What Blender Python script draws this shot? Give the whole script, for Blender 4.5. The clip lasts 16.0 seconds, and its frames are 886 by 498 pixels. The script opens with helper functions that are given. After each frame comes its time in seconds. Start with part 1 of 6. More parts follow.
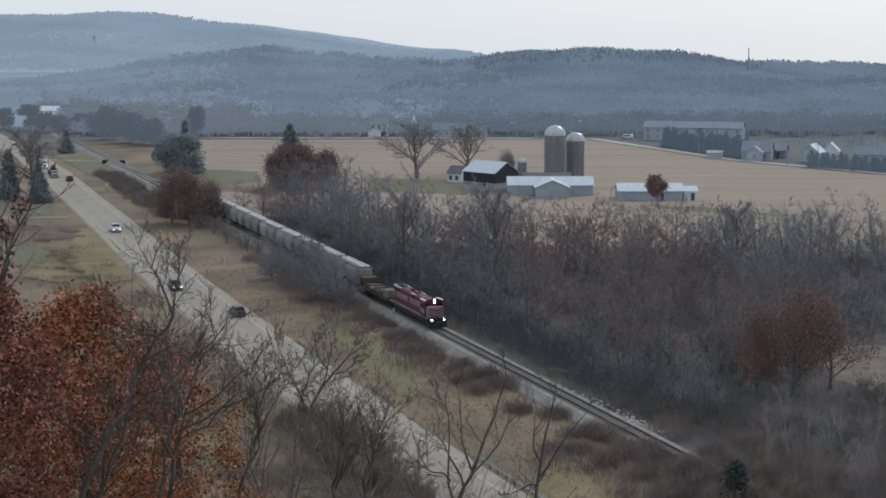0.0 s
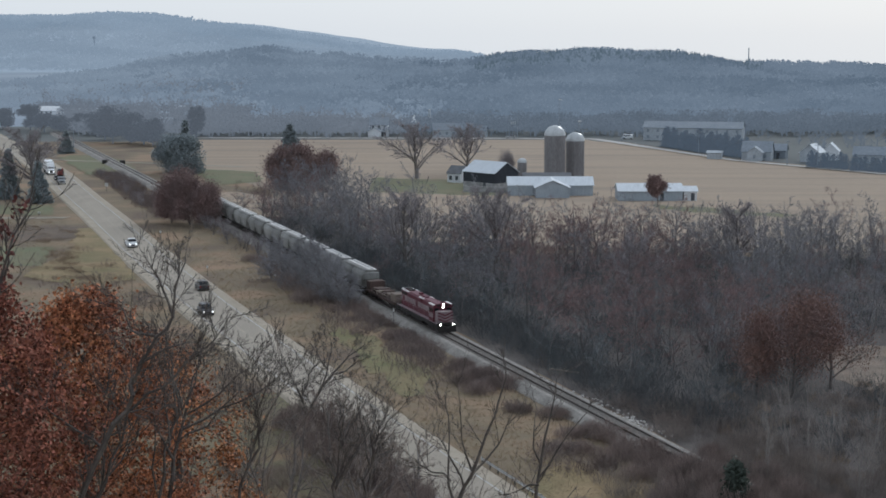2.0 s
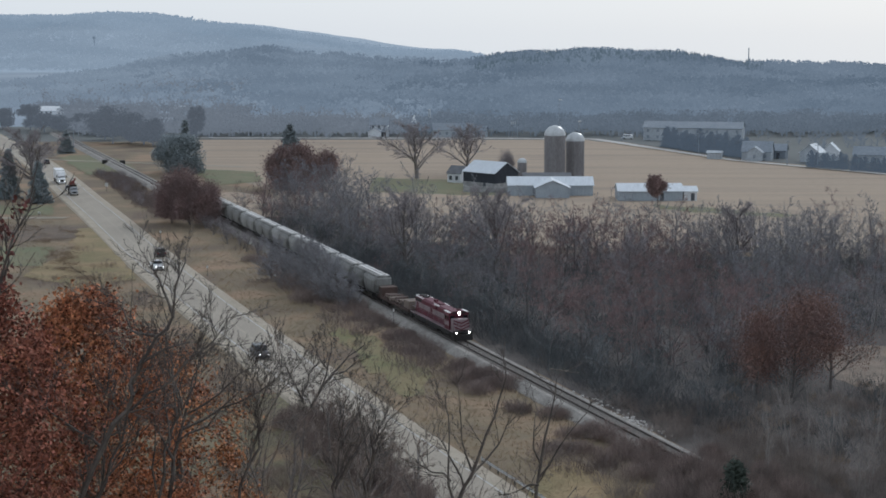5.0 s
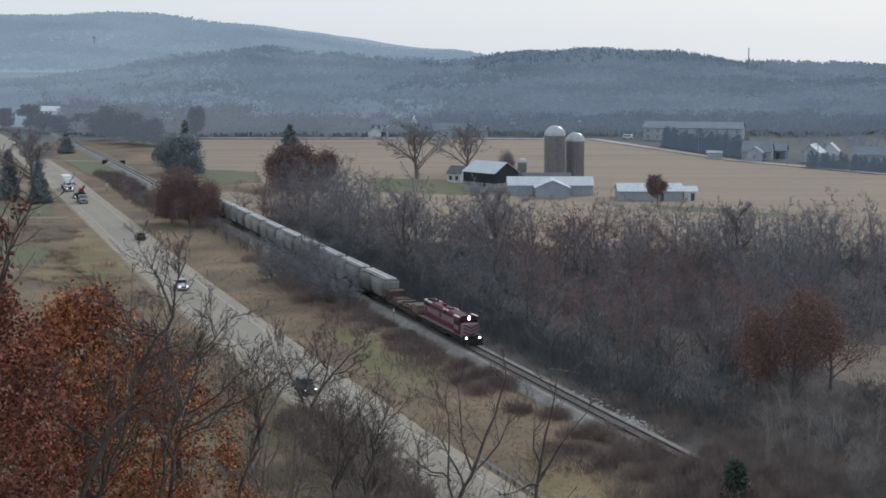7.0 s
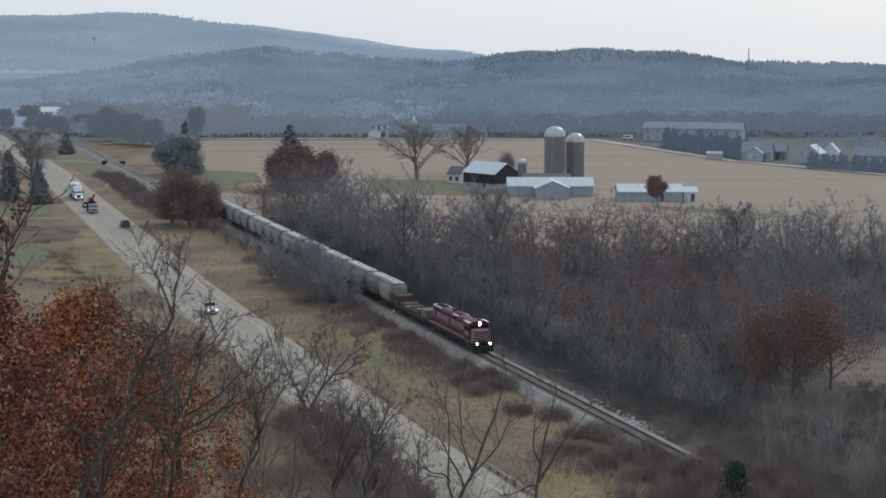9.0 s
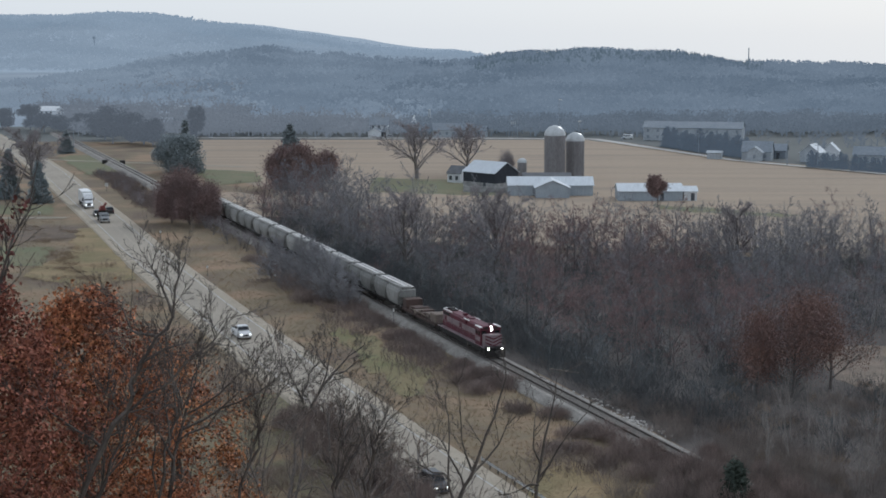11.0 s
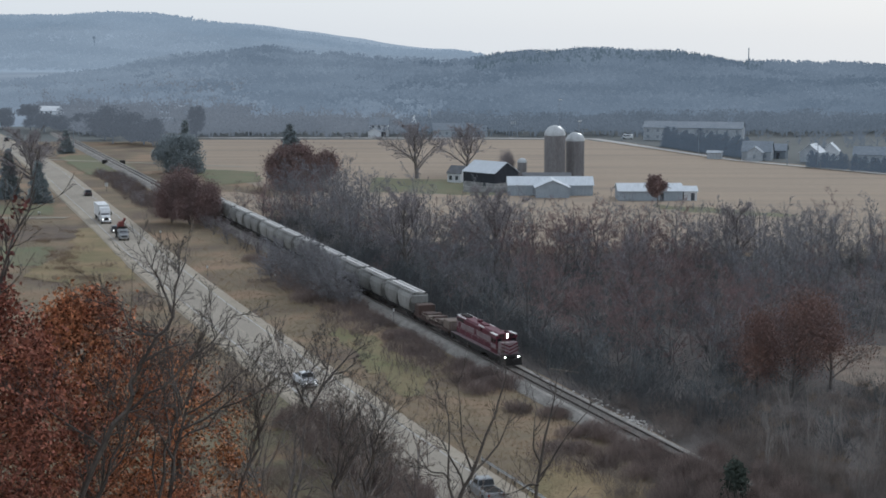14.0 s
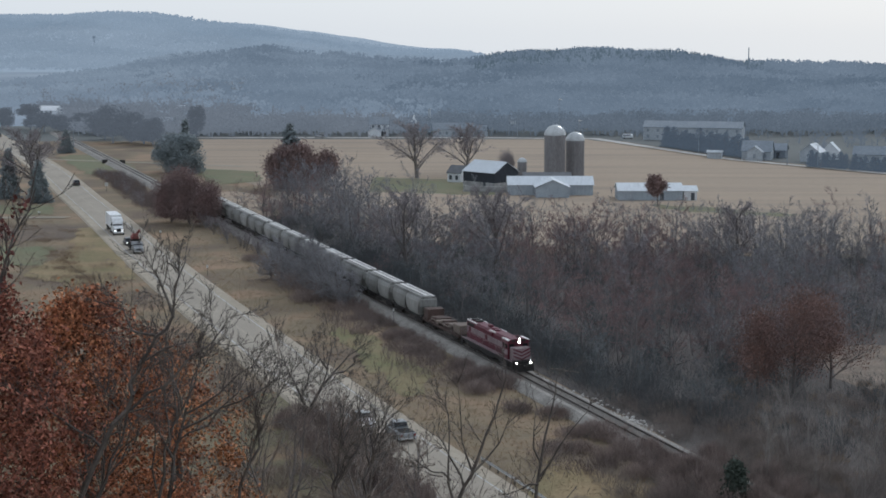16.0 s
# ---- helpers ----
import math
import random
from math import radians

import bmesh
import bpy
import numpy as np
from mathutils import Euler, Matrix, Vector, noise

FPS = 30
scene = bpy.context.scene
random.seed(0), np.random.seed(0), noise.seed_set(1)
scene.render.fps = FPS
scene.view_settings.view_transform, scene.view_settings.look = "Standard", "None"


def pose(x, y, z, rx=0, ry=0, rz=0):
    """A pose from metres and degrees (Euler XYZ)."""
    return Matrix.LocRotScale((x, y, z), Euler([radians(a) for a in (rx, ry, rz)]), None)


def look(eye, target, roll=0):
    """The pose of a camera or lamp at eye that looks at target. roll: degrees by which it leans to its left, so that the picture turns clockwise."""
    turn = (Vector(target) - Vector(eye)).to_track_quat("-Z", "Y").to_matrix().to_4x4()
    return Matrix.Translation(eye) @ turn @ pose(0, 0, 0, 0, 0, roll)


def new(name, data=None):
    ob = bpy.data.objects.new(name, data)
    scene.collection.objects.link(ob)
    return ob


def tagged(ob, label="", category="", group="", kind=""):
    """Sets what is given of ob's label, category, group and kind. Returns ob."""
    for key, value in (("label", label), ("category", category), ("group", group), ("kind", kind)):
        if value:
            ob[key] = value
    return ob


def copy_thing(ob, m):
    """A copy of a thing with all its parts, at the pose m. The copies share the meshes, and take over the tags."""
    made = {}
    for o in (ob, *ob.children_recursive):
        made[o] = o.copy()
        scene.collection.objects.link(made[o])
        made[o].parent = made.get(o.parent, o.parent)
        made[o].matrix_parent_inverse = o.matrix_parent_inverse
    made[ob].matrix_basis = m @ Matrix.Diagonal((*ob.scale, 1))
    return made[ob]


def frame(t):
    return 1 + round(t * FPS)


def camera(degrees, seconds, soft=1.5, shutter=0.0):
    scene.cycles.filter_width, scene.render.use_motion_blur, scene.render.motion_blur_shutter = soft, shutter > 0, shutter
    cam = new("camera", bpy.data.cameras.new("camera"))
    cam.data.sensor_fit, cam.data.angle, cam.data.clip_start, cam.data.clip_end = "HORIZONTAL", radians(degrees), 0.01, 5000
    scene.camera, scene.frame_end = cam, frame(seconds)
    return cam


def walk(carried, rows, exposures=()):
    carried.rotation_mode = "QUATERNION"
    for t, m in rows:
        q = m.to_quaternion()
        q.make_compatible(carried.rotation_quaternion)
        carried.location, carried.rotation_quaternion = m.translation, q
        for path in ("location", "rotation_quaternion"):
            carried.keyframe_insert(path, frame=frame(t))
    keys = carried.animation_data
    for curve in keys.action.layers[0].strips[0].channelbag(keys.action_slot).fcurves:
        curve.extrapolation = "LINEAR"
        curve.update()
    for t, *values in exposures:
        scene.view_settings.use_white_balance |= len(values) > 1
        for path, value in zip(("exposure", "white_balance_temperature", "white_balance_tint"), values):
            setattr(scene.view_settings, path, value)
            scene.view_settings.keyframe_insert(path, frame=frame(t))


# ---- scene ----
# ---------- camera: on a bluff 45 m above the valley floor ----------
cam = camera(31.0, 16.0, 1.75)
EYE = (0.0, 0.0, 45.5)


def tilted(t, down):
    """The camera's pose when nodded by `down` hundredths of a degree from its mean, fitted to jitter in the view."""
    return t, look(EYE, (0.0, 100.0, 45.5 - 100.0 * math.tan(radians(7.676 - 0.01 * down))))


walk(cam, [tilted(*row) for row in (
    (0.0, 0.0), (0.5, 3.0), (1.0, 0.4), (1.5, 0.8), (2.0, 0.4), (2.5, 2.2), (3.0, 0.2), (3.5, 0.4), (4.0, 3.0), (4.5, 1.0), (6.0, 0.0),
    (6.5, -1.6), (7.0, 0.6), (7.5, -0.6), (8.0, -2.0), (8.5, 2.4), (9.0, 3.0), (9.5, 1.0), (11.0, 0.5), (11.5, 0.4), (12.0, -2.0), (12.5, -1.0),
    (13.0, -2.0), (13.5, 0.2), (14.0, 0.2), (14.5, -1.6), (15.0, -2.0), (15.5, -2.0), (16.0, -1.0))],
    [(0.0, 0.0, 5850, 8), (16.0, 0.0, 5850, 8)])

# ---------- sky and sun: thin bright overcast ----------
SUN_EL, SUN_AZ = 34.0, 28.0   # degrees above the horizon, clockwise from +y
world = bpy.data.worlds.new("sky")
scene.world = world
world.use_nodes = True
wn, wl = world.node_tree.nodes, world.node_tree.links
wn.clear()
sky = wn.new("ShaderNodeTexSky")
sky.sky_type, sky.sun_disc = "NISHITA", False
sky.sun_elevation, sky.sun_rotation = radians(SUN_EL), radians(SUN_AZ)
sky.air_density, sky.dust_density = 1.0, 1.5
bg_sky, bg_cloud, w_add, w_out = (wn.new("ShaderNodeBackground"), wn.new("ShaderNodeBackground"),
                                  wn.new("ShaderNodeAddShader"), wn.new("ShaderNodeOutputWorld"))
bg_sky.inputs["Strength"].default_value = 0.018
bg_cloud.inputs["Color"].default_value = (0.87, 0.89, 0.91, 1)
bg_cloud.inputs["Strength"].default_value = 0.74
wl.new(sky.outputs[0], bg_sky.inputs["Color"])
wl.new(bg_sky.outputs[0], w_add.inputs[0])
wl.new(bg_cloud.outputs[0], w_add.inputs[1])
wl.new(w_add.outputs[0], w_out.inputs[0])
sun = new("sun", bpy.data.lights.new("sun", "SUN"))
sun.data.energy, sun.data.angle, sun.data.color = 0.9, radians(12), (1.0, 0.95, 0.88)
sun_dir = Vector((math.sin(radians(SUN_AZ)) * math.cos(radians(SUN_EL)),
                  math.cos(radians(SUN_AZ)) * math.cos(radians(SUN_EL)), math.sin(radians(SUN_EL))))
sun.rotation_euler = sun_dir.to_track_quat("Z", "Y").to_euler()
sun.location = (0, 0, 300)

# ---------- materials ----------
MATS = {}


def mat(name, color, rough=0.85, other=None, scale=1.0, fine=12.0, bump=0.0, metal=0.0, emit=0.0, island=0.0, streak=None, grain=0.18, each=0.0, third=None):
    """A surface with variation at two scales: broad patches towards `other`, fine grain, optional relief."""
    if name in MATS:
        return MATS[name]
    m = bpy.data.materials.new(name)
    m.use_nodes = True
    n, l = m.node_tree.nodes, m.node_tree.links
    b = n["Principled BSDF"]
    b.inputs["Roughness"].default_value, b.inputs["Metallic"].default_value = rough, metal
    b.inputs["Specular IOR Level"].default_value = 0.3
    other = other or tuple(c * 0.72 for c in color)
    tc = n.new("ShaderNodeTexCoord")
    mp = n.new("ShaderNodeMapping")
    mp.inputs["Scale"].default_value = streak or (1, 1, 1)
    l.new(tc.outputs["Object"], mp.inputs["Vector"])
    big, small = n.new("ShaderNodeTexNoise"), n.new("ShaderNodeTexNoise")
    big.inputs["Scale"].default_value, big.inputs["Detail"].default_value = scale, 5
    small.inputs["Scale"].default_value, small.inputs["Detail"].default_value = scale * fine, 3
    l.new(mp.outputs[0], big.inputs["Vector"])
    l.new(mp.outputs[0], small.inputs["Vector"])
    ramp = n.new("ShaderNodeValToRGB")
    ramp.color_ramp.elements[0].position, ramp.color_ramp.elements[1].position = 0.34, 0.68
    ramp.color_ramp.elements[0].color, ramp.color_ramp.elements[1].color = (*color, 1), (*other, 1)
    if third:
        ramp.color_ramp.elements.new(0.5).color = (*third, 1)
    l.new(big.outputs["Fac"], ramp.inputs["Fac"])
    val = n.new("ShaderNodeMapRange")
    val.inputs["From Min"].default_value, val.inputs["From Max"].default_value = 0.3, 0.7
    val.inputs["To Min"].default_value, val.inputs["To Max"].default_value = 1 - grain, 1 + grain
    l.new(small.outputs["Fac"], val.inputs["Value"])
    mul = n.new("ShaderNodeMix")
    mul.data_type, mul.blend_type = "RGBA", "MULTIPLY"
    mul.inputs["Factor"].default_value = 1.0
    l.new(ramp.outputs["Color"], mul.inputs["A"])
    l.new(val.outputs["Result"], mul.inputs["B"])
    out = mul.outputs["Result"]
    if island:
        geo, hsv, rng = n.new("ShaderNodeNewGeometry"), n.new("ShaderNodeHueSaturation"), n.new("ShaderNodeMapRange")
        rng.inputs["To Min"].default_value, rng.inputs["To Max"].default_value = 1 - island, 1 + island
        l.new(geo.outputs["Random Per Island"], rng.inputs["Value"])
        l.new(rng.outputs["Result"], hsv.inputs["Value"])
        l.new(out, hsv.inputs["Color"])
        out = hsv.outputs["Color"]
    if each:
        info, hue, span = n.new("ShaderNodeObjectInfo"), n.new("ShaderNodeHueSaturation"), n.new("ShaderNodeMapRange")
        span.inputs["To Min"].default_value, span.inputs["To Max"].default_value = 1 - each, 1 + each
        l.new(info.outputs["Random"], span.inputs["Value"])
        l.new(span.outputs["Result"], hue.inputs["Value"])
        l.new(out, hue.inputs["Color"])
        out = hue.outputs["Color"]
    l.new(out, b.inputs["Base Color"])
    if bump:
        bp = n.new("ShaderNodeBump")
        bp.inputs["Strength"].default_value, bp.inputs["Distance"].default_value = 0.6, bump
        l.new(small.outputs["Fac"], bp.inputs["Height"])
        l.new(bp.outputs[0], b.inputs["Normal"])
    if emit:
        l.new(out, b.inputs["Emission Color"])
        b.inputs["Emission Strength"].default_value = emit
    MATS[name] = m
    return m


GRASS = mat("dry valley grass", (0.262, 0.182, 0.120), 0.95, (0.132, 0.098, 0.076), 0.06, 30, 0.1, grain=0.14, third=(0.180, 0.143, 0.094))
HILLSOIL = mat("leaf-littered hillside", (0.235, 0.158, 0.10), 0.95, (0.118, 0.092, 0.066), 0.12, 25, 0.1, grain=0.4, third=(0.135, 0.122, 0.072))
FIELD = mat("harvested corn stubble", (0.335, 0.262, 0.195), 0.95, (0.255, 0.205, 0.162), 0.014, 50, 0.05, streak=(0.6, 8, 1), grain=0.12, third=(0.305, 0.245, 0.185))
LAWN = mat("autumn lawn", (0.135, 0.148, 0.085), 0.95, (0.172, 0.152, 0.095), 0.10, 30, 0.05)
VERGE = mat("tan tall verge grass", (0.27, 0.20, 0.115), 0.95, (0.155, 0.135, 0.068), 0.09, 25, 0.1)
ASPHALT = mat("bleached asphalt", (0.325, 0.288, 0.236), 0.85, (0.272, 0.242, 0.20), 0.06, 60, 0.004, streak=(3, 1, 1))
SHOULDER = mat("pale gravel shoulder", (0.37, 0.325, 0.26), 0.95, (0.30, 0.262, 0.205), 0.3, 20, 0.01)
WHITELINE = mat("worn white road paint", (0.48, 0.47, 0.45), 0.7, (0.33, 0.32, 0.30), 0.6, 10)
YELLOWLINE = mat("worn yellow road paint", (0.35, 0.308, 0.235), 0.7, (0.315, 0.278, 0.225), 0.6, 10)
BALLAST = mat("grey track ballast", (0.30, 0.282, 0.258), 0.95, (0.205, 0.192, 0.176), 0.35, 12, 0.08, grain=0.3)
RAILSTEEL = mat("rusty rail steel", (0.055, 0.045, 0.04), 0.6, (0.04, 0.033, 0.03), 1.0, 9)
SLEEPER = mat("weathered timber sleeper", (0.235, 0.215, 0.195), 0.9, (0.18, 0.165, 0.15), 2.0, 8)
BARK = mat("grey bark", (0.19, 0.17, 0.158), 0.95, (0.13, 0.116, 0.11), 0.8, 8, 0.02)
# haze over the wood is mixed into this lighter, bluer twig colour
TWIG = mat("bare twigs greyed by haze", (0.285, 0.278, 0.292), 0.95, (0.24, 0.241, 0.258), 0.08, 8, island=0.10, each=0.16)
REDTWIG = mat("reddish-brown bare twigs", (0.285, 0.198, 0.188), 0.95, (0.225, 0.165, 0.162), 0.08, 8, island=0.12, each=0.2)
BRUSH = mat("bare purplish brush twigs", (0.292, 0.232, 0.207), 0.95, (0.212, 0.174, 0.163), 0.12, 8, island=0.25, each=0.18)
SLOPETWIG = mat("warm grey slope twigs", (0.275, 0.222, 0.186), 0.95, (0.185, 0.152, 0.132), 0.3, 8, island=0.3)
PALETWIG = mat("grey-brown brush twigs", (0.295, 0.25, 0.222), 0.95, (0.205, 0.18, 0.166), 0.12, 8, island=0.25)
DARKBARK = mat("grey-brown bark", (0.158, 0.136, 0.120), 0.8, (0.08, 0.07, 0.064), 1.6, 6, 0.01, third=(0.108, 0.094, 0.085))
# wide leaf-to-leaf tone spread: real variety plus painted leaf highlights
OAKRED = mat("rust-red oak leaves", (0.48, 0.215, 0.098), 0.95, (0.20, 0.084, 0.058), 0.42, 9, island=0.8, third=(0.325, 0.135, 0.072))
# leaf colour is paled to include haze in front of the valley oaks
OAKBROWN = mat("brown oak leaves paled by haze", (0.245, 0.168, 0.155), 0.95, (0.195, 0.148, 0.142), 0.2, 6, island=0.18)
# needle colour is raised and blued so that it includes the haze
NEEDLE = mat("conifer needles lightened for haze", (0.255, 0.288, 0.298), 0.95, (0.215, 0.246, 0.258), 0.3, 8, island=0.06)
# haze before the valley trees is put into a pale tint and emission
MIDWOOD = mat("grey leafless woods in glowing haze", (0.0560, 0.0617, 0.0697), 1.0, (0.0465, 0.0523, 0.0603), 0.03, 4, island=0.02, emit=2.4, grain=0.03)
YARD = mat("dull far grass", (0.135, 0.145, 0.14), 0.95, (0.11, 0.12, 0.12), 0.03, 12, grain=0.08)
# distance haze over the hills is painted in as blue tint and emission
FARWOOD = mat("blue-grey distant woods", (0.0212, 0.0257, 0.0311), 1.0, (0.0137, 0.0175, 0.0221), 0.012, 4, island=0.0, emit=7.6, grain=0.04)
HAZEWOOD = mat("distant woods, pale haze in tint and glow", (0.0285, 0.0337, 0.0397), 1.0, (0.0208, 0.0254, 0.0309), 0.008, 4, island=0.0, emit=7.6, grain=0.05)
BLUEWOOD = mat("distant woods, mid haze in tint and glow", (0.0243, 0.0292, 0.0350), 1.0, (0.0172, 0.0214, 0.0265), 0.010, 4, island=0.0, emit=7.6, grain=0.04)
FARPINE = mat("distant pines, haze in tint and glow", (0.0128, 0.0166, 0.0198), 1.0, (0.0112, 0.0148, 0.0180), 0.01, 6, island=0.02, emit=7.5, grain=0.04)
BACKHILL = mat("far ridge, haze in tint and glow", (0.0338, 0.0405, 0.0480), 1.0, (0.0272, 0.0336, 0.0408), 0.005, 5, island=0.0, emit=7.6, grain=0.03)
FARGROUND = mat("far slopes, haze in tint and glow", (0.0338, 0.0405, 0.0480), 1.0, (0.0282, 0.0346, 0.0418), 0.005, 5, emit=7.6, grain=0.03)
# paler copy for the lower ridge: a haze gradient put into the colour
LOWHAZE = mat("low far-ridge woods, paler haze in tint and glow", (0.0330, 0.0392, 0.0462), 1.0, (0.0275, 0.0334, 0.0402), 0.005, 5, island=0.0, emit=7.6, grain=0.03)
# evergreen row: haze is imitated by blue tint and emission
FARNEEDLE = mat("far conifer needles in glowing haze", (0.030, 0.0375, 0.047), 0.95, (0.026, 0.033, 0.042), 0.2, 8, island=0.06, grain=0.08, emit=2.3)


# ---------- mesh helpers ----------
def link_mesh(name, verts, faces, material, parent=None, label="", smooth=False):
    me = bpy.data.meshes.new(name)
    me.from_pydata([tuple(v) for v in verts], [], [tuple(f) for f in faces])
    me.materials.append(material)
    if smooth:
        me.shade_smooth()
    ob = new(name, me)
    if parent:
        ob.parent = parent
    return tagged(ob, label)


def part(name, bm, material, parent=None, label="", smooth=False):
    """One mesh object from a bmesh, under a thing or a part."""
    me = bpy.data.meshes.new(name)
    bm.to_mesh(me)
    bm.free()
    me.materials.append(material)
    if smooth:
        me.shade_smooth()
    ob = new(name, me)
    if parent:
        ob.parent = parent
    return tagged(ob, label)


def thing(name, m, label, category, group="", kind=""):
    ob = new(name)
    ob.matrix_basis = m
    return tagged(ob, label, category, group, kind)


def box(bm, c, s, bevel=0.0, taper=None):
    """A box of size s about c; taper scales its top face in x and y."""
    r = bmesh.ops.create_cube(bm, size=1.0, matrix=Matrix.Translation(c) @ Matrix.Diagonal((*s, 1)))
    vs = r["verts"]
    if taper:
        for v in vs:
            if v.co.z > c[2]:
                v.co.x = c[0] + (v.co.x - c[0]) * taper[0]
                v.co.y = c[1] + (v.co.y - c[1]) * taper[1]
    if bevel:
        es = list({e for v in vs for e in v.link_edges})
        bmesh.ops.bevel(bm, geom=es, offset=bevel, segments=1, affect="EDGES")
    return vs


def rod(bm, a, b, r, n=8, r2=None):
    a, b = Vector(a), Vector(b)
    m = Matrix.Translation((a + b) / 2) @ (b - a).to_track_quat("Z", "Y").to_matrix().to_4x4()
    bmesh.ops.create_cone(bm, cap_ends=True, segments=n, radius1=r, radius2=r if r2 is None else r2, depth=(b - a).length, matrix=m)


def prism(bm, profile, y0, y1):
    """A closed profile in x and z, drawn out along y."""
    a = [bm.verts.new((x, y0, z)) for x, z in profile]
    b = [bm.verts.new((x, y1, z)) for x, z in profile]
    k = len(a)
    bm.faces.new(a)
    bm.faces.new(b[::-1])
    for i in range(k):
        bm.faces.new((a[i], b[i], b[(i + 1) % k], a[(i + 1) % k]))
    bmesh.ops.recalc_face_normals(bm, faces=bm.faces)


def one(name, material, parent, c, s, bevel=0.0, label="", taper=None):
    bm = bmesh.new()
    box(bm, c, s, bevel, taper)
    return part(name, bm, material, parent, label)


def tubes(segs, n=3):
    """Vertices and faces of tapered tubes; segs: rows of p0, p1, r0, r1."""
    s = np.asarray(segs, float)
    p0, p1, r0, r1 = s[:, 0:3], s[:, 3:6], s[:, 6], s[:, 7]
    d = p1 - p0
    d /= np.maximum(np.linalg.norm(d, axis=1, keepdims=True), 1e-6)
    ref = np.where(np.abs(d[:, 2:3]) > 0.9, [[1.0, 0, 0]], [[0, 0, 1.0]])
    u = np.cross(d, ref)
    u /= np.linalg.norm(u, axis=1, keepdims=True)
    w = np.cross(d, u)
    vs = []
    for p, r in ((p0, r0), (p1, r1)):
        for k in range(n):
            a = 2 * math.pi * k / n
            vs.append(p + r[:, None] * (u * math.cos(a) + w * math.sin(a)))
    v = np.stack(vs, 1).reshape(-1, 3)
    base = (np.arange(len(s)) * 2 * n)[:, None]
    faces = np.concatenate([base + [k, (k + 1) % n, n + (k + 1) % n, n + k] for k in range(n)])
    return v, faces


def spikes(segs):
    """Three-sided twigs that run out to a point."""
    v, _ = tubes(segs, 3)
    v = v.reshape(-1, 6, 3)
    v = np.concatenate([v[:, :3], v[:, 3:].mean(1, keepdims=True)], 1).reshape(-1, 3)
    base = (np.arange(len(segs)) * 4)[:, None]
    return v, np.concatenate([base + [k, (k + 1) % 3, 3] for k in range(3)])


def flakes(points, size, rng, flat=0.0, stretch=1.6):
    """Small four-cornered leaves or clumps at points, turned every way, each slightly folded."""
    p = np.asarray(points, float)
    k = len(p)
    a = rng.normal(size=(k, 3))
    a[:, 2] *= 1 - flat
    a /= np.linalg.norm(a, axis=1, keepdims=True)
    b = np.cross(a, rng.normal(size=(k, 3)))
    b /= np.linalg.norm(b, axis=1, keepdims=True)
    c = np.cross(a, b)
    s = size * rng.uniform(0.6, 1.4, (k, 1))
    v = np.stack([p - a * s * stretch * 0.5, p + b * s * 0.5 + c * s * 0.12, p + a * s * stretch * 0.5, p - b * s * 0.5 + c * s * 0.12], 1).reshape(-1, 3)
    return v, (np.arange(k) * 4)[:, None] + [0, 1, 2, 3]


def joined(*pairs):
    vs, fs, o = [], [], 0
    for v, f in pairs:
        vs.append(np.asarray(v))
        fs.extend((f + o).tolist() if isinstance(f, np.ndarray) else [[i + o for i in q] for q in f])
        o += len(v)
    return np.concatenate(vs), fs


# ---------- terrain ----------
def road_x(y):
    """The highway's middle: nearly straight, with slight bows."""
    return -1.1 - 0.365 * (y - 164.0) + float(np.interp(
        y, (150, 188, 215, 240, 262, 285, 330, 365, 400, 445, 490, 530, 590, 660, 730), (0, -1.0, -1.3, -1.5, -1.5, -1.4, -0.7, 0.4, 1.4, 2.2, 3.5, 4.4, 4.0, 1.8, 0)))


def track_x(y):
    return 25.6 - 0.357 * (y - 165.0)


def smooth(a, b, x):
    t = min(1.0, max(0.0, (x - a) / (b - a)))
    return t * t * (3 - 2 * t)


def ridge_right(x):
    """Ground height of the nearer wooded ridge along its crest, 1400 m off."""
    u = x / 1400.0 * 2827.0 + 784.0
    tops = np.interp(u, (-400, 0, 100, 230, 300, 400, 480, 560, 700, 780, 850, 920, 1000, 1100, 1200, 1270, 1300, 1400, 1568, 2000),
                     (0, 4, 10, 18, 27, 32, 36, 31, 26, 23, 27, 31, 33, 33, 31, 24, 22, 23, 20, 18))
    return float(tops) - 8.5 + 0.7 * math.sin(u / 23.0)


def ridge_far(x):
    """Ground height of the far ridge, 3000 m off."""
    tops = np.interp(x, (-1600, -823, -680, -550, -400, -298, -190, -88, 50, 180, 500, 1500), (55, 73, 73, 77, 59, 43, 27, 12, 3, -30, -70, -70))
    return float(tops) - 4.0 + 1.3 * math.sin(x / 55.0) + 0.8 * math.sin(x / 21.0)


def terrain(x, y):
    z = 0.0
    d = (road_x(y) - x) * 0.94
    if y < 102:
        z = 43.8 * (1 - max(0.0, y - 2) / 100.0) ** 1.5 * smooth(9, 36, d)
    if y > 720:
        start = 735 if x > 40 else 760 + 120 * smooth(40, -150, x)
        z += ridge_right(x) * smooth(start, 1400, y) ** 0.9 * (1 - smooth(1400, 1900, y))
        z += ridge_far(x) * smooth(1900, 3000, y)
    return z


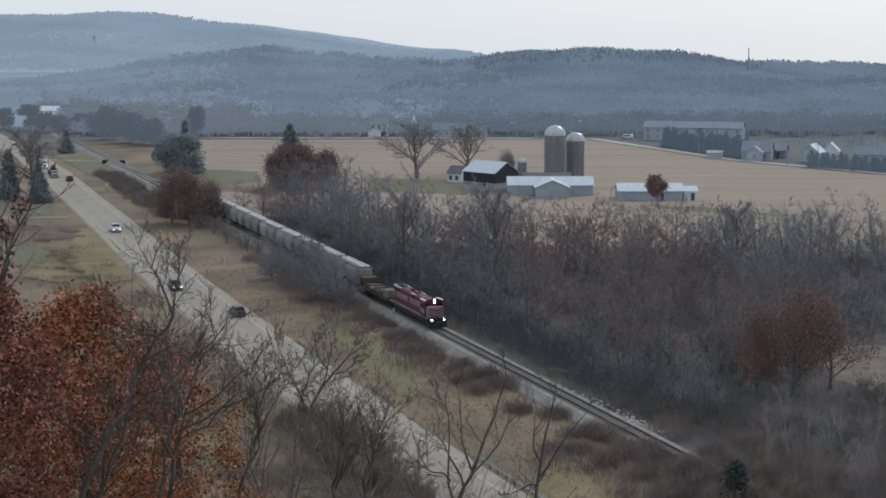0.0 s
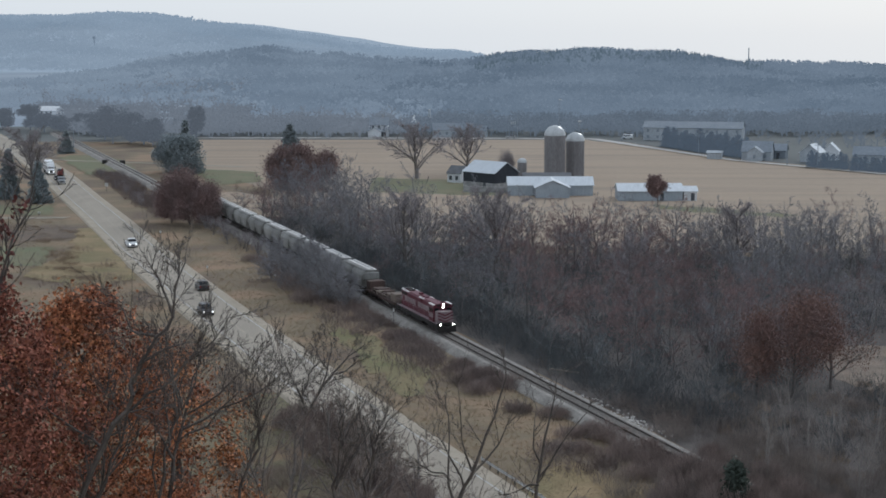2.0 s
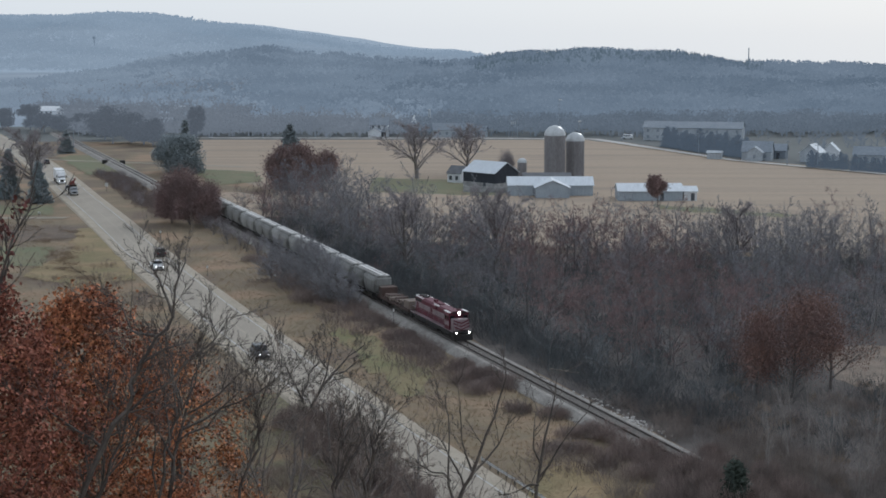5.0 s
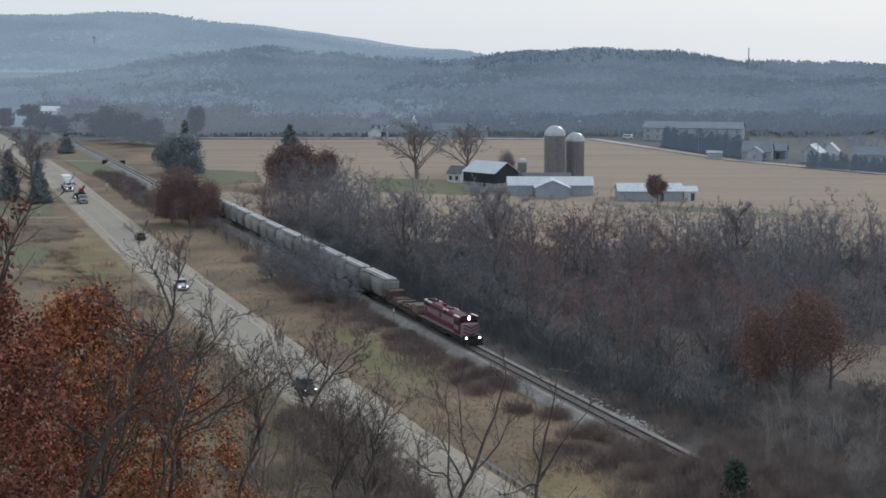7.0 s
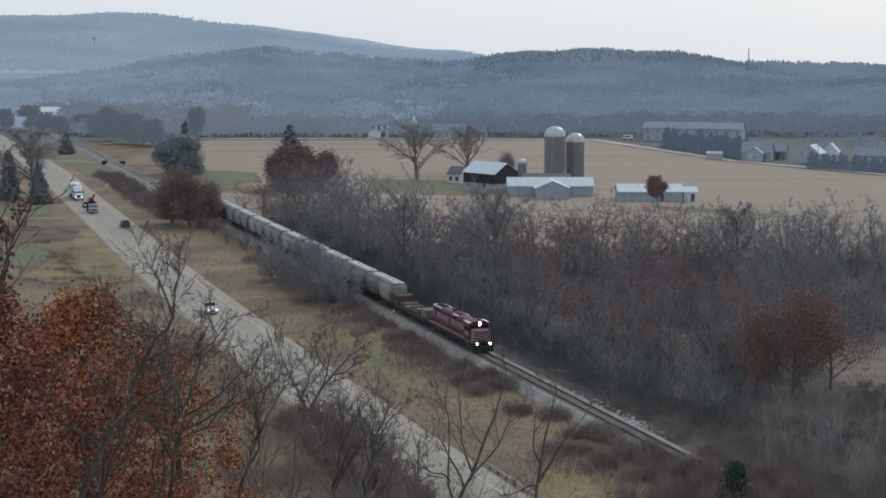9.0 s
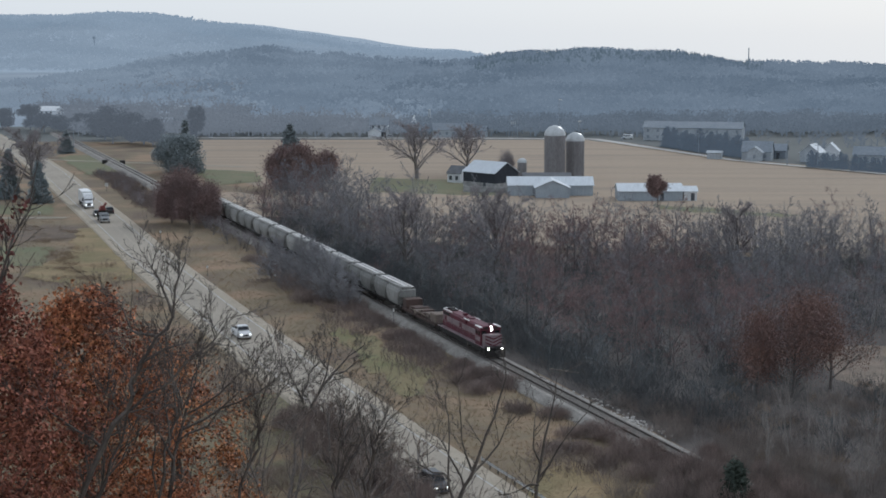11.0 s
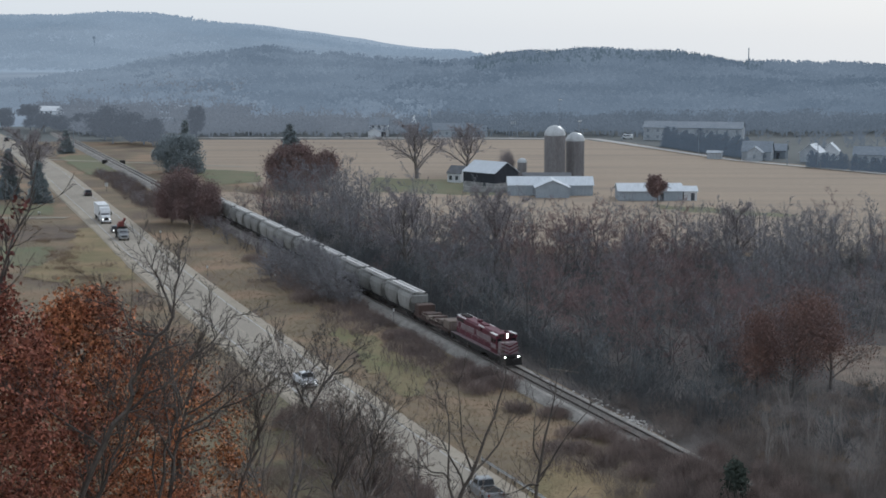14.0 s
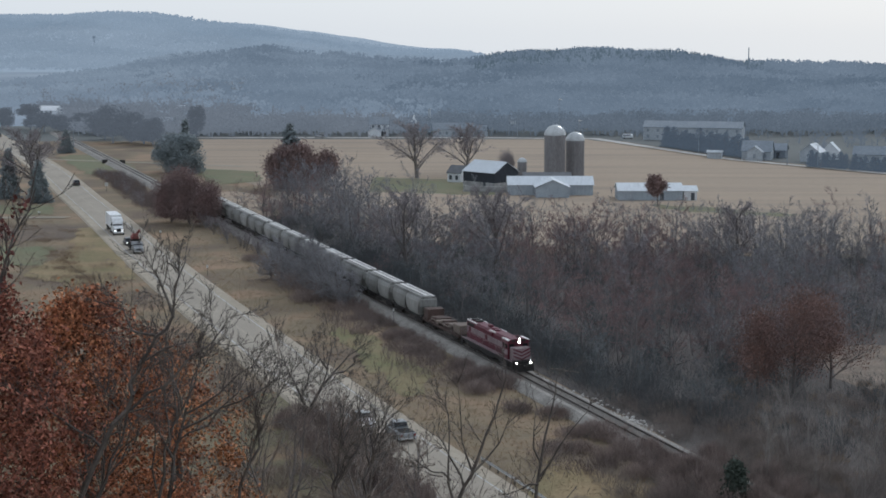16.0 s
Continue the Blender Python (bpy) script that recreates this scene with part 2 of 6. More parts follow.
def build_ground():
    ys = [-60, -40, -20, -10, 0, 3, 8, 14, 20, 27, 35, 43, 51, 59, 67, 75, 83, 91, 100, 112, 125, 140] + [160 + 20 * i for i in range(28)]
    ys += [725 * 1.045 ** i for i in range(1, 42)] + [4700]
    cols = 130
    vs, fs = [], []
    for y in ys:
        w = 160 + 0.42 * max(0, y)
        for i in range(cols + 1):
            x = (i / cols * 2 - 1) * w
            vs.append((x, y, terrain(x, y)))
    for j in range(len(ys) - 1):
        for i in range(cols):
            k = j * (cols + 1) + i
            fs.append((k, k + 1, k + cols + 2, k + cols + 1))
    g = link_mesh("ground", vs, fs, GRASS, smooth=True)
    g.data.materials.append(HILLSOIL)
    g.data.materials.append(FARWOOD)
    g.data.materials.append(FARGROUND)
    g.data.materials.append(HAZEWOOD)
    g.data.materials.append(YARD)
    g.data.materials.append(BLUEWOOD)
    # beyond 800 m the ground takes the hills' haze-tinted, glowing materials
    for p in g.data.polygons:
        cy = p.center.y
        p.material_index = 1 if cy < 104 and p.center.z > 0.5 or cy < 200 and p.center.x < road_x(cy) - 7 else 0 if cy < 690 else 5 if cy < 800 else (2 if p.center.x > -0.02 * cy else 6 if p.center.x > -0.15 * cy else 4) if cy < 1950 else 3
    tagged(g, "valley floor of dry autumn grass between wooded hills", "ground", kind="structure")


build_ground()


def strip(name, material, offs, y0, y1, z, line, step=12.0, label="", category="", h=0.0, slope=1.5):
    """A long band beside a line; offs: its two sides, square to the line; h: the drop of its sides."""
    k = 1.064
    vs, fs = [], []
    m = int((y1 - y0) / step) + 1
    for i in range(m + 1):
        y = y0 + (y1 - y0) * i / m
        cs = [(offs[0] - slope * h, z - h), (offs[0], z), (offs[1], z), (offs[1] + slope * h, z - h)] if h else [(offs[0], z), (offs[1], z)]
        vs += [(line(y) + o * k, y, zz) for o, zz in cs]
    c = 4 if h else 2
    for i in range(m):
        for j in range(c - 1):
            a = i * c + j
            fs.append((a, a + 1, a + c + 1, a + c))
    return tagged(link_mesh(name, vs, fs, material), label, category, kind="structure")


# ---------- highway ----------
strip("road", ASPHALT, (-3.6, 3.6), 30, 860, 0.30, road_x, label="two-lane highway of bleached grey asphalt", category="road", h=0.02)
strip("road_shoulder", SHOULDER, (-5.3, 5.3), 30, 860, 0.27, road_x, label="pale gravel shoulder beside the highway", category="shoulder", h=0.25)
strip("road_line_left", WHITELINE, (-3.42, -3.24), 30, 860, 0.306, road_x, label="worn white edge line", category="road marking")
strip("road_line_right", WHITELINE, (3.24, 3.42), 30, 860, 0.306, road_x, label="worn white edge line", category="road marking")
strip("road_line_middle", YELLOWLINE, (-0.09, 0.09), 30, 860, 0.306, road_x, label="worn yellow centre line", category="road marking")

# ---------- railway ----------
strip("track_bed", BALLAST, (-1.95, 1.95), 90, 735, 0.85, track_x, 6.0, label="raised bed of grey crushed-stone ballast", category="track bed", h=0.8)
for side, nm in ((-1, "rail_left"), (1, "rail_right")):
    strip(nm, RAILSTEEL, (side * 0.74 - 0.05, side * 0.74 + 0.05), 90, 735, 1.10, track_x, 24.0, label="rusty steel rail", category="rail", h=0.2, slope=0.25)
RAIL_Z = 1.10


# ---------- trees ----------
def grow(rng, p, d, length, r, level, last, out, cfg):
    """Tapered wandering limbs, each with children; rows land in out[level]."""
    n = cfg["segs"][level]
    step = length / n
    pos, way = np.array(p, float), np.array(d, float)
    for i in range(n):
        f0, f1 = i / n, (i + 1) / n
        way = way + rng.normal(size=3) * cfg["wander"][level]
        way[2] += cfg["lift"][level]
        way /= np.linalg.norm(way)
        nxt = pos + way * step
        r0, r1 = r * (1 - 0.8 * f0), r * (1 - 0.8 * f1)
        out[level].append((*pos, *nxt, max(r0, cfg["thin"]), max(r1, cfg["thin"] * 0.7)))
        if level < last and f1 > cfg["bare"][level]:
            k = cfg["kids"][level]
            for _ in range(int(k) + (rng.random() < k - int(k))):
                ax = rng.normal(size=3)
                ax -= way * ax.dot(way)
                ax /= np.linalg.norm(ax)
                ang = radians(rng.uniform(*cfg["angle"][level]))
                kd = way * math.cos(ang) + ax * math.sin(ang)
                kl = length * cfg["ratio"][level] * rng.uniform(0.6, 1.15) * (1.15 - 0.65 * f1)
                grow(rng, pos + way * step * rng.random(), kd, kl, max(r1 * rng.uniform(0.45, 0.7), cfg["thin"]), level + 1, last, out, cfg)
        pos = nxt
    return pos


ROUND = dict(segs=(9, 6, 4, 3, 1), wander=(0.06, 0.13, 0.16, 0.2, 0.2), lift=(0.02, 0.06, 0.06, 0.05, 0.04), bare=(0.28, 0.25, 0.2, 0.1),
             kids=(2.0, 1.5, 1.7, 1.6), angle=((30, 62), (28, 60), (25, 60), (20, 60)), ratio=(0.62, 0.55, 0.5, 0.5), thin=0.016)


def bare_tree(name, seed, height, label, category="tree", trunk_mat=None, twig_mat=None, m=None, r=None, last=4, group="", **over):
    cfg = dict(ROUND, **over)
    rng = np.random.default_rng(seed)
    out = [[] for _ in range(last + 1)]
    grow(rng, (0, 0, -0.3), (0, 0, 1), height * 0.92, r or height * 0.02, 0, last, out, cfg)
    t = thing(name, m or Matrix(), label, category, group)
    v, f = tubes(out[0] + out[1], 5)
    link_mesh("trunk", v, f, trunk_mat or BARK, t)
    v, f = joined(tubes([s for lv in out[2:last] for s in lv], 3), spikes(out[last]))
    link_mesh("crown", v, f, twig_mat or TWIG, t)
    return t


def tips(out, level):
    return np.array([s[3:6] for s in out[level]])


def leafy_tree(name, seed, height, label, leaf_mat, leaf=0.35, per=5, m=None, cloud=0.7, last=3, bark=None, group="", envelope=None, **over):
    cfg = dict(ROUND, **over)
    rng = np.random.default_rng(seed)
    out = [[] for _ in range(last + 1)]
    grow(rng, (0, 0, -0.3), (0, 0, 1), height * 0.92, height * 0.022, 0, last, out, cfg)
    t = thing(name, m or Matrix(), label, "tree", group)
    link_mesh("trunk", *tubes([s for lv in out[:3] for s in lv], 4), bark or BARK, t)
    pts = np.concatenate([tips(out, last), tips(out, last - 1)])
    pts = np.repeat(pts, per, 0)
    pts = pts + rng.normal(size=pts.shape) * cloud
    pts = pts[pts[:, 2] > height * 0.08]
    if envelope:
        reach = np.interp(height - pts[:, 2], *envelope) * rng.uniform(0.82, 1.12, len(pts))
        pts = pts[np.hypot(pts[:, 0], pts[:, 1]) < reach]
    link_mesh("crown", *flakes(pts, leaf, rng), leaf_mat, t)
    return t


def conifer(name, seed, height, width, label, m, dense=1.0, group="", blunt=1.0, needles=None):
    """A tapered stem with drooping whorls, each bough set with needle sprays."""
    rng = np.random.default_rng(seed)
    t = thing(name, m, label, "tree", group)
    link_mesh("trunk", *tubes([(0, 0, -0.2, 0, 0, height * 0.5, height * 0.018, height * 0.011), (0, 0, height * 0.5, 0, 0, height, height * 0.011, 0.02)], 6), BARK, t)
    boughs, pts = [], []
    z = height * 0.06
    while z < height * 0.985:
        f = z / height
        rad = width * 0.5 * ((1 - f) ** (0.85 * blunt)) * rng.uniform(0.85, 1.1) + 0.15
        for k in range(max(4, int(9 * dense * (1 - 0.4 * f)))):
            a = rng.uniform(0, 2 * math.pi)
            rr = rad * rng.uniform(0.6, 1.1)
            tip = np.array((math.cos(a) * rr, math.sin(a) * rr, z - rr * rng.uniform(0.05, 0.35)))
            root = np.array((0, 0, z + 0.1))
            boughs.append((*root, *tip, 0.05, 0.015))
            for q in np.linspace(0.15, 1.0, max(3, int(rr * 2.6))):
                pts.append(root + (tip - root) * q + rng.normal(size=3) * 0.16)
        z += height * 0.028
    link_mesh("boughs", *tubes(boughs, 3), BARK, t)
    spray = min(0.42, 0.12 + 0.018 * height)
    p = np.repeat(np.array(pts), 4 if needles is FARNEEDLE else 9, 0)
    link_mesh("crown", *flakes(p + rng.normal(size=p.shape) * 0.24, spray, rng, 0.4, 1.6), needles or NEEDLE, t)
    return t


def wisps(segs):
    """Fine twigs past counting: each a folded sliver that runs out to a point."""
    v, _ = tubes(segs, 3)
    v = v.reshape(-1, 6, 3)
    v = np.concatenate([v[:, :3], v[:, 3:].mean(1, keepdims=True)], 1).reshape(-1, 3)
    base = (np.arange(len(segs)) * 4)[:, None]
    return v, np.concatenate([base + [0, 1, 3], base + [1, 2, 3]])


def thicket(rng, x, y, r, h, n, segs, z=0.0, thick=0.021, long=(0.7, 1.7)):
    """A rounded clump of fine stems and twigs on the ground, added to segs."""
    a, q = rng.uniform(0, 2 * math.pi, n), np.sqrt(rng.random(n))
    px, py = x + np.cos(a) * q * r, y + np.sin(a) * q * r
    roof = h * np.sqrt(np.maximum(0.05, 1 - 0.85 * q * q))
    z0 = z + roof * rng.uniform(0.0, 0.8, n)
    ln = rng.uniform(*long, n)
    d = np.stack([np.cos(a) * q * 0.6, np.sin(a) * q * 0.6, np.ones(n)], 1) + rng.normal(size=(n, 3)) * 0.42
    d *= (ln / np.linalg.norm(d, axis=1))[:, None]
    p0 = np.stack([px, py, z0], 1)
    segs.append(np.concatenate([p0, p0 + d, np.full((n, 1), thick), np.full((n, 1), thick * 0.4)], 1))


def bush(name, seed, height, width, label, material, m, stems=26, group="", thin=0.014):
    """A rounded thicket: leaning stems under a few domes of fine twigs."""
    rng = np.random.default_rng(seed)
    t = thing(name, m, label, "shrub", group)
    low, fine = [], []
    for _ in range(stems):
        a, rr = rng.uniform(0, 2 * math.pi), width * 0.42 * math.sqrt(rng.random())
        x, y = math.cos(a) * rr, math.sin(a) * rr
        low.append((x * 0.6, y * 0.6, -0.1, x, y, height * rng.uniform(0.45, 0.8), 0.035, 0.015))
    for _ in range(4):
        a, rr = rng.uniform(0, 2 * math.pi), width * 0.24
        thicket(rng, math.cos(a) * rr, math.sin(a) * rr, width * rng.uniform(0.22, 0.32), height * rng.uniform(0.62, 0.95) - 0.3, int(240 + 32 * height), fine, 0.0, thin, (0.25 * height ** 0.6, 0.62 * height ** 0.6))
    tagged(link_mesh("crown", *joined(tubes(low, 3), wisps(np.concatenate(fine))), material, t), kind="stuff")
    return t


def turn_at(rng, x, y, z=None, s=1.0):
    m = pose(x, y, terrain(x, y) if z is None else z, 0, 0, rng.uniform(0, 360))
    return m @ Matrix.Diagonal((s, s, s * rng.uniform(0.92, 1.08), 1))


def place_copy(proto, m):
    c = copy_thing(proto, m)
    c.scale = m.to_scale()
    return c


def wood_form(seed, height, spread=1.0):
    """A leafless tree of a dense wood: a short trunk, fanning limbs and a round crown of fine twigs."""
    rng = np.random.default_rng(seed)
    cfg = dict(segs=(5, 5, 3, 2, 1), wander=(0.08, 0.13, 0.17, 0.22, 0.22), lift=(0.02, 0.045, 0.05, 0.05, 0.04), bare=(0.15, 0.2, 0.1, 0.0),
               kids=(2.0, 1.4, 1.5, 2.6), angle=((26 * spread, 60 * spread), (28, 62), (26, 62), (20, 66)), ratio=(0.80, 0.56, 0.54, 0.74), thin=0.021)
    out = [[] for _ in range(5)]
    grow(rng, (0, 0, -0.3), (rng.normal() * 0.12, rng.normal() * 0.12, 1), height * 0.80, 0.17, 0, 4, out, cfg)
    top = max(q[5] for lv in out for q in lv)
    out = [[tuple(c * height / top for c in q[:6]) + q[6:] for q in lv] for lv in out]
    return tubes(out[0] + out[1], 4), joined(tubes(out[2], 3), wisps(out[3] + out[4]))


def wood_tree(form, label, twig, group):
    t = thing("bare_tree", Matrix(), label, "tree", group)
    link_mesh("trunk", *form[0], WOODBARK, t)
    link_mesh("crown", *form[1], twig, t)
    return t


def build_woods():
    """The belt of bare trees between the railway and the field."""
    rng = np.random.default_rng(5)
    WOODS = "bare trees of the wood beside the railway"
    grey, red = "leafless grey-brown deciduous tree in a dense wood", "leafless tree with dense reddish-brown twigs in a wood"
    heights = (12.0, 11.0, 13.0, 10.5, 11.5, 11.0, 12.0, 10.5)
    forms = [wood_form(40 + i, h, (1.0, 1.15, 0.85, 1.2, 1.0, 1.2, 1.1, 1.25)[i]) for i, h in enumerate(heights)]
    protos = [wood_tree(f, grey if i < 5 else red, TWIG if i < 5 else REDTWIG, WOODS) for i, f in enumerate(forms)]
    for i in (0, 1, 3):
        forms.append(forms[i])
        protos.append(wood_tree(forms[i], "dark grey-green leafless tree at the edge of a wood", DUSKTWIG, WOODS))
    used = set()
    behind = [[], [], [], []]
    spots = []
    y = 168.0
    while y < 440:
        x0 = track_x(y) + (8.0 if y > 200 else 8.0 + (200 - y) * 0.2)
        x1 = 112 if y < 330 else track_x(y) + 40 if y < 345 else track_x(y) + 34
        x = x0 + rng.uniform(0, 4)
        while x < min(x1, 0.32 * y + 12):
            spots.append((x + rng.normal() * 1.6, y + rng.normal() * 2.2))
            x += rng.uniform(5.6, 8.6) if y < 285 else rng.uniform(4.4, 6.4)
        y += rng.uniform(6.0, 8.0)
    spots = [p for p in spots if p[1] < 341 - 0.12 * p[0] or (p[0] < -15 and p[1] < 415)]
    spots = [p for p in spots if not (p[0] > 53 and 203 < p[1] < 232)]
    for x, y in spots:
        if 33 < x < 57 and y < 201 or x > 36 and y < 185 and rng.random() < 0.75:
            continue
        # reddish crowns stand together in the middle of the belt
        brown = 0.85 if 14 < x < 48 and y > 205 else 0.5 if x < -30 else 0.08
        k = int(rng.integers(0, 5) if rng.random() > brown else rng.integers(5, 8))
        if x < track_x(y) + (24 if y < 250 else 10) and k < 5:
            k = 8 + k % 3
        tall = rng.choice((0.72, 0.85, 0.95, 1.08)) * rng.uniform(0.92, 1.08)
        if x < track_x(y) + 15:
            tall *= 0.8
        elif y > 285:
            tall *= 1.08 if x > 25 else 1.25
        m = turn_at(rng, x, y, None, tall)
        if k not in used:
            protos[k].matrix_basis = m
            protos[k].scale = m.to_scale()
            used.add(k)
        elif y < 272:
            place_copy(protos[k], m)
        else:
            turn = np.array(m)
            for slot, (v, f) in ((0, forms[k][0]), (1 if k < 5 else 2 if k < 8 else 3, forms[k][1])):
                behind[slot].append((v @ turn[:3, :3].T + turn[:3, 3], f))
    # the far side of the wood, past counting
    meshes = [joined(*b) for b in behind if b]
    ob = link_mesh("wood_trees", *joined(*meshes), WOODBARK)
    ob.data.materials.append(TWIG)
    ob.data.materials.append(REDTWIG)
    ob.data.materials.append(DUSKTWIG)
    ob.data.polygons.foreach_set("material_index", np.repeat((0, 1, 2, 3), [len(f) for _, f in meshes]))
    tagged(ob, "leafless grey and reddish trees on the far side of the wood", "woods", kind="stuff")
    # undergrowth of the wood: stems and twigs past counting
    segs = []
    for x, y in spots:
        for _ in range(2):
            px, py = x + rng.normal() * 3.2, y + rng.normal() * 3.2
            r = rng.uniform(1.8, 3.4)
            if px - r < track_x(py) + 3.6:
                continue
            thicket(rng, px, py, r, rng.uniform(2.4, 5.2), 150 if y < 290 else 110, segs)
    y = 186.0
    while y < 330:
        thicket(rng, track_x(y) + rng.uniform(6.2, 8.5), y, rng.uniform(1.6, 2.6), rng.uniform(1.8, 3.8), 170, segs)
        thicket(rng, track_x(y) + rng.uniform(9.0, 14.5), y, rng.uniform(2.0, 3.2), rng.uniform(3.0, 5.4), 240, segs)
        y += rng.uniform(1.4, 2.6)
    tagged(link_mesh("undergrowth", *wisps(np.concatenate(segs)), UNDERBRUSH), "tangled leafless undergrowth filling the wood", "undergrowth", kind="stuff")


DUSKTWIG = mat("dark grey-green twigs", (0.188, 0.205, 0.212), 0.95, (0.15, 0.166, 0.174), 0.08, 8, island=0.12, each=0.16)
WOODBARK = mat("grey woodland bark", (0.205, 0.19, 0.185), 0.95, (0.15, 0.14, 0.138), 0.8, 8, 0.02, each=0.2)
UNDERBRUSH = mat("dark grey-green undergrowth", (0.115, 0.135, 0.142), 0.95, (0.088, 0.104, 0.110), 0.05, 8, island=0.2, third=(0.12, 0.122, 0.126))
LITTER = mat("dark leaf litter of the wood", (0.120, 0.106, 0.098), 0.95, (0.085, 0.076, 0.072), 0.25, 14, 0.1, grain=0.4)
wood_rows = [116 + 12 * k for k in range(27)]
wv, wf = [], []
for y in wood_rows:
    wv += [(track_x(y) + 3.9 + noise.noise(Vector((0, y * 0.1, 5))) * 1.2, y, 0.04), (max(track_x(y) + 45, 0.32 * y + 14) if y < 332 else track_x(y) + 42, y, 0.04)]
for k in range(len(wood_rows) - 1):
    wf.append((2 * k, 2 * k + 1, 2 * k + 3, 2 * k + 2))
tagged(link_mesh("wood_floor", wv, wf, LITTER), "dark leaf-littered floor of the wood", "ground", kind="structure")
build_woods()


# these trees carry their haze as blue-grey tint plus emission
FOOTWOOD = mat("hill-foot woods in glowing blue haze", (0.049, 0.0575, 0.068), 1.0, (0.0395, 0.0475, 0.057), 0.025, 4, island=0.02, emit=2.15, grain=0.04)
DUSKWOOD = mat("dusky trees in glowing haze", (0.042, 0.0468, 0.0538), 1.0, (0.034, 0.0387, 0.0453), 0.03, 4, island=0.03, emit=2.0, grain=0.05)


def build_far_woods():
    """Crowns that cover the ridges: uneven clumps past counting."""
    rng = np.random.default_rng(9)

    def cover(name, material, label, n, ys, xs, size, keep, height, k=14, fl=0.32):
        pts, segs = [], []
        for _ in range(n):
            y = rng.uniform(*ys)
            x = rng.uniform(*xs) * y
            if not keep(x, y):
                continue
            z = terrain(x, y)
            h = height * rng.uniform(0.55, 1.15)
            pts.append(np.clip(rng.normal(size=(k, 3)), -1.5, 1.5) * (size * 0.5, size * 0.5, h * 0.2) + (x, y, z + h * 0.62))
            segs.append((x, y, z - 1, x, y, z + h * 0.8, 0.3, 0.1))
        p = np.concatenate(pts)
        v, f = joined(flakes(p, size * fl, rng, 0.2, 1.4), tubes(segs, 3))
        tagged(link_mesh(name, v, f, material), label, "woods", kind="stuff")

    # bare trees of the valley, haze put into their glow, low in detail and past counting
    cfg = dict(ROUND, segs=(5, 3, 2), kids=(1.9, 2.6), bare=(0.15, 0.0), ratio=(0.6, 0.6), angle=((30, 65), (25, 60)), thin=0.10)
    forms = []
    for k in range(5):
        out = [[], [], []]
        grow(np.random.default_rng(700 + k), (0, 0, -0.3), (0, 0, 1), 0.92 * 10, 0.28, 0, 2, out, cfg)
        forms.append(joined(tubes(out[0] + out[1], 3), spikes(out[2])))

    def stand(name, label, n, ys, xs, height, keep, material=None):
        made = []
        while len(made) < n:
            y = rng.uniform(*ys)
            x = rng.uniform(*xs) * y
            if not keep(x, y):
                continue
            v, f = forms[int(rng.integers(0, 5))]
            a, k = rng.uniform(0, 6.3), height / 10 * rng.uniform(0.6, 1.15)
            rot = np.array(((math.cos(a), -math.sin(a), 0), (math.sin(a), math.cos(a), 0), (0, 0, 1)))
            made.append((v @ rot.T * k + (x, y, terrain(x, y)), f))
        tagged(link_mesh(name, *joined(*made), material or MIDWOOD), label, "woods", kind="stuff")

    house = lambda x, y: not (-36 < x < 24 and y < 720)
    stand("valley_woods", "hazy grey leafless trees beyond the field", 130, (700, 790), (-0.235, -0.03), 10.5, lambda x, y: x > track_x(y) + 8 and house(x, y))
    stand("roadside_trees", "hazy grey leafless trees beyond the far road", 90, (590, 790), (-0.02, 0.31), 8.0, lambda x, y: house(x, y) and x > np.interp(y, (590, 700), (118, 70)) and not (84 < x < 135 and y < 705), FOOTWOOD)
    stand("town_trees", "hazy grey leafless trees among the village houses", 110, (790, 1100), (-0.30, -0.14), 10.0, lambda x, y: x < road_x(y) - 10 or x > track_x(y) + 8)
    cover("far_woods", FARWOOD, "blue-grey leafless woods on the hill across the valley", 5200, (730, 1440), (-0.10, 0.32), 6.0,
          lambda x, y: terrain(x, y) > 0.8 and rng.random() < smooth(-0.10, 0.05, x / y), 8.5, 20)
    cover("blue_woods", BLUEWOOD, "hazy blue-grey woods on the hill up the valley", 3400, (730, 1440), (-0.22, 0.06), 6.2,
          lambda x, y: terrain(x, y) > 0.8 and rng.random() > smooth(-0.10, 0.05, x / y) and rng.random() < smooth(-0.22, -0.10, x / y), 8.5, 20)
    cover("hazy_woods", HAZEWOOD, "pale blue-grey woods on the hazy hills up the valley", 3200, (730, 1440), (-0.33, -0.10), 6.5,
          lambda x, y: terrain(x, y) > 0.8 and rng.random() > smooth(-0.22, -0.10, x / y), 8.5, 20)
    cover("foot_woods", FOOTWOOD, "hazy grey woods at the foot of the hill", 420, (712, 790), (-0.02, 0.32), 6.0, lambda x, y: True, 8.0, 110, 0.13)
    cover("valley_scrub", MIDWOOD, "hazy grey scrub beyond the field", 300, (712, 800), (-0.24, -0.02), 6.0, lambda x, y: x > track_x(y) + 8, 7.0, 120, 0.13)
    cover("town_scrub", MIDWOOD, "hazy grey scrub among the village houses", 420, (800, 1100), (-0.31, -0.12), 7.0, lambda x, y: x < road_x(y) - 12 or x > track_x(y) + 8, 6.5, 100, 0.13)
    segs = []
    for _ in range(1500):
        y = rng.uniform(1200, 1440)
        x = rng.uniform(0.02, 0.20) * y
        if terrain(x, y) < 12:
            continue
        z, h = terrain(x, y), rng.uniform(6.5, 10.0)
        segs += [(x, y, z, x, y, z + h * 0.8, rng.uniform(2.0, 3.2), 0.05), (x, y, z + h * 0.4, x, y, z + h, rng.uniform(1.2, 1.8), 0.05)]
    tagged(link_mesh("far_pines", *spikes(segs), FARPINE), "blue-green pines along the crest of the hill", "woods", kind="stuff")
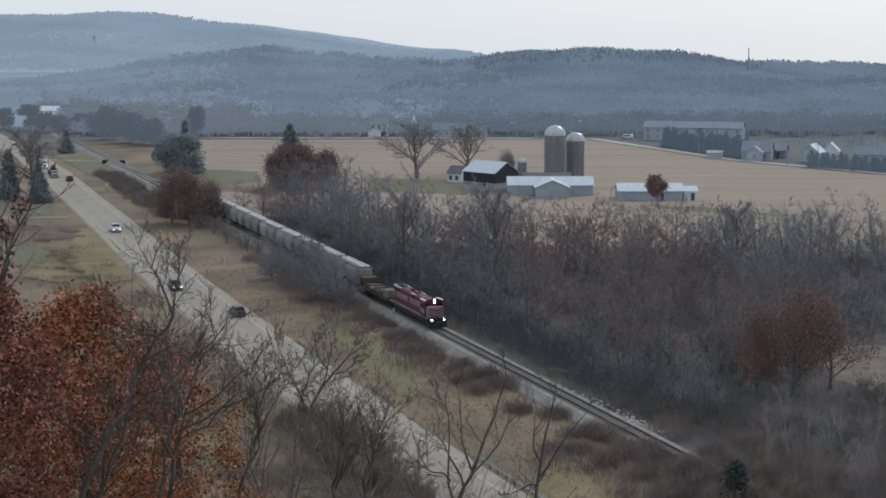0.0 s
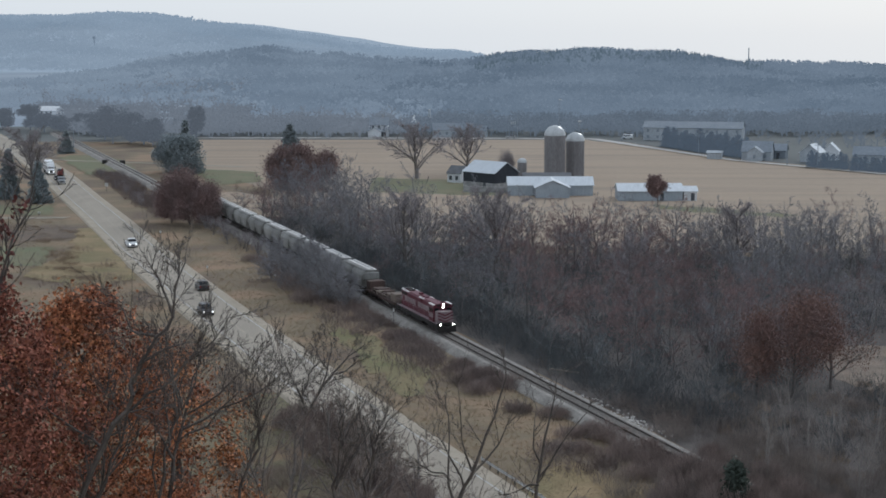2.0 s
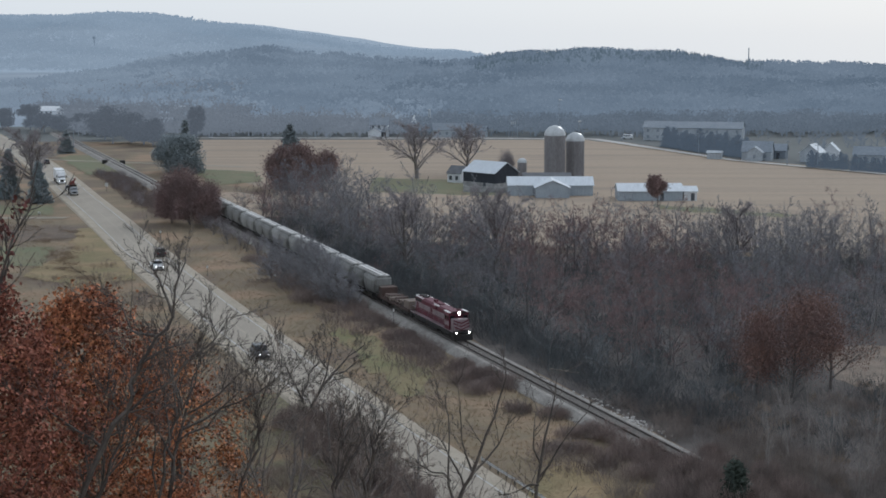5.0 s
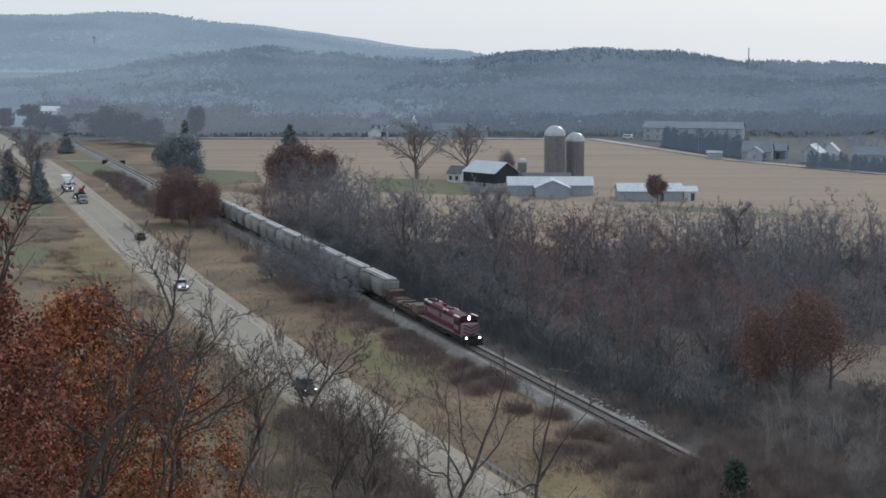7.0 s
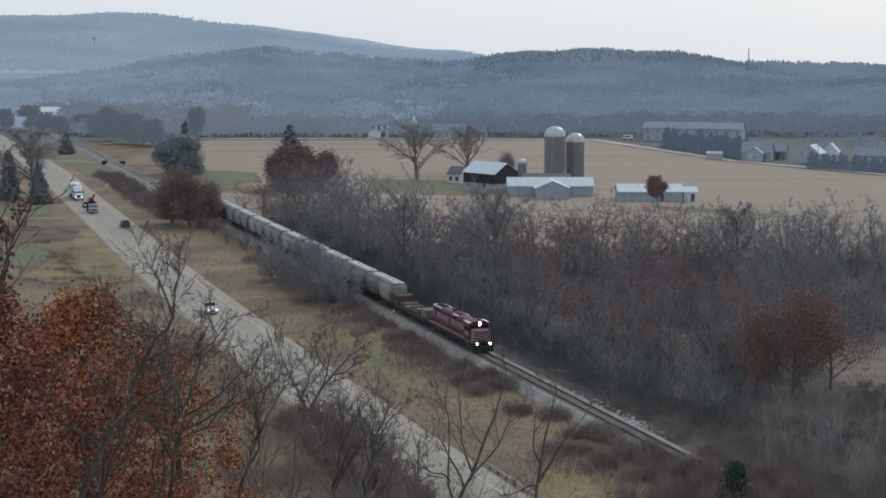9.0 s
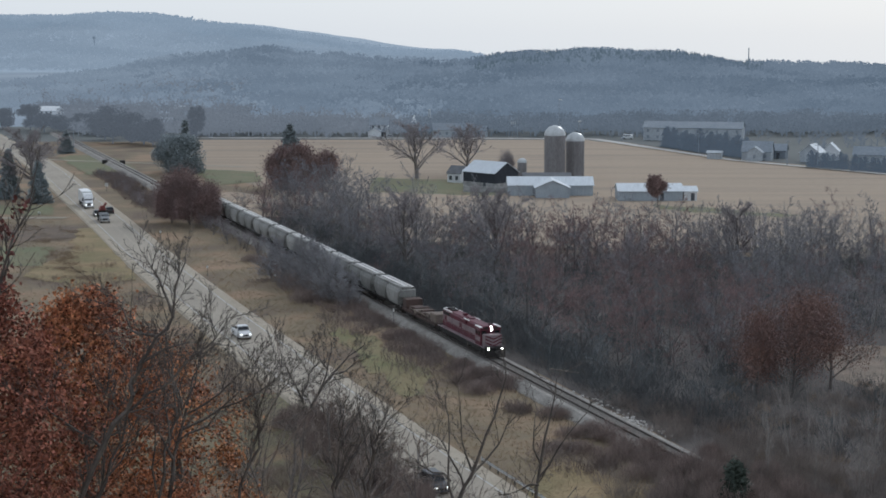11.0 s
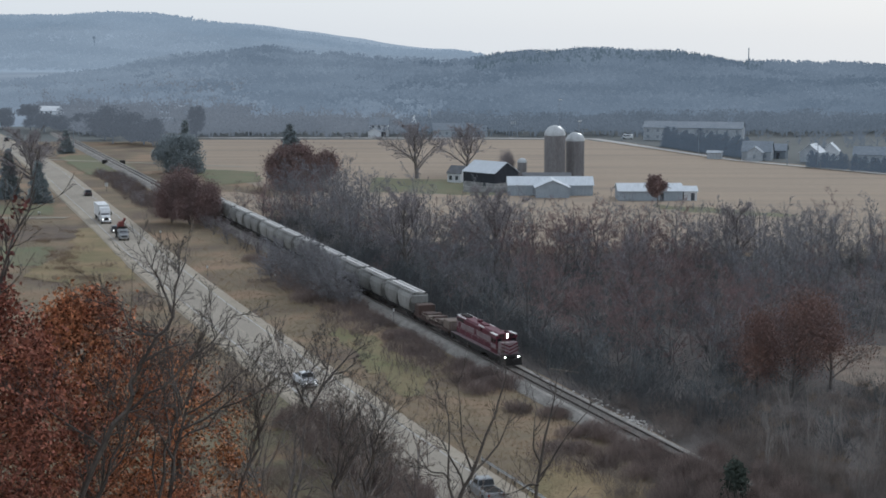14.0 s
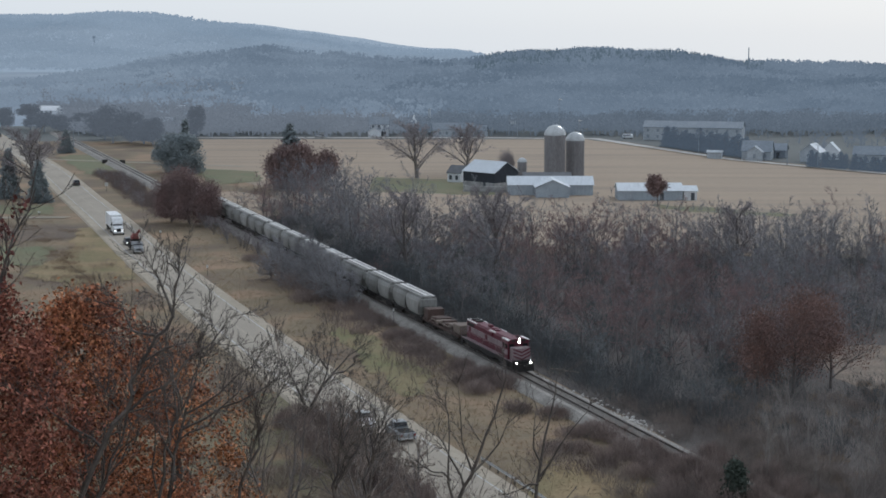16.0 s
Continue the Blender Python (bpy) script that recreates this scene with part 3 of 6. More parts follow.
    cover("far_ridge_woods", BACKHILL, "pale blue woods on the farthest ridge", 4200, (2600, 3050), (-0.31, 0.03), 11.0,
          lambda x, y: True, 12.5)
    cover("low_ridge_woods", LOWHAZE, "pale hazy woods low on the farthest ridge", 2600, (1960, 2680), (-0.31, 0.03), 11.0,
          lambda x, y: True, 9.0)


build_far_woods()


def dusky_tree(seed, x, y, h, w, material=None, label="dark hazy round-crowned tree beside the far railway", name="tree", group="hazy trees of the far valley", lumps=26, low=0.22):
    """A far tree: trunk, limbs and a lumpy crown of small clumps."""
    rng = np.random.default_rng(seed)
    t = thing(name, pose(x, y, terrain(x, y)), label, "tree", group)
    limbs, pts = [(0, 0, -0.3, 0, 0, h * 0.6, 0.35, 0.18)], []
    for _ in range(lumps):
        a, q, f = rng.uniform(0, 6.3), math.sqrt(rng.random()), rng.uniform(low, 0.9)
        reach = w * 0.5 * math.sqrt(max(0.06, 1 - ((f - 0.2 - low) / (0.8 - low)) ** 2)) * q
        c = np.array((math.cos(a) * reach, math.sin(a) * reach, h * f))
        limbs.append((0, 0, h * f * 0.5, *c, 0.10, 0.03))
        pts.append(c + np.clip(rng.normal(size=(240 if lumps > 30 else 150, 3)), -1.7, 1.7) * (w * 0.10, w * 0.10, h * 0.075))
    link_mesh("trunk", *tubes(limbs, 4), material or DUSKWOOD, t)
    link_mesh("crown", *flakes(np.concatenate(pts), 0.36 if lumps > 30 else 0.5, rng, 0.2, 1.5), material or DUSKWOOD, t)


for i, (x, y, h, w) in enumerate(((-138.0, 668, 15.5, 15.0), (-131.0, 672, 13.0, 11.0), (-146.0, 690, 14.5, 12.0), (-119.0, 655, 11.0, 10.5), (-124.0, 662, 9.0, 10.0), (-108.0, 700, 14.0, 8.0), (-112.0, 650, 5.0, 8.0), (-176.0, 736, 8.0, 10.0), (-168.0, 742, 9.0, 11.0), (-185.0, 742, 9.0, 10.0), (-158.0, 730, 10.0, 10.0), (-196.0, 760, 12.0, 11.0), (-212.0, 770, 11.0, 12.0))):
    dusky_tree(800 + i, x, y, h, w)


# ---------- the bluff's own trees, close below the camera ----------
def limb_tree(name, seed, x, y, limbs, label, r0=0.2, bark=None, twig=None, kids=(1.5, 1.7, 1.2), thin=0.008, reach=1.0):
    """A bare tree whose main limbs are given as world heights over offsets; forks and twigs grow from them."""
    rng = np.random.default_rng(seed)
    z0 = terrain(x, y)
    t = thing(name, pose(x, y, z0), label, "tree", "bare trees on the bluff")
    main, out = [], [[], [], [], []]
    cfg = dict(segs=(4, 4, 3, 2), wander=(0.11, 0.14, 0.17, 0.19), lift=(0.10, 0.11, 0.10, 0.08), bare=(0.15, 0.15, 0.1, 0), kids=(*kids, 0),
               angle=((25, 60), (22, 58), (20, 60), (20, 60)), ratio=(0.6, 0.55, 0.5, 0.5), thin=thin)
    for k, pts in enumerate(limbs):
        p = [np.array((dx, 0.25 * math.sin(1.7 * k + i) * (k > 0), zz - z0)) for i, (dx, zz) in enumerate(pts)]
        if k == 0:
            p = [np.array((p[0][0] - 0.5, 0.0, -0.3)), *p]
        r = r0 if k == 0 else r0 * 0.48
        for i, (a, b) in enumerate(zip(p, p[1:])):
            q0, q1 = i / (len(p) - 1), (i + 1) / (len(p) - 1)
            mid = (a + b) / 2 + rng.normal(size=3) * 0.07
            ra, rb, rc = (r * (1 - 0.82 * q) for q in (q0, (q0 + q1) / 2, q1))
            main += [(*a, *mid, ra, rb), (*mid, *b, rb, rc)]
            if k == 0 and i == 0:
                continue
            w = (b - a) / np.linalg.norm(b - a)
            for _ in range(2 if i < len(p) - 2 else 4):
                ax = rng.normal(size=3)
                ax -= w * ax.dot(w)
                ax /= np.linalg.norm(ax)
                an = radians(rng.uniform(22, 60))
                grow(rng, a + (b - a) * rng.random(), w * math.cos(an) + ax * math.sin(an), reach * rng.uniform(0.7, 1.9), max(0.016, rc * 0.45), 0, 3, out, cfg)
    link_mesh("trunk", *tubes(main, 6), bark or DARKBARK, t)
    link_mesh("crown", *joined(tubes(out[0] + out[1], 3), spikes(out[2] + out[3])), twig or DARKBARK, t)
    return t


limb_tree("bare_tree", 3, -10.8, 46, [
    [(0, 31.7), (0.8, 33.5), (1.5, 34.5), (1.6, 35.3), (1.9, 35.9), (2.4, 36.7), (2.9, 37.3), (3.0, 38.2), (3.3, 38.9)],
    [(1.5, 34.4), (2.1, 35.0), (2.9, 35.5), (3.5, 36.2), (4.1, 36.6), (4.6, 37.4)],
    [(1.9, 35.9), (2.7, 36.4), (3.5, 36.6)], [(2.4, 36.8), (1.7, 36.9), (1.4, 37.7)], [(2.9, 37.3), (2.5, 38.3), (2.3, 38.7)],
    [(0.7, 33.3), (0, 33.9), (-0.7, 34.5), (-1.1, 35.2)]], "tall leafless dark-barked tree on the bluff", 0.105, kids=(1.5, 1.5, 1.0))
limb_tree("bare_tree", 4, -9.2, 52, [
    [(0, 29.9), (0.2, 31.5), (0.6, 32.9), (0.9, 34.2), (1.2, 34.9)], [(0.6, 32.9), (1.3, 33.3), (2.2, 34.1), (3.1, 34.7)],
    [(0.3, 32.0), (1.4, 32.6), (2.4, 33.7), (2.7, 34.2)], [(0.2, 31.5), (-0.3, 32.4), (-0.4, 33.3)],
    [(0.5, 32.4), (1.8, 33.1), (3.1, 33.7), (3.7, 34.2)]], "leafless dark-barked tree with long low limbs on the bluff", 0.095, kids=(1.5, 1.5, 1.0))
limb_tree("bare_tree", 5, -15.8, 180, [
    [(0, 1.2), (0.5, 2.6), (1.4, 4.3), (2.4, 5.9), (3.3, 7.0), (5.0, 8.9), (6.9, 10.3)], [(0.1, 1.4), (-0.4, 3.8), (-1.8, 6.8), (-2.6, 8.5), (-3.1, 10.2)],
    [(1.5, 4.4), (2.4, 6.7), (3.0, 9.4), (2.9, 11.0)], [(3.2, 6.8), (4.6, 7.1), (6.2, 8.3)], [(-0.5, 4.0), (0.2, 5.6), (0.5, 7.6)], [(2.6, 7.2), (1.5, 8.8), (1.1, 10.4)]],
    "leafless forked tree with a spreading crown beside the highway", 0.27, thin=0.02, reach=2.3)
limb_tree("bare_tree", 6, 0.5, 58, [
    [(0, 28.0), (0.6, 29.2), (1.1, 30.7), (1.6, 32.1), (1.8, 33.5)], [(0.6, 29.2), (0.2, 30.5), (0, 33.0)],
    [(-0.1, 28.1), (-0.3, 29.8), (-0.3, 31.5), (-0.7, 32.3)], [(0.7, 29.4), (1.6, 30.4), (2.2, 31.7)],
    [(-0.2, 28.9), (-0.9, 29.2), (-1.6, 29.8)], [(0.3, 28.6), (-0.1, 29.6), (-0.5, 30.5), (-0.7, 30.8)]],
    "leafless many-stemmed tree with thin upright limbs on the bluff", 0.10, kids=(0.7, 0.9, 0.7))
limb_tree("bare_tree", 7, 3.7, 62, [
    [(0, 26.8), (0.2, 28.5), (0.6, 30.6), (0.8, 32.0)], [(0.1, 27.8), (0.9, 29.1), (1.8, 30.4), (2.2, 31.2)],
    [(0.2, 28.5), (-0.1, 29.8), (0, 30.9)], [(0.1, 27.7), (-0.5, 27.5), (-1.1, 27.2)]],
    "slender leafless tree at the foot of the bluff", 0.10, kids=(0.7, 0.9, 0.7))


def stem_tree(seed, x, y, low, top, lean, n, label="leafless dark-barked tree with many rising stems on the bluff"):
    """A near tree of several rising stems."""
    rng = np.random.default_rng(seed)
    h = top - low
    limbs = [[(lean * h * q + rng.normal() * 0.08, low + h * q) for q in (0, 0.25, 0.5, 0.75, 1.0)]]
    for _ in range(n):
        q, ln, side = rng.uniform(0.05, 0.6), rng.uniform(0.35, 0.6) * h, rng.uniform(-0.4, 0.85)
        px, pz = lean * h * q, low + h * q
        limbs.append([(px + side * ln * k, pz + ln * k ** 0.9) for k in (0, 0.35, 0.7, 1.0)])
    return limb_tree("bare_tree", seed, x, y, limbs, label, 0.075, kids=(0.8, 0.9, 0.6))


for seed, x, y, low, top, lean in ((21, -9.6, 50, 30.0, 35.9, 0.35), (23, -7.4, 56, 28.8, 34.0, 0.30), 
                                   (25, -4.2, 60, 27.6, 31.6, 0.12), (26, -3.0, 62, 26.6, 31.5, 0.05), (27, -11.0, 48, 30.5, 35.7, 0.40)):
    stem_tree(seed, x, y, low, top, lean, 5)


def dome_oak(seed, x, y, top, wide, n, label, leaf_mat):
    """An oak whose limbs end in ragged leaf clusters filling a broad dome."""
    rng = np.random.default_rng(seed)
    z0 = terrain(x, y)
    h = top - z0
    t = thing("oak_tree", pose(x, y, z0), label, "tree", "rust-leaved oaks on the bluff")
    limbs, pts = [(0, 0, -0.3, 0.1, 0, h * 0.45, 0.34, 0.24), (0.1, 0, h * 0.45, 0.0, 0.1, h * 0.9, 0.24, 0.06)], []
    for _ in range(n):
        drop = 13.0 * rng.random()
        a = rng.uniform(0, 2 * math.pi)
        lobe = 0.84 + 0.42 * noise.noise(Vector((1.3 * math.cos(a), 1.3 * math.sin(a), drop * 0.45 + seed)))
        rad = np.interp(drop, (0, 1, 2, 4, 8, 12), wide) * math.sqrt(rng.uniform(0.03, 1.0)) * rng.uniform(0.88, 1.18) * lobe
        c = np.array((math.cos(a) * rad, math.sin(a) * rad, h - drop - 0.3))
        root = np.array((0, 0, max(h * 0.3, c[2] - 1.0 - 0.7 * rad)))
        c[2] += rng.normal() * 0.25
        mid = root + (c - root) * 0.55 + rng.normal(size=3) * 0.25 - (0, 0, 0.2)
        if rng.random() < 0.12:
            limbs += [(*root, *mid, 0.028, 0.016), (*mid, *c, 0.016, 0.006)]
        k = int(rng.uniform(50, 150))
        pts.append(c + rng.normal(size=(k, 3)) * (0.34, 0.34, 0.24) * rng.uniform(0.6, 1.3))
    link_mesh("trunk", *tubes(limbs, 4), DARKBARK, t)
    link_mesh("crown", *flakes(np.concatenate(pts), 0.084, rng), leaf_mat, t)


# here too the strong leaf tone spread includes painted glints
OAKMAROON = mat("dark maroon clinging oak leaves", (0.325, 0.130, 0.083), 0.95, (0.175, 0.072, 0.054), 0.5, 9, island=0.8, third=(0.24, 0.095, 0.066))
OAKORANGE = mat("orange-brown oak leaves", (0.40, 0.19, 0.085), 0.75, (0.25, 0.12, 0.075), 0.4, 9, island=0.8)
MAROONLEAF = mat("dark maroon oak leaves", (0.15, 0.05, 0.042), 0.7, (0.10, 0.04, 0.036), 2.0, 6, island=0.4)


def build_bluff():
    rng = np.random.default_rng(21)
    # rust-leaved oaks
    for seed, x, y, top, wide, n, leaf_mat, lab in (
            (31, -12.4, 54, 36.75, (1.0, 2.3, 3.4, 4.4, 5.4, 5.6), 560, OAKRED, "oak full of rust-red autumn leaves on the bluff"),
            (32, -9.9, 58, 34.2, (0.6, 1.4, 2.2, 3.4, 4.6, 5.0), 170, OAKORANGE, "oak with orange-brown autumn leaves on the bluff"),
            (33, -13.9, 46.5, 38.4, (1.0, 2.2, 3.0, 4.0, 5.2, 5.6), 560, OAKMAROON, "oak with dark rust-red leaves on the bluff")):
        dome_oak(seed, x, y, top, wide, n, lab, leaf_mat)
    # a near sprig of oak leaves
    x, y = -9.3, 32.0
    z0 = terrain(x, y)
    pts = [(0, 39.6), (0.35, 40.6), (0.65, 41.5), (1.1, 42.4)]
    limb_tree("oak_sapling", 34, x, y, [pts, [(0.35, 40.6), (0.45, 41.2), (0.4, 41.9)]], "thin oak sapling with a few dark red leaves", 0.06, kids=(0.6, 0.6, 0.4))
    sap = bpy.data.objects["oak_sapling"]
    p = np.array([(0.35, 0, 41.0 - z0), (0.45, 0, 41.4 - z0), (0.35, 0, 41.7 - z0), (0.2, 0, 40.6 - z0), (0.75, 0, 42.0 - z0), (0.35, 0, 40.5 - z0)])
    p = np.repeat(p, 24, 0) + rng.normal(size=(144, 3)) * (0.14, 0.14, 0.16)
    link_mesh("leaves", *flakes(p, 0.085, rng), MAROONLEAF, sap)
    # smaller bare trees down the slope and at its foot
    protos = [bare_tree("bare_tree", 80 + i, h, "leafless grey tree on the slope above the highway", group="bare trees on the slope", thin=0.013,
                        kids=(1.7, 1.2, 1.2), last=3, segs=(8, 5, 3, 2), ratio=(0.62, 0.6, 0.6), bare=(0.2, 0.15, 0.0, 0), r=0.13, wander=(0.19, 0.22, 0.24, 0.26), twig_mat=SLOPETWIG, angle=((20, 50), (25, 55), (25, 60), (20, 60))) for i, h in enumerate((10.0, 8.5, 11.0, 9.0))]
    used = set()
    done = 0
    while done < 15:
        y = rng.uniform(70, 150)
        lo, hi = -0.19 * y, road_x(y) - 8
        x = rng.uniform(lo, hi)
        z0 = terrain(x, y)
        px = 784 + 2827 * x / y
        top_px = np.interp(px, [250, 330, 480, 560, 640, 720, 800, 900], [640, 590, 640, 690, 690, 740, 800, 850]) + rng.uniform(0, 95)
        top = 45.5 - (top_px - 60) / 2827 * y
        k = int(rng.integers(0, 4))
        h = top - z0
        if h < 4 or h > 15:
            continue
        s = h / (10.0, 8.5, 11.0, 9.0)[k]
        m = turn_at(rng, x, y, None, s)
        if k in used:
            place_copy(protos[k], m)
        else:
            protos[k].matrix_basis = m
            protos[k].scale = m.to_scale()
            used.add(k)
        done += 1
    # thin upright trees close below the eye
    for k, (x, y, top) in enumerate(((-7.6, 59, 33.6), (-5.6, 60, 31.8), (-4.0, 63, 30.6), (2.4, 66, 27.6))):
        s = (top - terrain(x, y)) / (10.0, 8.5, 11.0, 9.0)[k % 4]
        place_copy(protos[k % 4], pose(x, y, terrain(x, y), 0, 0, 67 * k) @ Matrix.Diagonal((s * 0.62, s * 0.62, s, 1)))
    # brush that fills the slope and the roadside
    segs, cols = [], []
    for _ in range(6000):
        y = rng.uniform(62, 215)
        x = rng.uniform(-0.24 * y, road_x(y) - 8.5)
        px = 784 + 2827 * x / y
        if y > 150 and rng.random() < 0.55:
            continue
        z = terrain(x, y)
        if noise.noise(Vector((x * 0.11, y * 0.07, 9.0))) > 0.18:
            continue
        h = rng.uniform(0.5, 2.3) * (0.5 if y > 150 else 1.0)
        lx, ly = rng.normal(size=2) * 0.6 * h
        segs.append((x, y, z - 0.1, x + lx, y + ly, z + h, 0.022, 0.008))
        for _ in range(6):
            q = rng.uniform(0.2, 1)
            b = np.array((x + lx * q, y + ly * q, z + h * q))
            e = b + rng.normal(size=3) * (0.4, 0.4, 0.25) + (0, 0, 0.5)
            segs.append((*b, *e, 0.013, 0.006))
    mounds = []
    for _ in range(230):
        y = rng.uniform(66, 165)
        x = rng.uniform(-0.17 * y, road_x(y) - 8.5)
        if abs(x / y + 0.03) < 0.16:
            thicket(rng, x, y, rng.uniform(0.8, 2.0), rng.uniform(0.5, 2.0), 150, mounds, terrain(x, y) - 0.1, 0.011, (0.4, 1.1))
    tagged(link_mesh("slope_brush", *joined(spikes(segs), wisps(np.concatenate(mounds))), SLOPETWIG), "tangled leafless brush covering the slope", "brush", kind="stuff")


build_bluff()


def build_valley_plants():
    rng = np.random.default_rng(77)
    # bushes along the railway and the highway
    spots = [(-24, 279, 4.4, 9), (-19.5, 273, 4.6, 8), (-28, 290, 4.2, 9), (-22, 270, 3.4, 8), (-26, 284, 4.0, 8), (-15, 262, 2.6, 6), (1.5, 214, 2.6, 6), (5, 209, 2.8, 7), (8.5, 203, 2.6, 6), (4.5, 200, 2.2, 5),
             (12.5, 186, 2.2, 6), (9, 190, 1.8, 5), (15, 178, 2.0, 5), (-4, 226, 1.6, 5), 
                          (19, 168, 2.2, 5), (21, 160, 2.6, 6), (17, 165, 2.4, 5), (24, 153, 3.4, 6), (26.5, 147, 3.6, 6), (22, 150, 3.4, 6), (28.5, 141, 4.0, 6), (25, 142, 3.6, 6), (29, 148, 2.6, 4), (-38, 318, 2.2, 6), (-32, 306, 2.6, 6)]
    for i, (x, y, h, w) in enumerate(spots):
        bush("bush", 200 + i, h, w, "leafless purplish-grey bush beside the railway", BRUSH, pose(x, y, 0), 26, "bushes beside the railway", 0.018)
    # dry grass tufts
    segs = []

    def tufts(n, y0, y1, xs, hmax):
        for _ in range(n):
            y = y1 - (y1 - y0) * math.sqrt(rng.random())
            a, b = xs(y)
            x = rng.uniform(a, b)
            if noise.noise(Vector((x * 0.09, y * 0.06, 3.0))) < -0.3:
                continue
            for _ in range(3):
                h = rng.uniform(0.35, 1.0) * hmax
                d = rng.normal(size=2) * 0.3 * h
                bx, by = x + rng.normal() * 0.18, y + rng.normal() * 0.18
                segs.append((bx, by, -0.02, bx + d[0], by + d[1], h, 0.035, 0.010))

    tufts(8000, 150, 420, lambda y: (road_x(y) + 6.2, track_x(y) - 3.0), 0.32)
    tufts(8000, 180, 430, lambda y: (road_x(y) - 45, road_x(y) - 6.5), 0.34)
    tagged(link_mesh("dry_grass", *spikes(segs), VERGETUFT), "tall tan dry grass along the highway and railway", "grass", kind="stuff")
    # pale saplings in the wet corner near the line's end
    for i in range(14):
        y = rng.uniform(150, 178)
        x = y * rng.uniform(0.205, 0.285)
        if i < 4:
            p = bare_tree("sapling", 300 + i, 7.0 + i * 0.8, "slender pale-barked leafless sapling", twig_mat=PALEBARK, trunk_mat=PALEBARK, r=0.10, thin=0.02,
                          group="saplings below the wood", last=3, segs=(8, 4, 3, 2), kids=(1.6, 1.2, 1.2), angle=((15, 40), (20, 45), (20, 50), (20, 50)), m=turn_at(rng, x, y, None, 1.0))
            saplings.append(p)
        else:
            place_copy(saplings[i % 4], turn_at(rng, x, y, None, rng.uniform(0.6, 1.1)))
    segs = []
    for k in range(230):
        y = rng.uniform(124, 196)
        x = rng.uniform(track_x(y) + 5, max(track_x(y) + 7, 0.31 * y))
        if k % 4 == 0:
            y = rng.uniform(118, 158)
            x = rng.uniform(track_x(y) - 13, track_x(y) - 4.5)
        thicket(rng, x, y, rng.uniform(1.0, 2.3), rng.uniform(1.0, 3.0), 190, segs, 0.0, 0.016, (0.5, 1.3))
    for k in range(95):
        y = rng.uniform(152, 192)
        x = track_x(y) + rng.uniform(3.9 if y < 180 else 5.5, 15.0)
        thicket(rng, x, y, rng.uniform(1.2, 2.4), rng.uniform(0.9, 2.2), 200, segs, 0.0, 0.016, (0.5, 1.3))
    tagged(link_mesh("marsh_brush", *wisps(np.concatenate(segs)), PALETWIG), "grey-brown leafless brush in the wet corner", "brush", kind="stuff")
    segs = []
    for k in range(46):
        y = rng.uniform(150, 205)
        x = rng.uniform(max(track_x(y) + 5, 0.17 * y), 0.30 * y)
        thicket(rng, x, y, rng.uniform(0.5, 1.2), rng.uniform(0.7, 1.5), 150, segs, 0.0, 0.018, (0.4, 0.9))
    for _ in range(90):
        y = rng.uniform(214, 350)
        x = road_x(y) - rng.normal(15.0, 1.2) - 0.025 * (y - 214)
        thicket(rng, x, y, rng.uniform(0.8, 1.8), rng.uniform(0.3, 0.9), 110, segs, 0.0, 0.02, (0.3, 0.8))
    for _ in range(170):
        y = rng.uniform(285, 385)
        x = road_x(y) - 9 - 40 * rng.random() ** 0.8
        if 304 < y < 346 and x < -80:
            continue
        thicket(rng, x, y, rng.uniform(0.9, 2.6), rng.uniform(0.2, 0.7), 90, segs, 0.1, 0.02, (0.25, 0.7))
    tagged(link_mesh("dry_weeds", *wisps(np.concatenate(segs)), TANWEED), "tan dry weeds among grey brush", "weeds", kind="stuff")
    # low brush of the verge, thickest near the line
    segs = []
    for _ in range(150):
        y = rng.uniform(395, 520)
        x = rng.uniform(road_x(y) + 14, track_x(y) - 6)
        thicket(rng, x, y, rng.uniform(1.5, 3.0), rng.uniform(0.8, 2.2), 130, segs, 0.0, 0.03, (0.6, 1.5))
    for _ in range(150):
        y = 205 + 115 * rng.random()
        off = 4.2 + abs(rng.normal()) * 3.6
        if track_x(y) - off < road_x(y) + 9:
            continue
        thicket(rng, track_x(y) - off, y, rng.uniform(0.9, 2.0), rng.uniform(0.3, 1.2), 120, segs, 0.0, 0.018, (0.4, 1.0))
    mounds = np.concatenate(segs)
    segs = []
    for _ in range(9000):
        y = 345 - 185 * math.sqrt(rng.random())
        off = 3.6 + abs(rng.normal()) * 6.5
        x = track_x(y) - off
        if x < road_x(y) + 8 or noise.noise(Vector((x * 0.10, y * 0.045, 21.0))) < -0.02 + 0.02 * off - 0.12:
            continue
        h = rng.uniform(0.4, 1.7)
        lx, ly = rng.normal(size=2) * 0.35 * h
        segs.append((x, y, -0.05, x + lx, y + ly, h, 0.028, 0.010))
        for _ in range(4):
            q = rng.uniform(0.2, 1)
            b = np.array((x + lx * q, y + ly * q, h * q))
            segs.append((*b, *(b + rng.normal(size=3) * (0.3, 0.3, 0.15) + (0, 0, 0.3)), 0.018, 0.008))
    for _ in range(4200):
        y = 360 - 170 * math.sqrt(rng.random())
        off = rng.choice((11.0, 17.0, 24.0), p=(0.45, 0.35, 0.2)) + rng.normal() * 2.2
        x = road_x(y) - off
        if off < 8 or noise.noise(Vector((x * 0.09, y * 0.05, 33.0))) < 0.02:
            continue
        h = rng.uniform(0.3, 1.2)
        lx, ly = rng.normal(size=2) * 0.4 * h
        segs.append((x, y, -0.05, x + lx, y + ly, h, 0.028, 0.010))
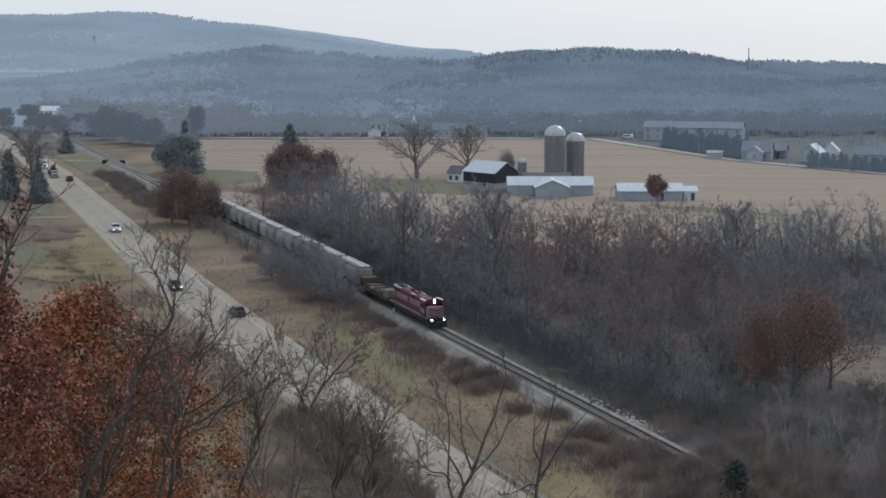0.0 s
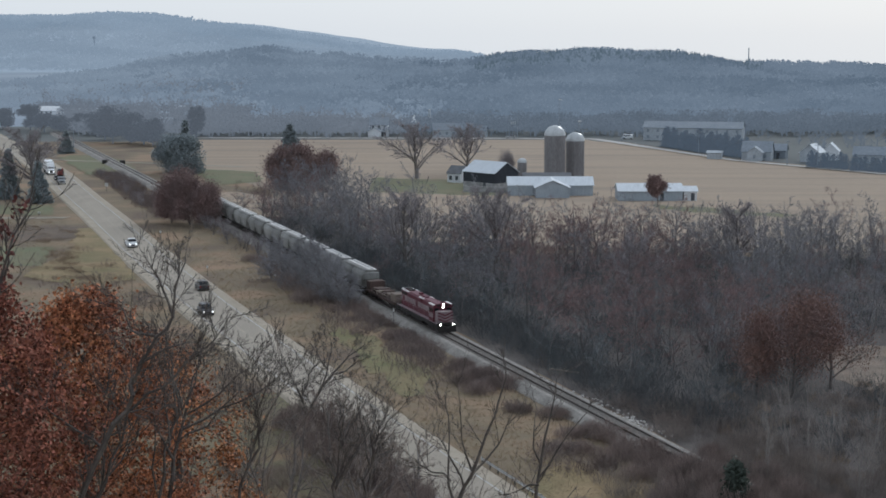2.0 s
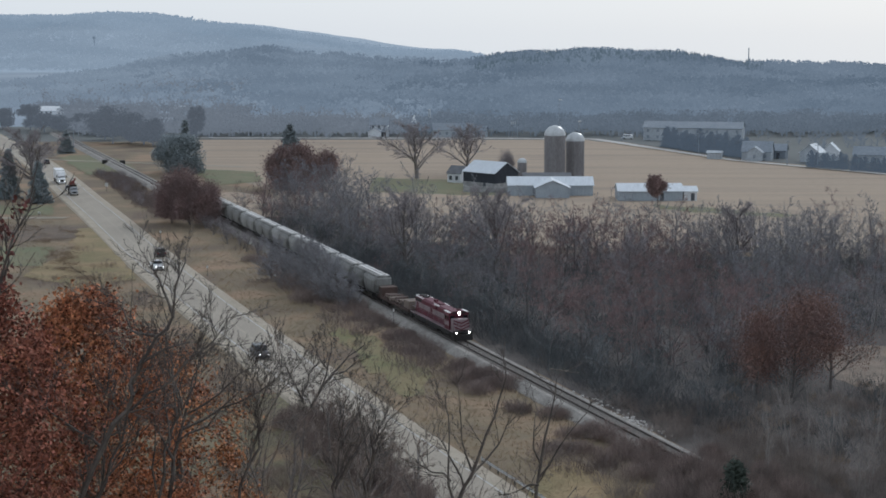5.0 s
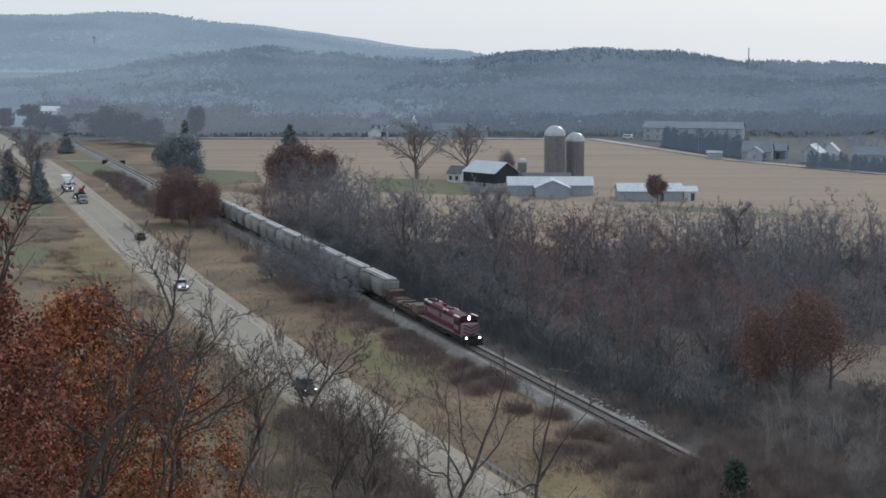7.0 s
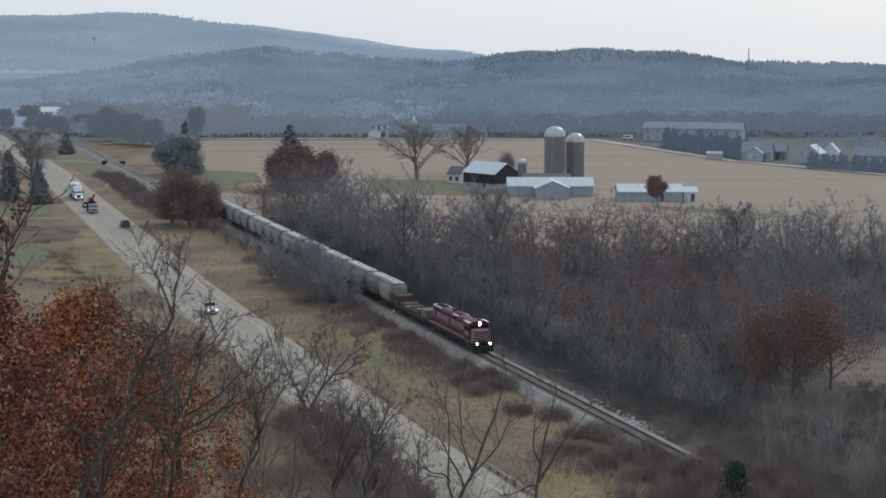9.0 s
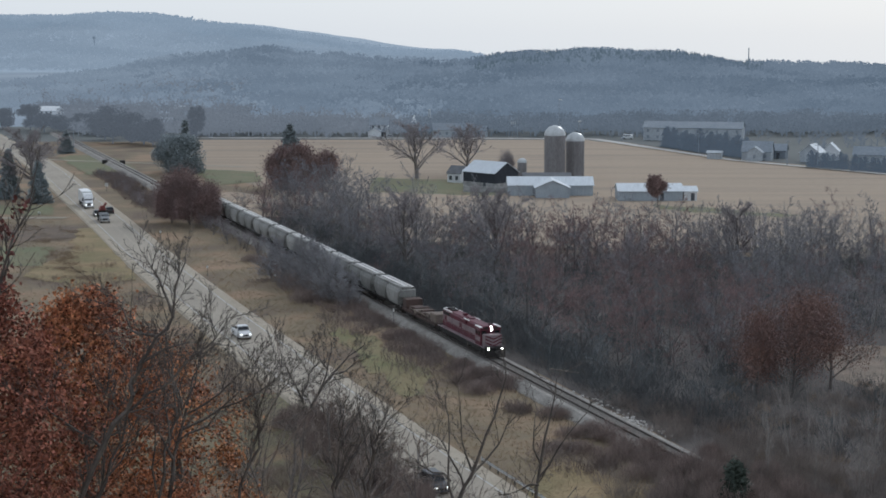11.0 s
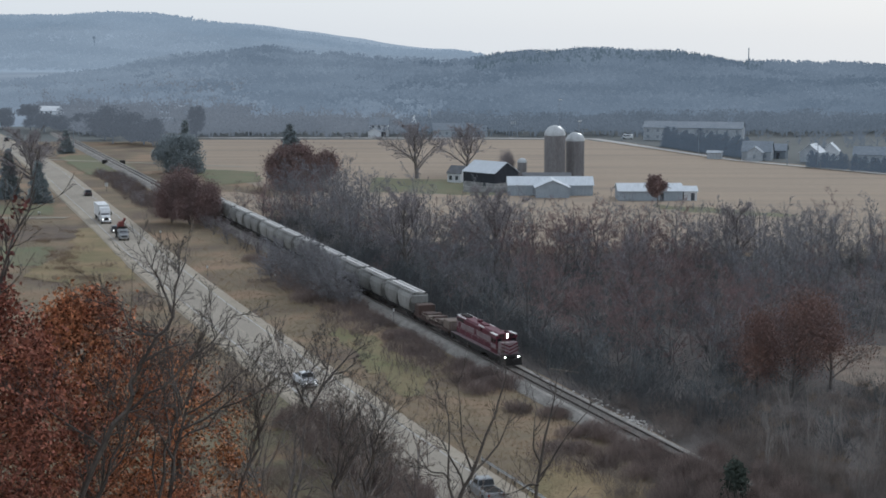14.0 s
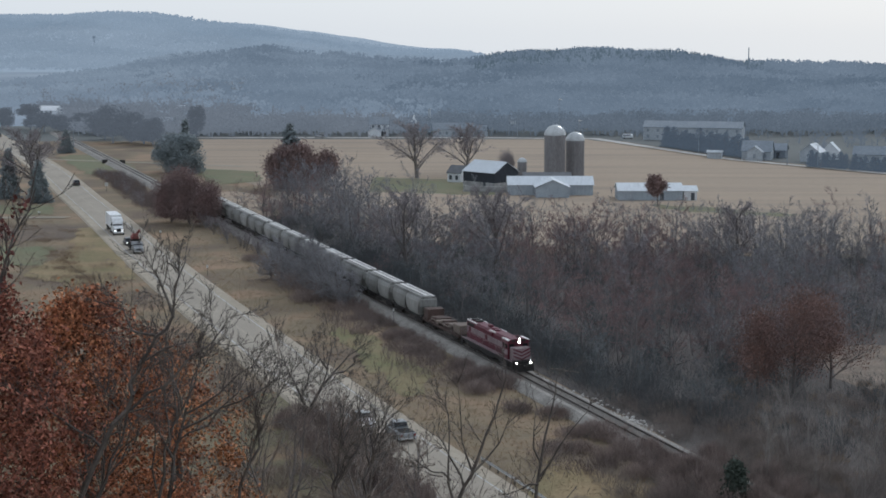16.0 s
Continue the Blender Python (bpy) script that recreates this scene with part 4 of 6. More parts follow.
        for _ in range(4):
            q = rng.uniform(0.2, 1)
            b = np.array((x + lx * q, y + ly * q, h * q))
            segs.append((*b, *(b + rng.normal(size=3) * (0.3, 0.3, 0.12) + (0, 0, 0.22)), 0.018, 0.008))
    tagged(link_mesh("verge_brush", *joined(spikes(segs), wisps(mounds)), BRUSH), "low purplish-brown leafless brush along railway and highway", "brush", kind="stuff")
    # thicket between the eye and the line's near end
    clumps = []
    for i in range(48):
        y = rng.uniform(118, 167)
        x = track_x(y) - rng.uniform(2.6, 4.8)
        if i < 4:
            clumps.append(bush("bush", 240 + i, 3.4, 5.0, "leafless brown-grey thicket hiding the railway", BRUSH, pose(x, y, 0), 16, "bushes beside the railway", 0.024))
        else:
            place_copy(clumps[i % 4], turn_at(rng, x, y, 0, rng.uniform(1.0, 1.4) if y < 160 else rng.uniform(0.6, 0.9)))
    for i, (x, y) in enumerate(((-7, 236), (3.4, 206), (6.2, 203.5), (4.6, 209), (14, 171), (17.8, 178), (19.4, 175.5), (21.2, 171.5), (7.5, 207),
                                (-42, 464), (-47, 466), (-37, 466))):
        w = rng.uniform(0.7, 1.15) if y < 270 else 1.4
        place_copy(clumps[i % 4], pose(x, y, 0, 0, 0, 77 * i) @ Matrix.Diagonal((w, w, rng.uniform(0.55, 0.8) if y < 270 else rng.uniform(0.8, 1.1), 1)))
    for i in range(44):
        y = 132 + 50 * (i / 43) ** 0.85
        x = road_x(y) - rng.uniform(6.8, 9.8)
        k = rng.uniform(1.25, 1.95) * (0.72 if y > 176 else 1.0)
        place_copy(clumps[i % 4], pose(x, y, terrain(x, y), 0, 0, 61 * i) @ Matrix.Diagonal((0.7, 0.7, k, 1)))
    for i in range(30):
        y = 112 + 54 * i / 29
        x = track_x(y) + rng.uniform(2.8, 6.0)
        k = rng.uniform(0.6, 1.0)
        place_copy(clumps[i % 4], pose(x, y, 0, 0, 0, 71 * i) @ Matrix.Diagonal((0.7, 0.7, k, 1)))
    for i in range(18):
        y = 110 + 3.4 * i
        place_copy(clumps[i % 4], pose(track_x(y) - 2.5, y, 0, 0, 0, 37 * i) @ Matrix.Diagonal((0.75, 0.75, 1.35 if y < 160 else 0.9, 1)))
    roadside = []
    for i in range(20):
        y = 150 + 27 * i / 19
        x = road_x(y) - rng.uniform(6.4, 9.0)
        k = rng.uniform(0.8, 1.1)
        m = pose(x, y, terrain(x, y), 0, 0, 47 * i) @ Matrix.Diagonal((k, k, k, 1))
        if i < 2:
            roadside.append(wood_tree(wood_form(90 + i, 7.0 - i, 0.9), "slender leafless grey tree beside the highway", SLOPETWIG, "small trees beside the highway"))
            roadside[i].matrix_basis = m
        else:
            place_copy(roadside[i % 2], m)
    linebrush = wood_tree(wood_form(96, 6.0, 1.25), "low bushy leafless tree between highway and train", FARMTWIG, "small trees beside the railway")
    for i in range(52):
        y = 374 - 84 * i / 21 if i < 22 else 410 + 100 * (i - 22) / 29
        x = track_x(y) - rng.uniform(4.2, 8.0) if i < 22 else track_x(y) - rng.uniform(5.0, 15.0)
        k = rng.uniform(0.5, 0.8) if i < 22 else rng.uniform(0.35, 0.6)
        m = pose(x, y, 0, 0, 0, 59 * i) @ Matrix.Diagonal((k * 1.2, k * 1.2, k, 1))
        if i:
            place_copy(linebrush, m)
        else:
            linebrush.matrix_basis = m
    conifer("cedar_tree", 320, 5.2, 3.4, "small dark green cedar among grey brush", pose(27.7, 146.5, 0), 1.6, "", 0.7, CEDARGREEN)
    # single trees of the valley
    wide = dict(kids=(2.6, 1.9, 1.8, 1.6), angle=((35, 70), (30, 65), (25, 60), (20, 60)), bare=(0.08, 0.15, 0.1, 0.1))
    for i, (x, y, h) in enumerate(((-21.0, 272, 10.4), (-25.0, 280, 10.2), (-17.5, 266, 8.0), (-29.0, 288, 8.8), (-23.0, 276, 9.6), (-19.0, 269, 9.0), (-32.0, 295, 7.6), (-16.0, 263, 6.4))):
        bare_tree("bare_tree", 460 + i, h, "low spreading leafless tree beside the railway", m=pose(x, y, 0, 0, 0, 90 * i), r=0.14, thin=0.018, twig_mat=TWIG, **wide)
    for i, (x, y, h) in enumerate(((44.5, 199, 12.0), (50.0, 202, 10.8), (40.0, 199, 9.5))):
        leafy_tree("oak_tree", 470 + i, h, "oak with dull rust-red leaves at the edge of the wood", OAKDULL, 0.125, 3, pose(x, y, 0), 0.9, kids=(2.4, 1.8, 1.5, 1.0), bare=(0.15, 0.2, 0.1, 0))
    big = dict(segs=(6, 6, 4, 3, 1), kids=(3.2, 1.9, 2.0, 2.4), angle=((24, 62), (24, 52), (24, 56), (20, 60)), bare=(0.18, 0.2, 0.1, 0.0), wander=(0.05, 0.09, 0.13, 0.18, 0.2), lift=(0.02, 0.05, 0.05, 0.05, 0.04), ratio=(0.85, 0.52, 0.5, 0.55))
    lone = bare_tree("bare_tree", 401, 15.5, "large round-crowned leafless tree beside the farm lawn", m=pose(-8.2, 505, 0, 0, 0, 20) @ Matrix.Diagonal((1.35, 1.35, 1, 1)), r=0.55, thin=0.042, twig_mat=FARMTWIG, **big)
    lone.scale = (1.35, 1.35, 1)
    bush("bare_tree", 403, 9.5, 7.0, "small rounded pinkish-grey leafless tree beside a silo", FARMTWIG, pose(21.5, 540, 0), 16, "", 0.028)
    for i, (x, y, k) in enumerate(((-7.0, 302, 0.90), (10.0, 296, 0.98), (55.0, 298, 0.80), (31.0, 262, 0.72))):
        tagged(place_copy(lone, pose(x, y, 0, 0, 0, 75 * i) @ Matrix.Diagonal((k, k, k, 1))), "large leafless tree with fanning dark limbs in the wood")
    for x, y, k, rz, lab in ((7.8, 524, 0.92, 130, "large leafless tree behind the farmhouse"), (-114.0, 443, 1.1, 75, "large spreading leafless tree beside the highway")):
        w = k * 1.3
        tagged(place_copy(lone, pose(x, y, 0, 0, 0, rz) @ Matrix.Diagonal((w, w, k, 1))), lab)
    conifer("spruce_tree", 411, 18.2, 13.0, "tall dark spruce beside brown oaks", pose(-46.2, 482, 0), 1.6, blunt=0.8)
    for i, (x, y, h) in enumerate(((-41.5, 470, 11.8), (-49.0, 472, 10.0), (-36.0, 472, 9.4))):
        leafy_tree("oak_tree", 420 + i, h, "oak with dark brown clinging leaves beside the field", OAKBROWN, 0.30, 3, pose(x, y, 0), 1.1, kids=(2.4, 1.8, 1.6, 1.0), bare=(0.12, 0.2, 0.1, 0))
    dusky_tree(430, -87.2, 524, 13.0, 14.5, NEEDLE, "broad rounded dark conifer beside the railway", "spruce_tree", "", 70, 0.05)
    conifer("spruce_tree", 431, 16.0, 4.2, "thin sparse dark conifer beside the field", pose(-88.0, 545, 0), 0.45, blunt=0.5)
    for i, (x, y, h) in enumerate(((-60.8, 381, 11.6), (-66.0, 386, 9.8), (-56.0, 377, 8.8))):
        leafy_tree("oak_tree", 440 + i, h, "oak with dark brown clinging leaves beside the track", OAKBROWN, 0.19, 5, pose(x, y, 0), 1.1, kids=(2.4, 1.8, 1.6, 1.0), bare=(0.10, 0.2, 0.1, 0))
    conifer("spruce_tree", 450, 8.8, 7.5, "small dark conifer beside the highway", pose(-144.5, 612, 0))
    conifer("spruce_tree", 451, 13.5, 7.0, "dark conifer on the lawn beside the highway", pose(-120.5, 442, 0), 1.3, blunt=0.75)
    conifer("spruce_tree", 452, 11.0, 6.6, "dark conifer on the lawn beside the highway", pose(-109.5, 431, 0), 1.3, blunt=0.75)
    leafy_tree("oak_tree", 453, 7.6, "small round-crowned oak with brown leaves before a farm shed", OAKBROWN, 0.26, 2, pose(56.8, 421, 0), 0.55, kids=(2.4, 1.8, 1.6, 1.0), bare=(0.42, 0.2, 0.1, 0))


saplings = []
TANWEED = mat("tan dry weed stalks", (0.34, 0.26, 0.19), 0.95, (0.25, 0.195, 0.145), 0.3, 8, island=0.2)
CEDARGREEN = mat("dark cedar needles", (0.082, 0.10, 0.082), 0.95, (0.064, 0.08, 0.066), 0.5, 8, island=0.12)
# haze is put into this pale purplish twig colour
FARMTWIG = mat("hazy purplish-grey twigs", (0.30, 0.272, 0.278), 0.95, (0.26, 0.238, 0.246), 0.3, 8, island=0.1)
PALEBARK = mat("pale sapling bark", (0.285, 0.26, 0.24), 0.9, (0.22, 0.20, 0.185), 0.8, 8, island=0.15)
OAKDULL = mat("dull rust-brown oak leaves", (0.232, 0.138, 0.110), 0.85, (0.175, 0.120, 0.112), 0.25, 6, island=0.2)
VERGETUFT = mat("tan dry grass blades", (0.42, 0.308, 0.215), 0.95, (0.26, 0.212, 0.138), 0.05, 25, island=0.06, third=(0.315, 0.248, 0.162))
build_valley_plants()


# ---------- train ----------
LOCORED = mat("weathered maroon loco paint", (0.112, 0.018, 0.033), 0.5, (0.085, 0.018, 0.029), 0.5, 8)
LOCOSILVER = mat("weathered silver loco paint", (0.265, 0.212, 0.218), 0.45, (0.190, 0.150, 0.158), 0.6, 8)
LOCOGLASS = mat("dark cab glass", (0.02, 0.022, 0.025), 0.15)
UNDER = mat("sooty underframe steel", (0.03, 0.029, 0.029), 0.9, (0.042, 0.038, 0.035), 0.9, 7)
WHEELSTEEL = mat("worn wheel steel", (0.09, 0.075, 0.065), 0.6, (0.06, 0.05, 0.045), 2.0, 7, metal=0.4)
LAMPWHITE = mat("lit white headlight", (1.0, 0.95, 0.86), 0.3, (1.0, 0.95, 0.86), emit=14.0)
HOPPERGREY = mat("dusty light grey hopper paint", (0.305, 0.305, 0.290), 0.6, (0.185, 0.182, 0.172), 0.45, 9, streak=(1, 1, 0.25), each=0.22)
HOPPERROOF = mat("pale hopper roof with highlight", (0.60, 0.60, 0.58), 0.55, (0.46, 0.45, 0.43), 0.4, 9)
# near-white colour that imitates sun highlights on the locomotive's roof edges
EDGESHINE = mat("sun highlight as white edge paint", (0.80, 0.79, 0.77), 0.4, (0.66, 0.65, 0.63), 0.5, 8)
RUST = mat("rusty brown gondola steel", (0.095, 0.064, 0.055), 0.8, (0.068, 0.05, 0.044), 0.6, 9)
LOADTAN = mat("weathered tan crate boards", (0.19, 0.155, 0.13), 0.85, (0.14, 0.115, 0.10), 0.7, 9)


def bogie(parent, y, wheels, under=UNDER):
    """A two- or three-axle truck: side frames with their wheels."""
    half = 1.05 if wheels == 2 else 1.7
    bm = bmesh.new()
    for s in (-1, 1):
        box(bm, (s * 1.02, y, 0.58), (0.16, half * 2 + 0.9, 0.36), 0.05)
        box(bm, (s * 1.06, y, 0.75), (0.14, half * 1.1, 0.3), 0.04)
    box(bm, (0, y, 0.62), (2.1, 0.6, 0.3), 0.04)
    b = part("bogie", bm, under, parent)
    for k in range(wheels):
        yy = y + (k / (wheels - 1) * 2 - 1) * half
        bm = bmesh.new()
        for s in (-1, 1):
            rod(bm, (s * 0.66, yy, 0.5), (s * 0.80, yy, 0.5), 0.48, 16)
            rod(bm, (s * 0.60, yy, 0.5), (s * 0.66, yy, 0.5), 0.53, 16)
        rod(bm, (-0.7, yy, 0.5), (0.7, yy, 0.5), 0.09, 8)
        part("wheelset", bm, WHEELSTEEL, b)
    return b


def build_locomotive():
    """A six-axle road switcher, short hood first; origin below the front coupler, +y forward."""
    L = 21.0
    t = thing("locomotive", Matrix(), "maroon and silver diesel locomotive with chevron nose and lit headlights", "locomotive")
    bm = bmesh.new()
    box(bm, (0, -L / 2, 1.25), (2.95, L - 1.4, 0.34), 0.04)
    for s in (-1, 1):
        box(bm, (s * 1.42, -L / 2, 1.05), (0.10, L - 4.5, 0.34), 0.02)
    part("underframe", bm, UNDER, t)
    one("sill_stripe", LOCOSILVER, t, (0, -L / 2, 1.46), (3.02, L - 1.5, 0.10), label="silver frame edge stripe")
    bm = bmesh.new()
    box(bm, (0, -L / 2 - 0.2, 0.72), (2.5, 4.6, 0.85), 0.16)
    part("fuel_tank", bm, UNDER, t)
    bogie(t, -4.4, 3)
    bogie(t, -L + 4.4, 3)
    # long hood, in bands of maroon, silver and maroon
    hood0, hood1 = -L + 1.6, -4.55
    mid, ln = (hood0 + hood1) / 2, hood1 - hood0
    one("hood_lower", LOCORED, t, (0, mid, 1.95), (1.84, ln, 0.90), 0.02)
    one("hood_band", LOCOSILVER, t, (0, mid, 2.80), (1.86, ln, 0.80), 0.02, "silver band along the hood")
    bm = bmesh.new()
    prism(bm, [(-0.92, 3.2), (0.92, 3.2), (0.92, 3.75), (0.72, 4.05), (-0.72, 4.05), (-0.92, 3.75)], hood0, hood1)
    part("hood_top", bm, LOCORED, t)
    # short white strips paint the patchy highlight along the hood roof
    for s in (-1, 1):
        for y0, y1 in ((hood0 + 0.1, hood0 + 3.6), (mid + 1.2, mid + 3.4)):
            one("roof_edge", EDGESHINE, t, (s * 0.82, (y0 + y1) / 2, 3.99), (0.17, y1 - y0, 0.12), 0.02, "painted sun highlight on the hood roof edge")
    for k in range(10):
        for s in (-1, 1):
            one("hood_door", LOCORED if k % 5 == 0 else LOCOSILVER, t, (s * 0.935, hood0 + 1.2 + k * 1.28, 2.80), (0.05, 0.92, 0.70), 0.02)
    for s in (-1, 1):
        one("radiator_grille", UNDER, t, (s * 0.925, hood0 + 1.6, 3.52), (0.05, 2.6, 0.42), 0.01, "dark radiator grille")
        one("dynamic_brake_vent", LOCORED, t, (s * 0.98, mid + 1.6, 3.62), (0.28, 2.2, 0.5), 0.06)
    for yy in (hood0 + 1.1, hood0 + 2.6):
        bm = bmesh.new()
        rod(bm, (0, yy, 4.05), (0, yy, 4.22), 0.60, 16)
        part("radiator_fan", bm, UNDER, t)
    for yy in (mid + 1.1, mid + 2.3):
        bm = bmesh.new()
        rod(bm, (0, yy, 4.05), (0, yy, 4.20), 0.48, 16)
        part("brake_fan", bm, LOCORED, t)
    bm = bmesh.new()
    box(bm, (0, mid - 0.4, 4.2), (0.5, 0.9, 0.42), 0.05)
    part("exhaust_stack", bm, LOCORED, t)
    # silver rear end face of the hood
    one("rear_hood_end", LOCOSILVER, t, (0, hood0 - 0.02, 3.55), (1.70, 0.06, 0.75), 0.02)
    # highlight on the rear roof edge, added as a white strip
    one("rear_arch", EDGESHINE, t, (0, hood0 + 0.12, 4.03), (1.7, 0.3, 0.14), 0.03, "painted highlight on the rear roof edge")
    # cab
    bm = bmesh.new()
    box(bm, (0, -4.05, 2.62), (2.96, 2.1, 2.24), 0.04)
    cab = part("cab", bm, LOCORED, t)
    bm = bmesh.new()
    prism(bm, [(-1.60, 3.70), (1.60, 3.70), (1.50, 3.98), (0.85, 4.24), (-0.85, 4.24), (-1.50, 3.98)], -5.22, -2.9)
    part("cab_roof", bm, LOCORED, cab)
    for s in (-1, 1):
        # the cab roof's highlights are white strips too
        bm = bmesh.new()
        box(bm, (s * 1.35, -4.05, 4.06), (0.34, 2.3, 0.14), 0.02)
        ro = part("roof_trim", bm, EDGESHINE, cab, "painted highlight on the cab roof edge")
        ro.matrix_basis = Matrix.Translation((0, 0, 0))
        one("windscreen", LOCOGLASS, cab, (s * 0.98, -2.985, 3.28), (0.72, 0.05, 0.58), 0.02)
        for yy in (-3.55, -4.5):
            one("side_window", LOCOGLASS, cab, (s * 1.485, yy, 3.22), (0.05, 0.66, 0.58), 0.02)
        one("cab_side_panel", LOCOSILVER, cab, (s * 1.49, -4.05, 2.42), (0.04, 1.9, 0.62), 0.01, "silver band on the cab side")
    # headlight housing and number boards over the windscreen
    one("headlight_housing", LOCORED, t, (0, -2.85, 3.94), (0.42, 0.30, 0.66), 0.04)
    for s in (-1, 1):
        bm = bmesh.new()
        rod(bm, (0, -2.70, 3.94 + s * 0.15), (0, -2.66, 3.94 + s * 0.15), 0.15, 12)
        part("headlight", bm, LAMPWHITE, t, "lit twin headlight")
        one("number_board", UNDER, t, (s * 0.72, -2.88, 3.98), (0.56, 0.12, 0.26), 0.02)
    # short hood with silver chevrons
    bm = bmesh.new()
    box(bm, (0, -2.1, 2.35), (2.5, 1.9, 1.70), 0.10, (0.97, 0.92))
    part("short_hood", bm, LOCOSILVER, t)
    for k in range(3):
        for s in (-1, 1):
            bm = bmesh.new()
            zc = 3.06 - k * 0.46
            vs = [(0.0, zc - 0.58), (s * 1.2, zc - 0.06), (s * 1.2, zc + 0.12), (0.0, zc - 0.38)]
            a = [bm.verts.new((x, -1.135, z)) for x, z in vs]
            b = [bm.verts.new((x, -1.185, z)) for x, z in vs]
            bm.faces.new(a), bm.faces.new(b[::-1])
            for i in range(4):
                bm.faces.new((a[i], b[i], b[(i + 1) % 4], a[(i + 1) % 4]))
            bmesh.ops.recalc_face_normals(bm, faces=bm.faces)
            part("chevron", bm, LOCORED, t, "maroon nose chevron")
    # platforms, steps, plough, ditch lights, rails
    for y0, s0 in ((-1.0, 1), (-L + 1.0, -1)):
        one("end_platform", UNDER, t, (0, y0, 1.46), (2.9, 1.2, 0.10), 0.02)
        for s in (-1, 1):
            bm = bmesh.new()
            rod(bm, (s * 1.35, y0 + s0 * 0.5, 1.5), (s * 1.35, y0 + s0 * 0.5, 2.5), 0.025, 6)
            rod(bm, (s * 0.45, y0 + s0 * 0.5, 1.5), (s * 0.45, y0 + s0 * 0.5, 2.5), 0.025, 6)
            rod(bm, (s * 1.35, y0 + s0 * 0.5, 2.5), (s * 0.45, y0 + s0 * 0.5, 2.5), 0.025, 6)
            part("end_railing", bm, LOCOSILVER, t)
        for s in (-1, 1):
            bm = bmesh.new()
            for k in range(3):
                box(bm, (s * 1.28, y0, 0.55 + 0.3 * k), (0.42, 0.7, 0.05))
            box(bm, (s * 1.48, y0, 0.9), (0.04, 0.8, 0.9))
            part("step_well", bm, UNDER, t)
    bm = bmesh.new()
    prism(bm, [(-1.45, 0.2), (1.45, 0.2), (1.35, 1.1), (-1.35, 1.1)], -0.42, -0.30)
    part("plough", bm, UNDER, t)
    one("coupler", UNDER, t, (0, -0.12, 0.88), (0.34, 0.55, 0.34), 0.05)
    one("coupler", UNDER, t, (0, -L + 0.12, 0.88), (0.34, 0.55, 0.34), 0.05)
    for s in (-1, 1):
        bm = bmesh.new()
        rod(bm, (s * 1.0, -0.55, 1.38), (s * 1.0, -0.49, 1.38), 0.15, 12)
        part("ditch_light", bm, LAMPWHITE, t, "lit ditch light")
        one("ditch_light_box", UNDER, t, (s * 1.0, -0.68, 1.36), (0.36, 0.24, 0.36), 0.04)
        bm = bmesh.new()
        rod(bm, (s * 1.42, hood0, 2.5), (s * 1.42, hood1, 2.5), 0.025, 6)
        for k in range(7):
            yy = hood0 + ln * k / 6
            rod(bm, (s * 1.42, yy, 1.45), (s * 1.42, yy, 2.5), 0.02, 6)
        part("walkway_railing", bm, LOCOSILVER, t)
    bm = bmesh.new()
    rod(bm, (0.3, -4.4, 4.22), (0.3, -4.4, 4.75), 0.02, 5)
    box(bm, (-0.3, -4.0, 4.32), (0.5, 0.25, 0.16), 0.03)
    part("roof_horn", bm, UNDER, t)
    # the cab stands close behind the nose
    for ob in t.children:
        if ob.name.split(".")[0] in ("cab", "headlight_housing", "headlight", "number_board", "roof_horn"):
            ob.matrix_basis = Matrix.Translation((0, 0.6, 0))
    return t


def build_gondola():
    """A low rusty flat car that carries crates and a tank; origin at its front coupler."""
    L = 17.0
    t = thing("flat_car", Matrix(), "rusty brown flat car loaded with timber crates and scrap", "rail car")
    bm = bmesh.new()
    box(bm, (0, -L / 2, 1.15), (2.9, L - 1.2, 0.40), 0.04)
    box(bm, (0, -L / 2, 0.85), (0.7, L - 3.0, 0.5), 0.04)
    part("deck", bm, RUST, t)
    bogie(t, -3.2, 2)
    bogie(t, -L + 3.2, 2)
    for s in (-1, 1):
        for k in range(10):
            one("stake_pocket", RUST, t, (s * 1.47, -1.4 - k * 1.55, 1.32), (0.10, 0.14, 0.55), 0.01)
    one("bulkhead", LOADTAN, t, (0, -2.0, 2.0), (2.5, 2.6, 1.35), 0.12, "tan tool box at the end of the car")
    one("bulkhead", RUST, t, (0, -L + 1.8, 2.1), (2.7, 2.0, 1.5), 0.08)
    rng = random.Random(4)
    for k in range(7):
        y0 = -4.6 - k * 1.35
        bm = bmesh.new()
        box(bm, (rng.uniform(-0.3, 0.3), y0, 1.62), (rng.uniform(1.9, 2.5), rng.uniform(0.9, 1.3), rng.uniform(0.45, 0.95)), 0.05)
        part("crate", bm, LOADTAN if k % 3 == 1 else RUST, t)
    for s in (-1, 1):
        bm = bmesh.new()
        for k in range(3):
            rod(bm, (s * (0.8 + 0.2 * k), -5.0, 1.45 + 0.12 * k), (s * (0.8 + 0.2 * k), -13.2, 1.45 + 0.12 * k), 0.09, 6)
        part("rail_bundle", bm, LOADTAN if s > 0 else RUST, t)
    for y in (-0.12, -L + 0.12):
        one("coupler", UNDER, t, (0, y, 0.88), (0.34, 0.55, 0.34), 0.05)
    return t


